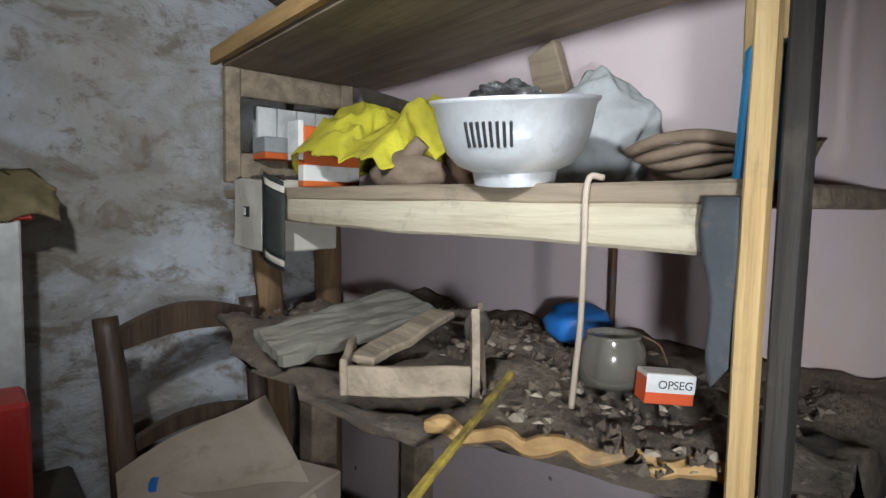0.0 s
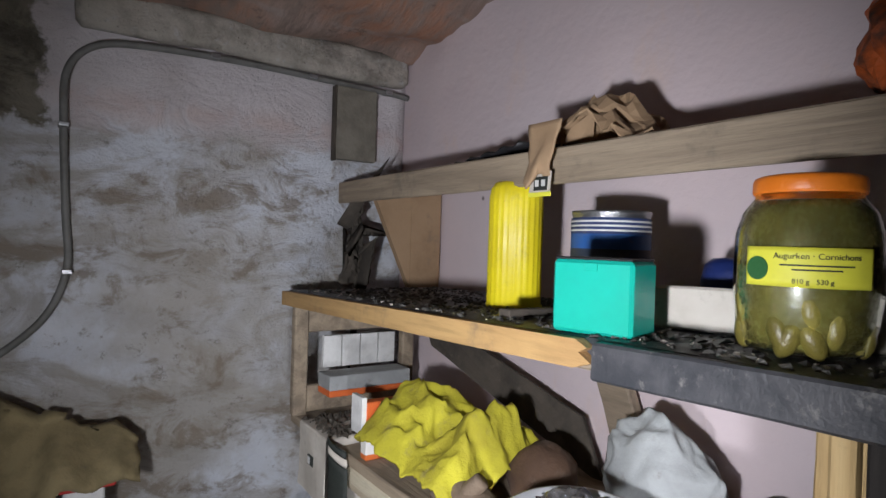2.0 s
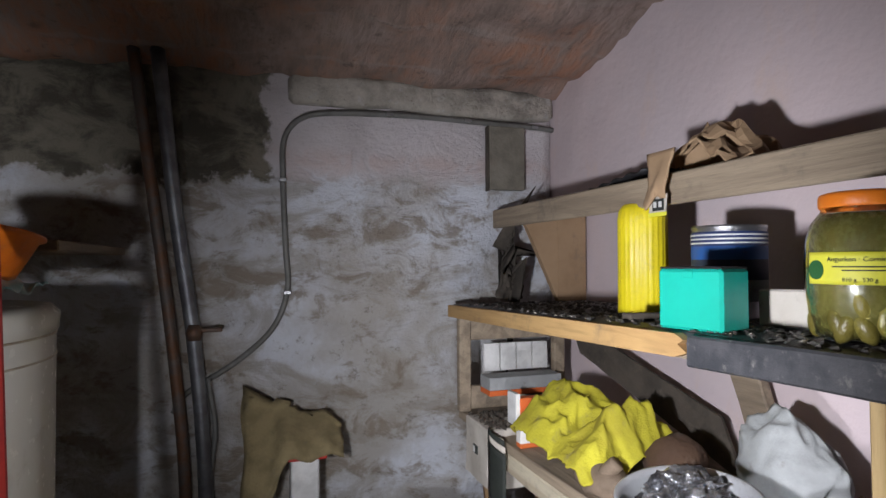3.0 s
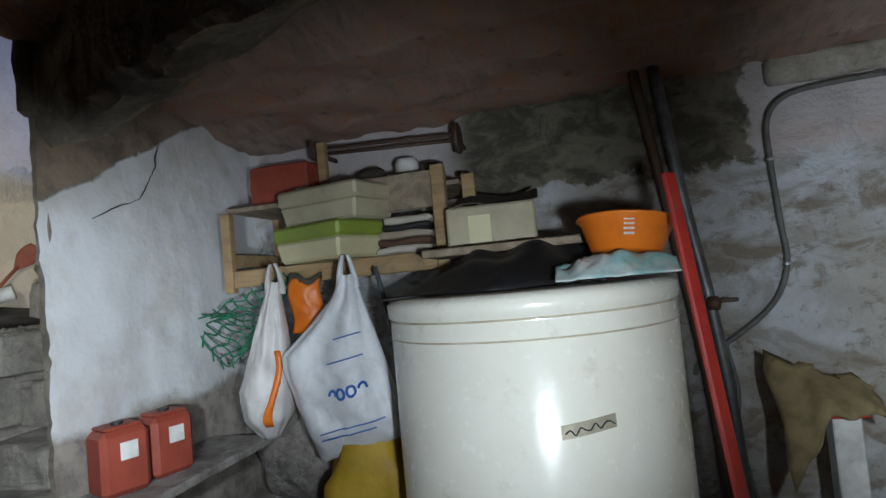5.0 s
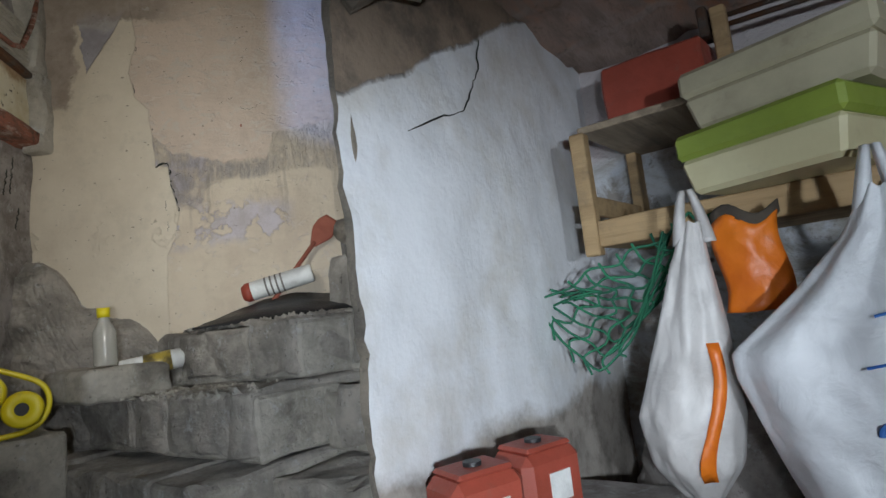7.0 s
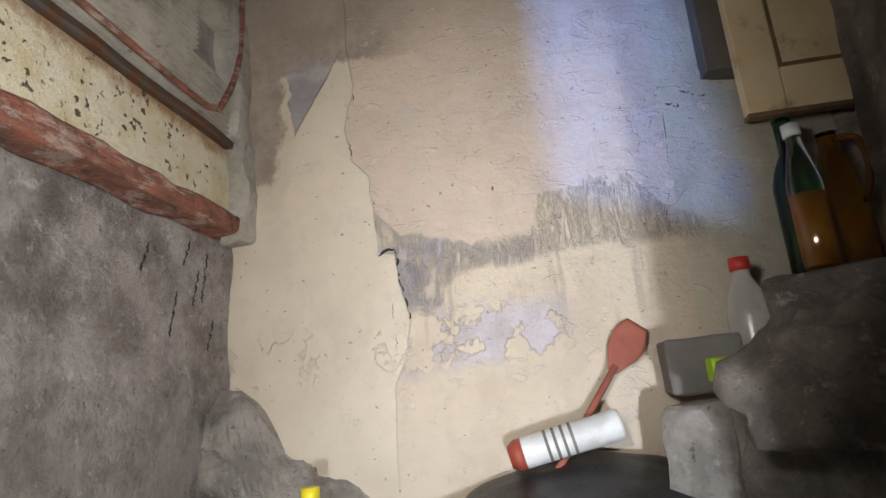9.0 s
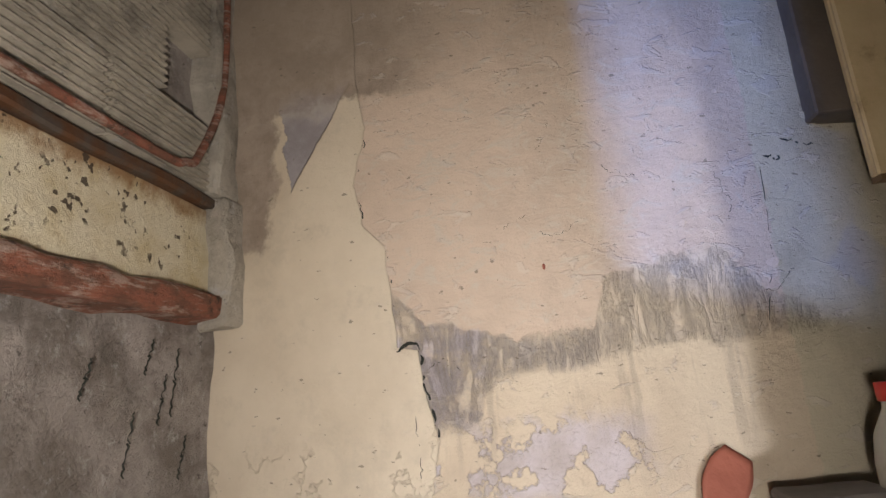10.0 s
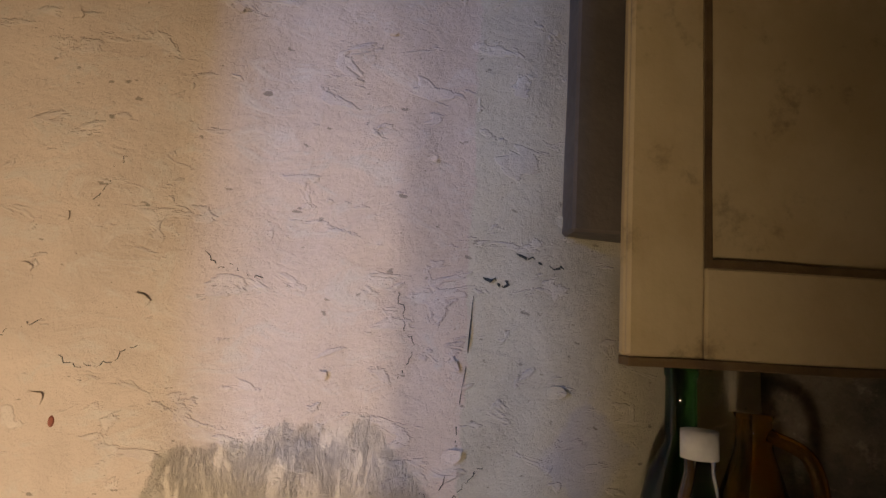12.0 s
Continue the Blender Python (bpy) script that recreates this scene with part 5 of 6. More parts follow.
solo("brace_board", box(1.085, 1.11, -0.035, 0.035, 0, 0.31, 0.003, cuts=4, rough=0.003), MAT["old_wood"], "diagonal rough brace board on the wall", "brace", Matrix.Translation((0, 0.875, 1.10)) @ Matrix.Rotation(radians(-20), 4, "X"))


# ---- things on the bench ----
def broken_drawer():
    t = thing("drawer", "broken wooden drawer full of rubble", "drawer", pose(0.615, 0.7535, 0.866, 0, 0, -36.6))
    part("front", box(-0.072, 0.072, -0.010, 0.0, 0.0, 0.036, 0.002, cuts=4, rough=0.003), MAT["old_wood"], t)
    part("side", box(-0.080, -0.071, -0.010, 0.12, 0.0, 0.045, 0.002, cuts=3, rough=0.003), MAT["old_wood"], t)
    part("splinter", prism([(-0.012, 0.0), (0.014, 0.0), (0.030, 0.07), (0.026, 0.095), (0.020, 0.080), (0.014, 0.100), (0.004, 0.07)], 0.074, 0.083), MAT["old_wood"], t, "splintered upright side")
    part("back_side", prism([(0.0, 0.0), (0.06, 0.0), (0.075, 0.075), (0.058, 0.10), (0.048, 0.085), (0.034, 0.06)], 0.086, 0.092), MAT["dark_wood"], t, "dark splintered board behind the side")
    part("bottom", box(-0.07, 0.075, 0.0, 0.12, 0.0, 0.010, 0.001, cuts=4, rough=0.006), MAT["dirt"], t)
    return t


broken_drawer()
solo("loose_board", sheet(10, 10, lambda u, v: Vector((0.538, 1.02, 0.905)).lerp(Vector((0.85, 1.117, 0.932)), v).lerp(Vector((0.537, 0.925, 0.887)).lerp(Vector((0.805, 0.924, 0.922)), v), u) + 0.006 * noise.noise_vector(Vector((u * 7, v * 9, 1))), 0.016), MAT["patch"], "broad dusty board lying askew on the rubble", "board")
solo("loose_board", box(-0.115, 0.115, -0.022, 0.022, 0, 0.012, 0.003, cuts=4, rough=0.006), MAT["old_wood"], "split board end lying on the rubble", "board", pose(0.70, 0.875, 0.898, 0, -6, 24))
solo("loose_board", box(-0.11, 0.11, -0.022, 0.022, 0, 0.012, 0.003, cuts=4, rough=0.004), MAT["dirt"], "broken slat across the rubble", "board", pose(0.86, 0.98, 0.89, 10, 12, 75))
solo("folding_rule", box(-0.16, 0.095, -0.004, 0.004, 0, 0.007, 0.0015), MAT["brass"], "yellow folding rule propped on the bench edge", "rule", pose(0.5915, 0.616, 0.878, 0, -15.3, 20.5))


def glass_pot():
    t = thing("glass_pot", "squat dirty glass preserving jar", "jar", pose(0.842, 0.632, 0.868) @ Matrix.Scale(0.72, 4))
    part("glass", lathe([(0, 0), (0.045, 0), (0.055, 0.01), (0.058, 0.04), (0.054, 0.07), (0.046, 0.082), (0.048, 0.09), (0.044, 0.09), (0.043, 0.08), (0.050, 0.068), (0.054, 0.04), (0.051, 0.012), (0, 0.005)], 40), MAT["murky"], t, smooth=True)
    part("handle", tube([(0.045, -0.03, 0.085), (0.06, -0.055, 0.07), (0.062, -0.07, 0.04)], 0.002, 6), MAT["iron"], t, "bent wire clip", True)
    return t


glass_pot()


def seal_box():
    t = thing("cardboard_box", "small orange and white printed cardboard box", "box", pose(0.826, 0.545, 0.868, 0, 4, -36.5) @ Matrix.Scale(0.84, 4))
    part("body", box(-0.034, 0.034, 0, 0.035, 0, 0.042, 0.001), MAT["carton"], t)
    lab = part("label", box(-0.034, 0.034, -0.001, 0.0, 0.016, 0.041, 0.0003), MAT["white"], t, "white printed panel")
    letters("OPSEG", 0.016, Matrix.Translation((0.006, -0.0016, 0.022)) @ Matrix.Rotation(math.pi / 2, 4, "X"), MAT["ink"], lab)
    return t


seal_box()
solo("blue_bag", blob((0.99, 0.80, 0.90), (0.04, 0.055, 0.032), 0.012, 26, 3, 13.0), MAT["blue"], "crumpled blue plastic bag on the bench", "bag", smooth=True)
solo("white_cable", tube([(0.735, 0.58, 1.121), (0.719, 0.588, 1.115), (0.717, 0.588, 1.04), (0.724, 0.594, 0.97), (0.727, 0.602, 0.90), (0.729, 0.606, 0.868)], 0.0034, 8), MAT["card_pale"], "grimy white cable hanging over the shelf edge", "cable", smooth=True)
solo("dark_strap", sheet(6, 14, lambda u, v: Vector((0.712 - 0.004 * math.sin(4 * v), 0.425 + (0.034 - 0.014 * v) * u + 0.004 * math.sin(9 * v) * u, 1.10 - (0.135 + 0.03 * u) * v)), 0.004), MAT["strap"], "dark grey strap hanging from the shelf", "strap", smooth=True)
solo("iron_rod", tube([(1.09, 0.80, 1.06), (1.09, 0.80, 0.87)], 0.006, 8), MAT["iron"], "thin rusty rod behind the jar", "rod")
solo("cork", blob((0.715, 0.745, 0.935), (0.018, 0.018, 0.024), 0.004, 20, 2), MAT["dusty"], "small dark charred bottle cork", "cork", smooth=True)


# ---- things by the plaster wall ----
def chair():
    t = thing("chair", "dark wooden ladder-back chair with a cardboard sheet on it", "chair", pose(0.60, 1.46, 0, 0, 0, 18))
    for x in (-0.16, 0.16):
        part("back_post", tube([(x, 0.0, 0), (x, 0.0, 0.45), (x * 1.02, 0.02, 0.7), (x * 1.04, 0.05, 0.865)], lambda q: 0.026 - 0.004 * q, 10), MAT["dark_wood"], t, smooth=True)
        part("front_leg", tube([(x, -0.34, 0), (x, -0.34, 0.44)], 0.02, 10), MAT["dark_wood"], t, smooth=True)
        part("rail", tube([(x, -0.34, 0.2), (x, 0.0, 0.2)], 0.011, 8), MAT["dark_wood"], t, smooth=True)
    for z, h in ((0.80, 0.055), (0.60, 0.03)):
        part("slat", sheet(14, 3, lambda u, v: Vector((-0.16 + 0.32 * u, 0.02 + 0.02 * math.sin(math.pi * u) + 0.02 * (z > 0.7), z + h * v * (0.75 + 0.35 * math.sin(math.pi * u)) + 0.012 * math.sin(math.pi * u))), 0.016), MAT["dark_wood"], t)
    part("seat", box(-0.18, 0.18, -0.36, 0.02, 0.43, 0.455, 0.008), MAT["dark_wood"], t)
    return t


chair()
solo("cardboard_sheet", sheet(8, 6, lambda u, v: Vector((0.42 + 0.30 * u - 0.06 * v, 1.36 - 0.42 * v + 0.05 * u, 0.60 + 0.08 * u - 0.11 * v + 0.01 * math.sin(5 * u))), 0.004), MAT["card_pale"], "bent sheet of grey-brown cardboard on the chair", "cardboard")
solo("cardboard_box", box(-0.10, 0.10, -0.14, 0.14, 0, 0.14, 0.004), MAT["card_pale"], "flattened carton on the chair seat", "box", pose(0.60, 1.22, 0.456, 0, 0, 25))
solo("blue_wrapper", blob((0.47, 1.30, 0.585), (0.03, 0.05, 0.018), 0.008, 26, 3, 4.0), MAT["blue"], "scrap of blue wrapper", "wrapper", smooth=True)


def sack_on_pipe():
    t = thing("plastic_pipe", "white square plastic downpipe standing by the wall", "pipe", pose(0.275, 1.60, 0))
    part("body", box(-0.036, 0.036, -0.03, 0.03, 0, 1.045, 0.004), MAT["white"], t)
    part("collar", box(-0.045, 0.055, -0.036, 0.036, 1.045, 1.062, 0.003), MAT["red"], t, "red plastic collar")
    return t


sack_on_pipe()


def sack():
    def f(u, v):
        x = 0.12 + 0.255 * v
        y = 1.62 + 0.085 * math.sin(math.pi * (u * 2 - 0.5)) * (1 - 0.4 * v)
        top = 1.19 - 0.075 * v
        low = 0.86 + 0.19 * min(1, v * 2.4)
        z = top - (top - low) * abs(2 * u - 1) ** 1.3
        return Vector((x + 0.012 * noise.noise(Vector((u * 6, v * 6, 4))), y + 0.012 * noise.noise(Vector((u * 8, v * 8, 0))), z + 0.008 * math.sin(v * 17)))

    return solo("burlap_sack", sheet(24, 20, f, 0.004), MAT["burlap"], "olive-brown sack draped over the pipe's end", "sack", smooth=True)


sack()
RED_CASE = thing("red_case", "red plastic case with a white panel", "case", pose(0.265, 1.22, 0.62))
part("body", box(-0.03, 0.02, -0.05, 0.05, 0, 0.19, 0.006), MAT["red"], RED_CASE)
part("panel", box(-0.034, -0.030, -0.045, 0.01, 0.06, 0.15, 0.002), MAT["white"], RED_CASE, "white label panel")
solo("low_stand", box(0.15, 0.36, 1.12, 1.40, 0, 0.62, 0.006), MAT["dusty"], "dark dusty box by the wall", "box")


def conduit():
    t = thing("conduit", "grey electric conduit clipped to the plaster wall", "pipe")
    y = 1.792
    pts = [(-0.06, y, 1.14), (-0.03, y, 1.19), (0.10, y, 1.27), (0.20, y, 1.36), (0.243, y, 1.47), (0.238, y, 1.60), (0.230, y, 1.80), (0.235, y, 1.92), (0.29, y, 1.985), (0.40, y, 2.005), (0.62, y, 2.012), (0.85, y, 2.008), (1.03, y, 2.005), (1.12, y, 2.0)]
    part("tube", tube(pts, 0.0085, 10), MAT["pipe"], t, smooth=True)
    for x, z in ((0.243, 1.466), (0.230, 1.795), (0.55, 2.012), (0.81, 2.010), (1.05, 2.005)):
        part("clip", box(x - 0.011, x + 0.011, y - 0.012, y + 0.02, z - 0.006, z + 0.006, 0.002), MAT["steel"], t, "pale metal clip")
    return t


conduit()


def niche():
    """A patch of bare board let into the plaster."""
    t = thing("wall_patch", "bare grey-green board patch let into the plaster", "panel")
    part("board", prism([(1.785, 1.79), (1.812, 1.79), (1.812, 2.0), (1.785, 2.0)], 0.885, 1.012, bevel=0.003), MAT["patch"], t)
    part("crack", box(0.879, 0.885, 1.788, 1.812, 1.785, 2.0, 0.001), MAT["dusty"], t, "dark gap beside the board")
    return t


niche()
solo("ceiling_mortar", box(0.25, 1.12, 1.782, 1.83, 2.03, 2.12, 0.012, cuts=8, rough=0.012), MAT["mortar"], "grey cement fillet between wall and vault", "mortar", smooth=True, kind="structure")


# ---- round the washing tub ----
def drum():
    """The white enamelled tub on its low stand."""
    t = thing("washing_tub", "round white enamelled washing tub with rusty scuffs", "washing machine", pose(-0.497, 1.14, 0))
    r = 0.32
    part("body", lathe([(0, 0.42), (r - 0.02, 0.42), (r - 0.005, 0.45), (r, 0.5), (r, 1.43), (r - 0.004, 1.436), (r + 0.004, 1.442), (r + 0.006, 1.47), (r - 0.006, 1.482), (r - 0.03, 1.484), (0, 1.486)], 64), MAT["enamel"], t, smooth=True)
    part("base", box(-0.27, 0.27, -0.27, 0.27, 0, 0.42, 0.01), MAT["dusty"], t, "dark dusty stand")
    return t


TUB = drum()


def tub_badge():
    r = 0.3225
    return sheet(10, 2, lambda u, v: Vector(((r + 0.002) * math.cos(a_of(u)), (r + 0.002) * math.sin(a_of(u)), 1.220 + 0.024 * v + 0.012 * u)), 0.003)


def a_of(u):
    return radians(-78 + 18 * u)


part("badge", tub_badge(), MAT["badge"], TUB, "tarnished maker's badge")
part("badge_mark", tube([((0.328) * math.cos(radians(-77 + 1.6 * k)), 0.328 * math.sin(radians(-77 + 1.6 * k)), 1.231 + 0.0013 * k + 0.006 * math.sin(k * 2.4)) for k in range(11)], 0.0013, 6), MAT["ink"], TUB, "dark raised script on the badge")
for z in (1.398, 1.436):
    part("groove", lathe([(0.3195, z - 0.002), (0.3215, z - 0.0015), (0.3215, z + 0.0015), (0.3195, z + 0.002)], 64), MAT["tan_line"], TUB, "thin grimy groove under the rim", True)

def tub_cover():
    """A stiff black cover bunched up towards the back of the tub, its far end folded over."""
    def f(u, v):
        x = -0.80 + 0.48 * u
        y = 0.985 + 0.42 * v + 0.03 * math.sin(9 * u)
        z = 1.489 + 0.115 * min(1, v * 2.0) * min(1, u * 2.6) * (0.75 + 0.25 * math.sin(5 * u + 2 * v)) + 0.05 * math.exp(-((u - 0.72) / 0.14) ** 2) * min(1, v * 2)
        return Vector((x, y, max(1.489, z + 0.016 * noise.noise(Vector((u * 6, v * 6, 1))))))

    return solo("black_cover", drape(40, 24, f, 0.006), MAT["black"], "stiff black plastic cover bunched on the tub", "cover", smooth=True)


def printed_bag():
    """A flat printed bag lying crumpled over the rim under the basin."""
    def f(u, v):
        at = Vector((u * 5, v * 4, 7))
        ridge = 0.45 - 1.3 * abs(noise.noise(at)) + 0.4 * (0.4 - abs(noise.noise(at * 2.4)))
        return Vector((-0.42 + 0.235 * u, 0.90 + 0.24 * v + 0.05 * abs(u - 0.5), 1.492 + max(0, 0.018 + 0.026 * ridge + 0.02 * math.sin(math.pi * u)) * min(1, v * 4 + 0.1)))

    return solo("white_bag", drape(44, 30, f, 0.002), MAT["teal_print"], "white plastic bag with a teal print lying over the rim", "bag", smooth=True)


tub_cover()
printed_bag()


def orange_bowl():
    t = thing("basin", "orange plastic basin standing on the tub", "basin", pose(-0.275, 1.06, 1.535, -8, 6, 0) @ Matrix.Scale(0.85, 4))
    part("body", lathe([(0, 0), (0.07, 0), (0.085, 0.006), (0.112, 0.075), (0.122, 0.08), (0.122, 0.085), (0.108, 0.083), (0.08, 0.01), (0, 0.006)], 40), MAT["orange"], t, smooth=True)
    for k in range(4):
        part("sticker_line", box(-0.012, 0.012, -0.001, 0.001, -0.003, 0.003, 0.0004), MAT["white"], t, "white line of a sticker", m=Matrix.Translation((0.0, -0.099 - 0.003 * k, 0.035 + 0.011 * k)) @ Matrix.Rotation(radians(-22), 4, "X"))
    return t


orange_bowl()
solo("support_board", box(-0.76, -0.18, 1.20, 1.79, 1.575, 1.595, 0.003), MAT["old_wood"], "rough board bridging tub and wall", "board")


def beige_box():
    t = thing("carton", "dusty beige carton with open dark top", "carton", pose(-0.715, 1.315, 1.596, 0, 0, 4))
    part("body", box(0, 0.24, 0, 0.2, 0, 0.112, 0.006), MAT["cream_dull"], t)
    part("flap", sheet(6, 4, lambda u, v: Vector((0.01 + 0.24 * u, 0.02 + 0.2 * v, 0.114 + 0.05 * v + 0.01 * math.sin(u * 7))), 0.004), MAT["dusty"], t, "dark raised flap")
    part("panel", box(0.06, 0.12, -0.002, 0.001, 0.01, 0.085, 0.0006), MAT["cream"], t, "embossed panel")
    return t


beige_box()


def wall_crate():
    t = thing("wall_crate", "wooden fruit crate hung as a shelf", "crate")
    m = MAT["crate_wood"]
    part("bottom_slat", box(-1.475, -0.755, 1.435, 1.455, 1.55, 1.605, 0.003, cuts=4, rough=0.003), m, t)
    part("bottom_board", box(-1.475, -0.755, 1.455, 1.79, 1.555, 1.570, 0.002), m, t)
    part("post", box(-1.482, -1.45, 1.425, 1.455, 1.535, 1.79, 0.003), m, t)
    part("post", box(-0.775, -0.735, 1.420, 1.455, 1.525, 1.855, 0.003), m, t)
    part("post", box(-0.70, -0.66, 1.50, 1.53, 1.60, 1.83, 0.003), m, t)
    part("post", box(-1.475, -1.45, 1.74, 1.79, 1.555, 1.80, 0.003), m, t)
    part("post", box(-1.21, -1.18, 1.60, 1.63, 1.80, 2.02, 0.003), m, t)
    part("upper_slat", box(-1.215, -0.755, 1.44, 1.458, 1.735, 1.845, 0.003, cuts=4, rough=0.003), MAT["old_wood"], t)
    part("upper_board", box(-1.475, -0.70, 1.458, 1.79, 1.795, 1.81, 0.002), MAT["old_wood"], t)
    part("side_slat", box(-1.47, -1.455, 1.455, 1.74, 1.62, 1.66, 0.002), m, t)
    part("side_slat", box(-0.775, -0.76, 1.455, 1.79, 1.66, 1.72, 0.002), m, t)
    return t


wall_crate()


def tray_box(name, x0, x1, y0, y1, z, h, body, lid, label, turn):
    t = thing(name, label, "box", pose((x0 + x1) / 2, (y0 + y1) / 2, z, 0, 0, turn))
    a, b = (x1 - x0) / 2, (y1 - y0) / 2
    bm = box(-a, a, -b, b, 0, h, 0.008)
    for v in bm.verts:
        k = 0.90 + 0.10 * v.co.z / h
        v.co.x, v.co.y = v.co.x * k, v.co.y * k
    part("body", bm, body, t)
    part("lid", box(-a * 1.03, a * 1.03, -b * 1.03, b * 1.03, h, h + 0.045, 0.008), lid, t)
    return t


tray_box("storage_box", -1.235, -0.965, 1.31, 1.50, 1.606, 0.062, MAT["cream"], MAT["lime"], "pale yellow plastic box with an olive lid", -22)
tray_box("metal_box", -1.215, -0.925, 1.32, 1.52, 1.715, 0.060, MAT["cream_dull"], MAT["cream_dull"], "dented grey-cream metal box", -16)
for k in range(5):
    solo("folded_cloth", box(-0.955 + 0.006 * k, -0.785, 1.40 + 0.004 * k, 1.62, 1.606 + 0.022 * k, 1.626 + 0.022 * k, 0.006, cuts=4, rough=0.006, seed=k), MAT[("paper", "rag_brown", "card_pale", "black", "paper")[k]], "folded cloth in a stack", "cloth", group="folded cloths in the crate")
# Takes the darker red because the box stands in shade.
solo("red_box", box(-1.44, -1.225, 1.55, 1.70, 1.81, 1.955, 0.006, cuts=3, rough=0.006), MAT["brick_red"], "battered red tin box, its red darkened for shade", "box")


def rack():
    t = thing("wall_rack", "black iron rack with two bars", "rack")
    for z in (1.985, 2.005):
        part("bar", tube([(-1.22, 1.63, z), (-0.73, 1.63, z - 0.02)], 0.006, 8), MAT["iron"], t, smooth=True)
    part("end_disc", lathe([(0, -0.006), (0.05, -0.006), (0.052, 0), (0.05, 0.006), (0, 0.006)], 28), MAT["iron"], t, m=Matrix.Translation((-0.722, 1.63, 1.97)) @ Matrix.Rotation(math.pi / 2, 4, "Y"))
    part("end_plate", box(-1.235, -1.215, 1.60, 1.66, 1.965, 2.03, 0.004), MAT["iron"], t)
    part("arm", box(-1.23, -1.218, 1.63, 1.80, 1.985, 2.0, 0.002), MAT["iron"], t)
    part("arm", box(-0.74, -0.728, 1.63, 1.80, 1.965, 1.98, 0.002), MAT["iron"], t)
    return t


rack()


def lying_bottle(x, y, z, long, r, m, cap, label, turn):
    t = thing("bottle", label, "bottle", pose(x, y, z + r, 0, 90, turn))
    part("body", lathe([(0, 0), (r * 0.9, 0), (r, 0.006), (r, long * 0.7), (r * 0.5, long * 0.85), (r * 0.4, long * 0.9), (0, long * 0.9)], 24), m, t, smooth=True)
    part("cap", lathe([(0, long * 0.88), (r * 0.5, long * 0.88), (r * 0.5, long), (0, long)], 20), cap, t, "screw cap", True)
    return t


lying_bottle(-1.135, 1.66, 1.812, 0.15, 0.035, MAT["blue"], MAT["white"], "pale blue plastic bottle lying down", -8)
solo("glass_tumbler", lathe([(0, 0), (0.03, 0), (0.038, 0.09), (0.035, 0.09), (0.028, 0.006), (0, 0.005)], 32), MAT["murky"], "grimy glass tumbler on the crate", "glass", pose(-0.82, 1.64, 1.812), True)
solo("white_pot", lathe([(0, 0), (0.034, 0), (0.04, 0.02), (0.04, 0.10), (0.034, 0.115), (0, 0.118)], 32), MAT["white"], "small round white pot", "pot", pose(-0.905, 1.64, 1.812), True)
solo("dark_rag", blob((-1.02, 1.60, 1.86), (0.05, 0.05, 0.045), 0.015, 20, 3, 8.0, 1.812), MAT["dusty"], "dark crumpled rag on the crate", "rag", smooth=True)


def carrier_bag(name, x, y, top, low, edges, deep, material, label, seed, slope=0.0):
    """A hanging plastic carrier bag. edges: how far it reaches to both sides at shares of its height from the top; slope: how much its bottom rises."""
    t = thing(name, label, "bag", pose(x, y, 0))
    rows, steps = 40, 60
    bm = bmesh.new()
    rings = []
    for i in range(rows + 1):
        q = i / rows
        for (qa, la, ra), (qb, lb, rb) in zip(edges, edges[1:]):
            if qa <= q <= qb:
                k = (q - qa) / (qb - qa)
                left, right = la + (lb - la) * k, ra + (rb - ra) * k
        mid, w = (left + right) / 2, (right - left) / 2
        d = deep * (0.22 + 0.78 * min(1, q * 1.3)) * (1 - 0.7 * max(0, q - 0.86) / 0.14)
        ring = []
        for k in range(steps):
            a = 2 * math.pi * k / steps
            at = Vector((math.cos(a) * 1.7, math.sin(a) * 1.7, q * 3.2 + seed))
            fold = 0.10 * (1 - 0.75 * q) * math.sin(6 * a + seed + 2 * q) + 0.10 * noise.noise(at)
            crease = 0.10 * (0.5 - abs(noise.noise(at * 2.1 + Vector((0, 0, q * 3))))) + 0.05 * (0.5 - abs(noise.noise(at * 5)))
            px = mid + w * math.cos(a) * (1 + 0.35 * fold)
            z = top + (low - top) * q + slope * q * (px - left) / max(0.02, 2 * w) + 0.010 * noise.noise(Vector((a * 2, q * 4, seed)))
            ring.append(bm.verts.new((px, d * math.sin(a) * (1 + 2.2 * fold + 3.0 * crease), z)))
        rings.append(ring)
    for a, b in zip(rings, rings[1:]):
        for k in range(steps):
            bm.faces.new((a[k], a[(k + 1) % steps], b[(k + 1) % steps], b[k]))
    bm.faces.new(rings[-1])
    part("body", bm, material, t, smooth=True)
    for sx in (-1, 1):
        part("handle", sheet(4, 10, lambda u, v: Vector((sx * (0.006 + 0.016 * (1 - v)) + 0.026 * (u - 0.5) * (1 - 0.5 * v), 0.012 * sx * math.sin(3 * v) - 0.01 * math.sin(3 * u), top - 0.035 + 0.09 * v)), 0.0015), material, t, smooth=True)
    return t


BAG = carrier_bag("carrier_bag", -0.992, 1.26, 1.555, 1.056, ((0, -0.018, 0.02), (0.12, -0.05, 0.035), (0.25, -0.11, 0.05), (0.42, -0.207, 0.07), (0.50, -0.205, 0.08), (0.75, -0.165, 0.115), (1.0, -0.12, 0.14)), 0.075, MAT["film"], "creased white plastic carrier bag with blue print", 1.0, 0.07)


def on_bag(bag, x, z):
    """A place on the front of a bag's creased body."""
    body = next(c for c in bag.children if c.name.startswith("body"))
    near = sorted((v.co for v in body.data.vertices if v.co.y < 0), key=lambda c: (c.x - x) ** 2 + (c.z - z) ** 2)[:4]
    return Vector((x, min(c.y for c in near) - 0.001, z))


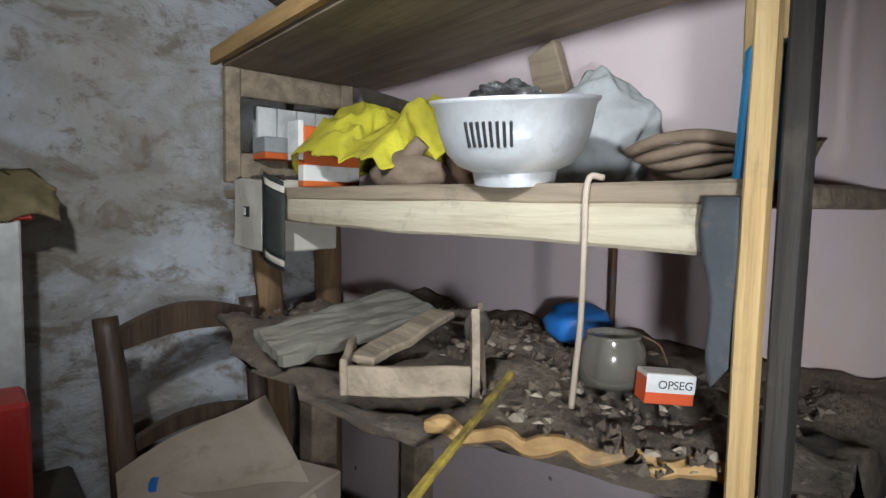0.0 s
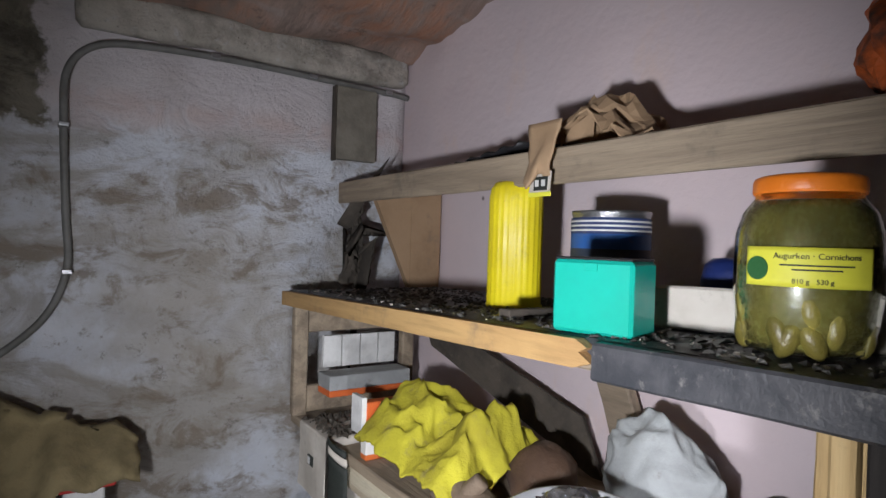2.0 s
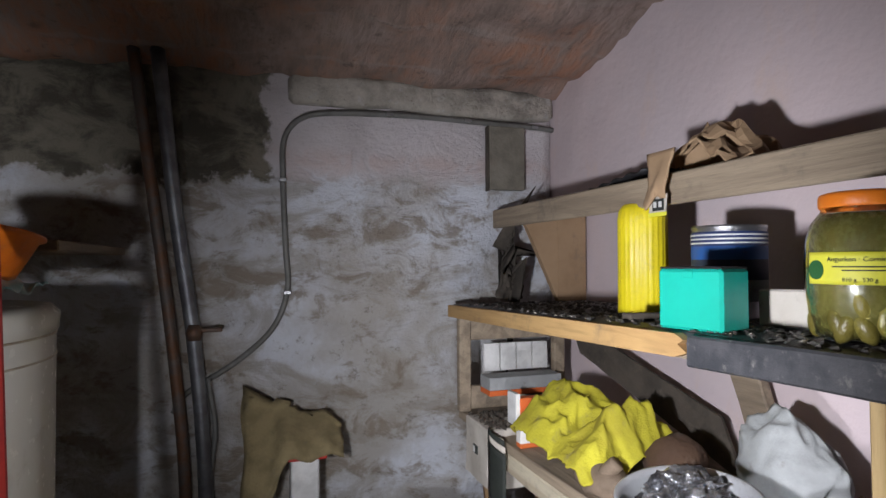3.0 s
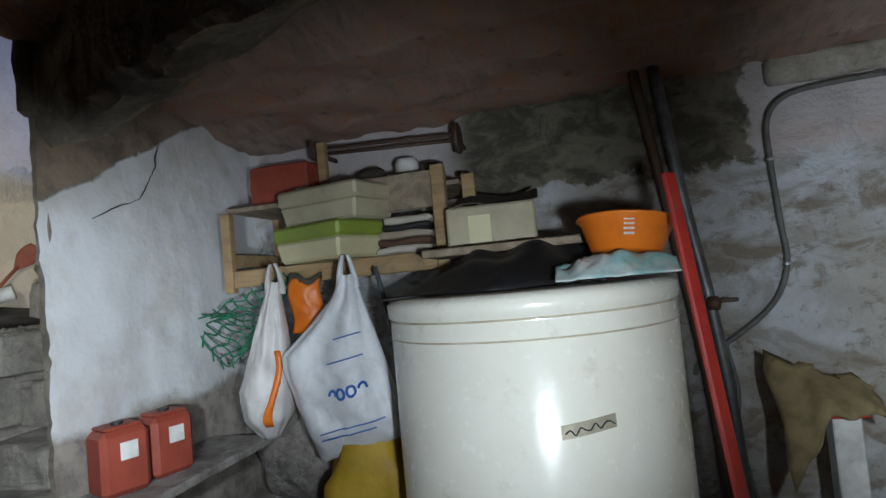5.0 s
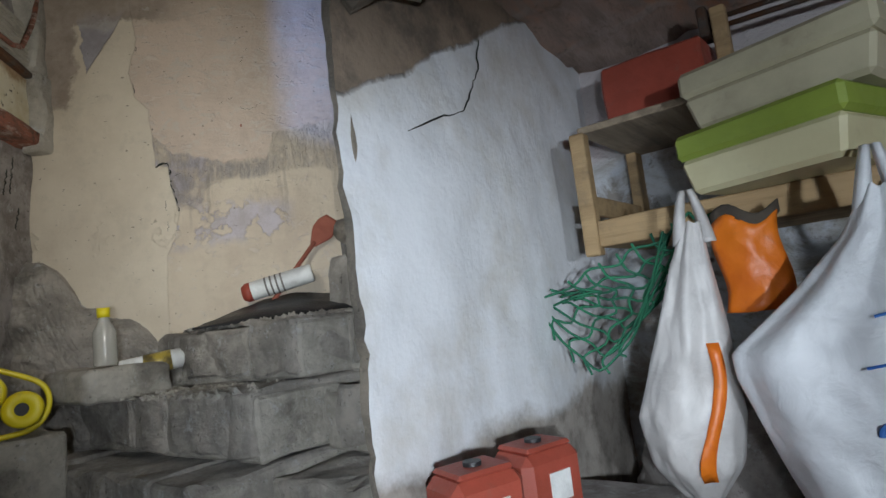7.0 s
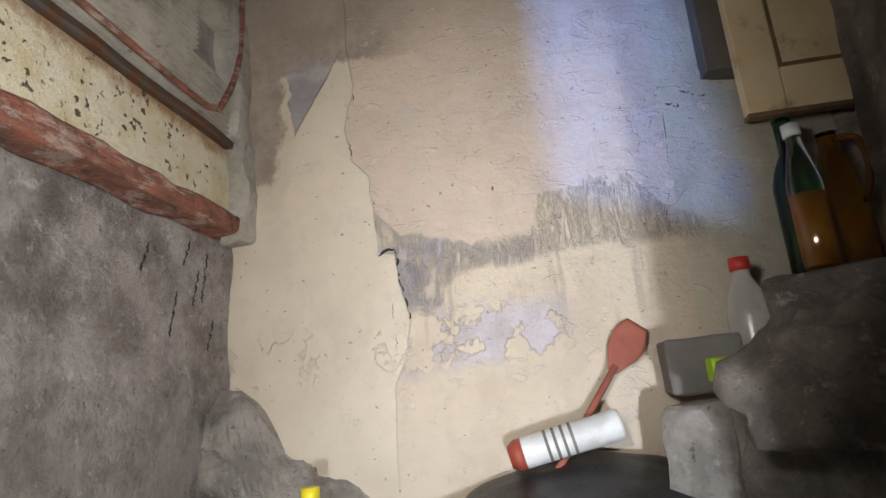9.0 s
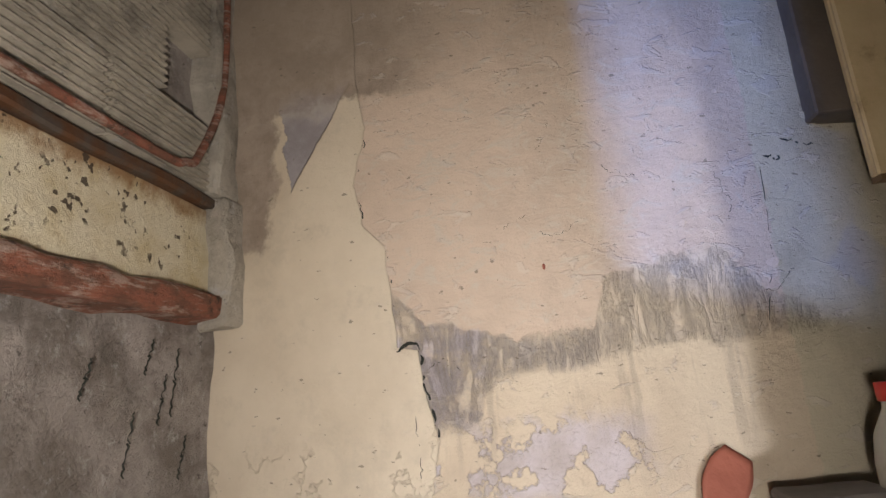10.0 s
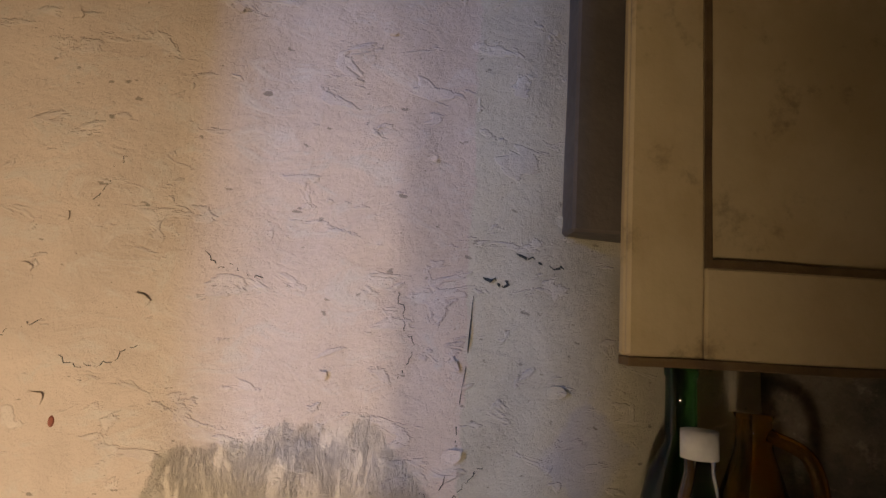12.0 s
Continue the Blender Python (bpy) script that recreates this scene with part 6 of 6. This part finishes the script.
for z, w, at in ((1.395, 0.035, 0.005), (1.335, 0.045, -0.002), (1.165, 0.085, 0.01), (1.145, 0.075, 0.0)):
    part("print_line", tube([on_bag(BAG, at - w + 2 * w * k / 9, z + 0.2 * (2 * w * k / 9 - w)) for k in range(10)], 0.0019, 6, None, 2), MAT["print_blue"], BAG, "thin blue printed line")
for k in range(4):
    ring = [on_bag(BAG, -0.035 + 0.028 * k + 0.010 * math.cos(0.63 * q), 1.245 + 0.006 * k + 0.013 * math.sin(0.63 * q)) for q in range(11 if k in (1, 2) else 6)]
    part("print_mark", tube(ring, 0.0038, 6, None, 2), MAT["print_blue"], BAG, "blurred blue printed shape")
BAG2 = carrier_bag("carrier_bag", -1.245, 1.32, 1.555, 1.11, ((0, -0.015, 0.015), (0.15, -0.045, 0.02), (0.4, -0.085, 0.03), (0.7, -0.135, 0.035), (0.88, -0.12, 0.02), (1.0, -0.075, -0.02)), 0.06, MAT["film_grey"], "limp greyish plastic bag with an orange stripe", 4.0)
part("stripe", sheet(2, 12, lambda u, v: on_bag(BAG2, 0.0 + 0.018 * u + 0.01 * math.sin(5 * v) - 0.02 * v, 1.36 - 0.21 * v), 0.001), MAT["orange"], BAG2, "ragged orange stripe", True)
PACKET = thing("orange_packet", "bright orange open packet hanging between the bags", "packet", pose(-1.168, 1.37, 1.40, 0, 0, 8))
part("body", sheet(12, 14, lambda u, v: Vector((-0.055 + 0.100 * u + 0.006 * math.sin(6 * v), -0.02 * math.sin(math.pi * u) + 0.006 * noise.noise(Vector((u * 6, v * 6, 2))), 0.15 * v + 0.012 * math.sin(7 * u) * v)), 0.004), MAT["orange"], PACKET, smooth=True)
part("mouth", sheet(10, 4, lambda u, v: Vector((-0.057 + 0.104 * u, 0.004 - 0.022 * math.sin(math.pi * u), 0.146 + 0.022 * v + 0.012 * math.sin(7 * u))), 0.004), MAT["dusty"], PACKET, "dark turned-over mouth", True)
CHAIN = thing("hanging_strap", "dark cord with a pale pink tag hanging behind the bag", "strap")
part("cord", tube([(-0.935, 1.33, 1.57), (-0.91, 1.32, 1.47), (-0.885, 1.32, 1.36), (-0.862, 1.32, 1.25), (-0.85, 1.32, 1.14), (-0.872, 1.32, 1.09), (-0.885, 1.32, 1.15)], 0.0075, 8), MAT["strap"], CHAIN, smooth=True)
part("tag", sheet(2, 6, lambda u, v: Vector((-0.888 + 0.022 * u + 0.018 * v, 1.308, 1.335 - 0.10 * v)), 0.002), MAT["tag_pink"], CHAIN, "pale pink printed tag")


def green_net():
    bm = bmesh.new()
    def f(u, v):
        return Vector((-1.27 - 0.33 * u + 0.05 * math.sin(5 * v), 1.42 + 0.09 * math.sin(3.1 * v) * u + 0.02 * noise.noise(Vector((u * 5, v * 5, 0))), 1.585 - 0.12 * u - (0.03 + 0.20 * math.sin(math.pi * min(1, u * 1.1))) * v))
    n = 9
    for k in range(n):
        tube([f(q / 8, (k + 0.4 * q % 1) / n) for q in range(9)], 0.0028, 5, bm, 3)
        tube([f((k + 0.5 * (q % 2)) / n, q / 8) for q in range(9)], 0.0028, 5, bm, 3)
    return solo("string_net", bm, MAT["net"], "green string net bag hanging from the crate", "net", smooth=True)


green_net()


def red_can(x, y, z, turn):
    t = thing("jerry_can", "brick-red plastic canister with a white sticker", "canister", pose(x, y, z, 0, 0, turn) @ Matrix.Scale(0.82, 4), "red canisters")
    part("body", box(-0.07, 0.07, -0.055, 0.055, 0, 0.185, 0.016), MAT["brick_red"], t)
    part("top", box(-0.055, 0.055, -0.045, 0.045, 0.185, 0.196, 0.006), MAT["brick_red"], t)
    part("sticker", box(-0.02, 0.03, -0.0575, -0.0545, 0.10, 0.15, 0.0006), MAT["white"], t, "white torn sticker")
    part("cap", lathe([(0, 0.196), (0.016, 0.196), (0.016, 0.203), (0, 0.203)], 20), MAT["black"], t, "black cap")
    return t


red_can(-1.47, 1.10, 1.086, 72)
red_can(-1.49, 0.965, 1.086, 68)
red_can(-1.44, 1.06, 0.845, 72)
LOW = thing("low_shelf", "grey dusty two-board shelf carrying the red canisters", "shelf")
part("board", box(-1.585, -1.36, 0.88, 1.45, 1.062, 1.085, 0.004, cuts=4, rough=0.004), MAT["grey_plaster"], LOW)
part("board", box(-1.585, -1.36, 0.88, 1.45, 0.815, 0.845, 0.004, cuts=4, rough=0.004), MAT["grey_plaster"], LOW)
part("leg", box(-1.40, -1.375, 0.866, 0.880, 0.0, 1.08, 0.003), MAT["iron_wood"], LOW, "thin dark leg")
solo("grain_sack", blob((-0.965, 1.30, 0.62), (0.155, 0.12, 0.50), 0.03, 9, 4, 2.0, 0.0, True), MAT["cloth_yellow_dark"], "tall mustard-yellow plastic sack", "sack", smooth=True)
solo("plaster_heap", blob((-1.30, 1.62, 1.02), (0.20, 0.16, 0.22), 0.03, 9, 4, 6.0), MAT["grey_plaster"], "grey cement bulge at the foot of the wall", "plaster", smooth=True, kind="structure")


def pipe_pair():
    t = thing("water_pipes", "two old iron water pipes with a tap", "pipe")
    part("pipe", tube([(-0.155, 1.72, 2.13), (-0.10, 1.72, 1.7), (-0.05, 1.72, 1.29), (-0.02, 1.72, 0.9), (0.0, 1.72, 0.0)], 0.016, 12), MAT["iron"], t, smooth=True)
    part("pipe", tube([(-0.095, 1.715, 2.13), (-0.05, 1.715, 1.7), (0.0, 1.715, 1.32), (0.03, 1.715, 0.9), (0.05, 1.715, 0.0)], 0.019, 12), MAT["steel_dark"], t, "greyer thicker pipe", True)
    tap = part("tap", lathe([(0, -0.02), (0.018, -0.02), (0.022, 0), (0.014, 0.02), (0, 0.02)], 16), MAT["iron"], t, "small iron tap", True, pose(0.0, 1.69, 1.37))
    part("handle", box(-0.005, 0.07, -0.006, 0.006, 0.0, 0.012, 0.003), MAT["iron"], tap, "iron lever")
    part("cable", tube([(0.03, 1.74, 1.24), (0.05, 1.74, 1.1), (0.04, 1.74, 0.95), (0.08, 1.74, 0.7)], 0.007, 8), MAT["pipe"], t, "grey hanging cable", True)
    return t


pipe_pair()
solo("red_bar", box(-0.013, 0.013, -0.006, 0.006, 0, 1.70, 0.003), MAT["red"], "red painted iron bar leaning against the tub", "bar", look((-0.055, 0.70, 0.0), (-0.192, 0.93, 1.66)) @ Matrix.Rotation(math.pi, 4, "X"))


# ---- things in the stair bay ----
def cabinet():
    t = thing("wall_cabinet", "beige painted wall cupboard with a framed door", "cabinet", d_pose(1.033, 0.03, 2.141))
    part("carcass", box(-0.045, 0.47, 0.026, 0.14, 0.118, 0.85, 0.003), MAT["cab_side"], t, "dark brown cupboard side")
    door = part("door", box(0, 0.47, 0.004, 0.018, 0, 0.85, 0.003, cuts=6, rough=0.0015), MAT["beige"], t)
    part("stile", box(0, 0.075, -0.006, 0.004, 0, 0.85, 0.003, cuts=6, rough=0.0015), MAT["beige"], door)
    part("rail", box(0.075, 0.47, -0.006, 0.004, 0, 0.086, 0.002, cuts=4, rough=0.001), MAT["beige"], door)
    part("rail", box(0.075, 0.47, -0.006, 0.004, 0.78, 0.85, 0.002), MAT["beige"], door)
    part("moulding", box(0.075, 0.083, -0.004, 0.005, 0.086, 0.78, 0.001, cuts=6, rough=0.001), MAT["brown_line"], door, "grimy groove")
    part("moulding", box(0.075, 0.47, -0.004, 0.005, 0.086, 0.095, 0.001, cuts=6, rough=0.0015), MAT["brown_line"], door, "grimy groove")
    part("edge", box(0.0, 0.47, -0.007, 0.018, -0.009, 0.0, 0.001, cuts=8, rough=0.0025), MAT["brown_line"], t, "worn brown lower edge")
    return t


cabinet()


def bottle(x, y, z, prof, glass, label, fill=None, cap=None, fill_top=0.5):
    t = thing("bottle", label, "bottle", pose(x, y, z))
    part("glass", lathe(prof, 32), glass, t, smooth=True)
    if fill:
        high = prof[-1][1] * fill_top
        ins = [(max(0, r - 0.003), max(0.004, h)) for r, h in prof if h <= high]
        part("liquid", lathe(ins + [(ins[-1][0], high), (0, high)], 28), fill, t, "amber liquid", True)
    if cap:
        r, h = prof[-2][0] if prof[-1][0] == 0 else prof[-1][0], prof[-1][1]
        part("cap", lathe([(0, h - 0.012), (r + 0.003, h - 0.012), (r + 0.003, h + 0.010), (0, h + 0.010)], 24), cap, t, "screw cap", True)
    return t


solo("upper_ledge", box(-2.10, -1.76, 1.60, 1.93, 1.64, 1.825, 0.012, cuts=6, rough=0.014), MAT["stone"], "rough stone block carrying the bottles", "ledge", smooth=True)
bottle(-2.048, 1.722, 1.826, [(0, 0), (0.036, 0), (0.0385, 0.005), (0.0385, 0.17), (0.030, 0.205), (0.015, 0.235), (0.0145, 0.295), (0.016, 0.298), (0.016, 0.305), (0, 0.305)], MAT["green_glass"], "dark green wine bottle standing on the ledge")
bottle(-2.003, 1.645, 1.826, [(0, 0), (0.026, 0), (0.028, 0.005), (0.028, 0.15), (0.020, 0.19), (0.012, 0.225), (0.012, 0.250)], MAT["glass"], "clear bottle half full of amber liquid with a white cap", MAT["amber"], MAT["white"], 0.52)
# Jug shape added for the dark neck-and-handle shadow behind the bottles.
SHADOW_JUG = thing("jug_for_shadow", "amber glass jug shape added in place of a handled shadow on the wall", "jug", pose(-1.998, 1.775, 1.826) @ Matrix.Scale(1.15, 4))
part("body", lathe([(0, 0), (0.034, 0), (0.036, 0.005), (0.036, 0.11), (0.028, 0.16), (0.015, 0.20), (0.014, 0.225), (0.016, 0.23), (0, 0.23)], 28), MAT["amber_glass"], SHADOW_JUG, smooth=True)
part("handle", tube([(0.014, -0.006, 0.215), (0.045, -0.012, 0.20), (0.052, -0.014, 0.15), (0.036, -0.01, 0.10)], 0.006, 8), MAT["amber_glass"], SHADOW_JUG, smooth=True)
bottle(-2.075, 1.515, 1.64, [(0, 0), (0.031, 0), (0.034, 0.006), (0.034, 0.12), (0.028, 0.155), (0.013, 0.185), (0.013, 0.205)], MAT["pet"], "clear plastic bottle with a red cap", None, MAT["red"])
# The box's grey is darkened in place of the shadow over this ledge.
solo("grey_box", box(-0.058, 0.058, -0.05, 0.03, 0, 0.088, 0.004, cuts=3, rough=0.004), MAT["card_grey"], "crushed grey cardboard box on the ledge, shade put into its grey", "box", d_pose(0.845, 0.10, 1.645))
PACK = thing("packet", "lime green and orange printed packet", "packet", d_pose(0.90, 0.165, 1.662, 0.1))
part("body", box(-0.06, 0.045, -0.015, 0.015, 0, 0.036, 0.003), MAT["neon"], PACK)
part("end", box(0.012, 0.048, -0.017, 0.017, -0.001, 0.037, 0.003), MAT["orange"], PACK, "orange printed end")
part("mark", box(-0.045, 0.0, -0.0165, -0.0152, 0.008, 0.026, 0.0004), MAT["lime"], PACK, "dark green printed bar")


def spatula():
    t = thing("spatula", "rust-red wooden spatula leaning on the wall", "spatula", d_pose(0.585, 0.06, 1.535) @ Matrix.Rotation(radians(38), 4, "Y"))
    part("handle", tube([(0, -0.06, 0), (0, -0.01, 0.21)], 0.006, 8), MAT["spat"], t, smooth=True)
    bm = sheet(8, 10, lambda u, v: Vector(((u - 0.5) * 0.062 * (0.25 + 0.75 * min(1, v * 2.2)) * (1 - 0.35 * max(0, v - 0.75) / 0.25), -0.01 + 0.04 * v, 0.20 + 0.10 * v)), 0.005)
    part("blade", bm, MAT["spat"], t, smooth=True)
    return t


spatula()


def cartridge():
    t = thing("sealant_tube", "white sealant cartridge lying on the ledge", "cartridge", d_pose(0.53, 0.125, 1.573, 0.0) @ Matrix.Rotation(radians(78), 4, "Y"))
    part("body", lathe([(0, 0), (0.024, 0), (0.025, 0.004), (0.025, 0.17), (0.023, 0.176), (0, 0.176)], 28), MAT["white"], t, smooth=True)
    part("end", lathe([(0, -0.012), (0.018, -0.012), (0.0255, 0.0), (0.0255, 0.012), (0, 0.012)], 28), MAT["brick_red"], t, "red end cap", True)
    for k in range(4):
        part("print", lathe([(0.0255, 0.05 + 0.014 * k), (0.0258, 0.05 + 0.014 * k), (0.0258, 0.055 + 0.014 * k), (0.0255, 0.055 + 0.014 * k)], 28), MAT["card_grey"], t, "grey printed line")
    return t


cartridge()
solo("black_felt", drape(24, 12, lambda u, v: on_d(0.42 + 0.46 * u, 0.07 + 0.24 * v - 0.08 * abs(u - 0.5) * v, 1.494 + 0.068 * math.sin(math.pi * u) ** 0.7 * (1 - v) ** 0.6 + 0.005 * noise.noise(Vector((u * 7, v * 7, 0)))), 0.004), MAT["black"], "black roofing felt humped under the cartridge", "felt", smooth=True)


def wheel(m):
    t = thing("roller_wheel", "yellow plastic roller wheel with a dark hub", "wheel", m, "roller wheels")
    part("tyre", lathe([(0.014, -0.012), (0.034, -0.012), (0.038, -0.007), (0.038, 0.007), (0.034, 0.012), (0.014, 0.012), (0.012, 0.0), (0.014, -0.012)], 32), MAT["yellow"], t, smooth=True)
    part("hub", lathe([(0, -0.009), (0.014, -0.009), (0.014, 0.009), (0, 0.009)], 20), MAT["black"], t, "dark hub")
    return t


FACE_CAM = Matrix.Rotation(radians(60), 4, "Z") @ Matrix.Rotation(radians(82), 4, "X")
for x, y, z in ((-2.51, 0.637, 1.443), (-2.497, 0.69, 1.405), (-2.478, 0.75, 1.363), (-2.50, 0.618, 1.362), (-2.50, 0.667, 1.325)):
    wheel(Matrix.Translation((x, y, z)) @ FACE_CAM)
solo("wheel_frame", tube([(-2.53, 0.64, 1.49), (-2.51, 0.72, 1.45), (-2.49, 0.79, 1.41), (-2.485, 0.80, 1.36), (-2.49, 0.77, 1.32), (-2.50, 0.70, 1.31)], 0.006, 8), MAT["yellow"], "bent yellow frame of the roller wheels", "frame", smooth=True)
solo("tool_box", box(-2.68, -2.50, 0.52, 0.84, 0.0, 1.30, 0.008, cuts=4, rough=0.01), MAT["mortar"], "rubble block carrying the wheels", "ledge")
solo("rubber_ring", lathe([(0.018, -0.006), (0.03, -0.008), (0.034, 0), (0.03, 0.008), (0.018, 0.006), (0.018, -0.006)], 28), MAT["black"], "black rubber ring behind the wheels", "ring", Matrix.Translation((-2.54, 0.66, 1.50)) @ FACE_CAM, True)
solo("white_ring", lathe([(0.020, -0.008), (0.030, -0.008), (0.030, 0.008), (0.020, 0.008), (0.020, -0.008)], 28), MAT["white"], "small white plastic pipe ring", "ring", Matrix.Translation((-2.46, 0.862, 1.392)) @ FACE_CAM, True)


def caulk_gun():
    t = thing("sealant_gun", "white sealant gun with a yellow and orange label", "gun", Matrix.Translation((-2.435, 0.93, 1.415)) @ Matrix.Rotation(radians(62), 4, "Z") @ Matrix.Rotation(radians(84), 4, "Y"))
    part("barrel", lathe([(0, 0), (0.022, 0), (0.023, 0.004), (0.023, 0.13), (0.010, 0.138), (0.006, 0.16), (0, 0.16)], 24), MAT["white"], t, smooth=True)
    part("label", lathe([(0.0232, 0.05), (0.0238, 0.05), (0.0238, 0.11), (0.0232, 0.11)], 24), MAT["brass"], t, "yellow and orange label", True)
    part("handle", tube([(0.02, 0, 0.0), (0.06, 0, 0.005), (0.075, 0, 0.04)], 0.009, 8), MAT["white"], t, smooth=True)
    part("rod", tube([(0, 0, -0.06), (0, 0, 0.0)], 0.004, 8), MAT["iron"], t)
    return t


caulk_gun()
bottle(-2.47, 0.915, 1.43, [(0, 0), (0.024, 0), (0.026, 0.005), (0.025, 0.08), (0.012, 0.105), (0.011, 0.125)], MAT["pet"], "small clear spray bottle with a yellow cap", None, MAT["yellow"])
solo("ledge_block", box(-2.62, -2.36, 0.83, 1.02, 1.352, 1.428, 0.01, cuts=5, rough=0.012), MAT["mortar"], "crumbling mortar block on the ledge", "block", smooth=True)
solo("rubble_mound", blob((-1.86, 1.33, 1.66), (0.14, 0.14, 0.10), 0.04, 14, 4, 9.0, 1.60), MAT["stone"], "heap of rubble at the end of the ledge", "rubble", smooth=True)
flakes("ledge_dust", -2.45, -1.97, 1.08, 1.25, 1.488, 220, 0.012, MAT["mortar"], "crumbs of mortar on the ledge", 21, 0.7)
flakes("ledge_crumbs", -2.7, -1.97, 0.88, 1.06, 1.356, 260, 0.011, MAT["mortar"], "crumbs of mortar on the lower ledge", 22, 0.7)


# ---- cracks ----
def crack(points, r, parent, label):
    """A dark open crack following a jagged line on a wall."""
    rng = random.Random(len(points) * 7)
    pts = []
    for a, b in zip(points, points[1:]):
        for k in range(5):
            q = k / 5
            pts.append(Vector(a).lerp(Vector(b), q) + Vector((rng.uniform(-1, 1), rng.uniform(-1, 1), rng.uniform(-1, 1))) * 0.0025)
    pts.append(Vector(points[-1]))
    return part("crack", tube(pts, lambda q: r * (0.4 + 0.8 * abs(math.sin(9 * q))), 5, None, 1), MAT["ink"], parent, label)


WALL_D_OB = bpy.data.objects["wall_bay"]


def d_face(u, z):
    """A place on the uneven face of the yellow wall."""
    at = on_d(u, 0.0, z)
    return on_d(u, 0.010 * (noise.fractal(at * 4.0, 0.8, 2.1, 4) * 0.8 - 0.4) + d_shape(1.35 - u, z), z)



crack([d_face(coat_edge(z) + 0.003, z) for z in (2.335, 2.29, 2.235, 2.20, 2.165, 2.13, 2.10, 2.05, 2.01)], 0.0013, WALL_D_OB, "fine crack along the edge of the cream coat")
crack([d_face(u, z) for u, z in ((0.299, 1.957), (0.312, 1.966), (0.334, 1.964), (0.336, 1.935), (0.339, 1.90), (0.348, 1.86), (0.354, 1.825))], 0.0026, WALL_D_OB, "open crack along lifted plaster")
crack([d_face(u, z) for u, z in ((0.905, 2.208), (0.915, 2.206), (0.925, 2.200), (0.930, 2.206))], 0.0016, WALL_D_OB, "short open crack under a lifted flake")
crack([d_face(u, z) for u, z in ((0.938, 2.236), (0.955, 2.231), (0.975, 2.226), (0.992, 2.224))], 0.0013, WALL_D_OB, "short open crack in the plaster")
crack([d_face(u, z) for u, z in ((0.894, 2.19), (0.890, 2.13), (0.886, 2.06), (0.872, 2.01), (0.858, 1.95))], 0.0007, WALL_D_OB, "fine seam between two coats")
crack([d_face(u, z) for u, z in ((0.325, 1.86), (0.322, 1.83), (0.327, 1.80), (0.324, 1.77))], 0.0006, WALL_D_OB, "fine crack in the plaster")
part("nail_stain", blob(d_face(0.538, 2.061), (0.0025, 0.0025, 0.005), 0.0008, 20, 2), MAT["spat"], WALL_D_OB, "small rust-red nail stain", True)


def plaster_scales():
    """Small lifted scales of distemper, curling off the yellow wall."""
    rng = random.Random(31)
    bm = bmesh.new()
    for _ in range(45):
        u, z, size = rng.uniform(0.24, 1.0), rng.uniform(1.62, 2.5), rng.choice((0.004, 0.005, 0.007, 0.010))
        c = d_face(u, z)
        out, turn = D_FACE * size, rng.uniform(-0.5, 0.5)
        ring = []
        for k in range(7):
            a = 6.283 * k / 7 + rng.uniform(-0.3, 0.3)
            r = size * rng.uniform(0.6, 1.1)
            lift = 0.0008 + 0.30 * size * max(0, math.sin(a + turn)) * rng.uniform(0.5, 1)
            ring.append(c + D_WAY * (r * math.cos(a) * 1.3) + Vector((0, 0, r * math.sin(a))) + D_FACE * lift)
        low = [bm.verts.new(p) for p in ring]
        top = [bm.verts.new(p + D_FACE * 0.0012) for p in ring]
        bm.faces.new(top)
        bm.faces.new(low[::-1])
        for k in range(7):
            bm.faces.new((low[k], low[(k + 1) % 7], top[(k + 1) % 7], top[k]))
    ob = part("plaster_scales", bm, MAT["wall_d"], WALL_D_OB, "small lifted scales of old distemper")
    return tagged(ob, kind="stuff")


plaster_scales()


def hair_cracks():
    rng = random.Random(77)
    for _ in range(9):
        u, z, way = rng.uniform(0.2, 1.0), rng.uniform(1.65, 2.5), rng.uniform(0, 6.28)
        pts = []
        for _ in range(rng.randint(3, 6)):
            pts.append(d_face(u, z))
            way += rng.uniform(-0.7, 0.7)
            u, z = u + 0.014 * math.cos(way), z + 0.018 * math.sin(way)
        crack(pts, rng.uniform(0.0003, 0.0005), WALL_D_OB, "hair crack in the plaster")


hair_cracks()
SIDE_OB = bpy.data.objects["wall_bay_side"]
for v, z, long in ((0.10, 1.99, 0.10), (0.13, 1.95, 0.07), (0.16, 2.0, 0.05), (0.20, 1.90, 0.08), (0.08, 1.86, 0.06), (0.28, 1.97, 0.05)):
    crack([on_d(-0.028, v + 0.02 * k / 4 + 0.006 * math.sin(3 * k), z - long * k / 4) for k in range(5)], 0.0013, SIDE_OB, "dark cobwebbed crack")
WALL_C_OB = bpy.data.objects["wall_west"]
crack([(WALL_C + 0.003, y, z) for y, z in ((1.03, 1.76), (1.12, 1.80), (1.20, 1.83), (1.24, 1.88), (1.27, 1.93), (1.29, 2.0))], 0.0016, WALL_C_OB, "open crack in the white plaster")
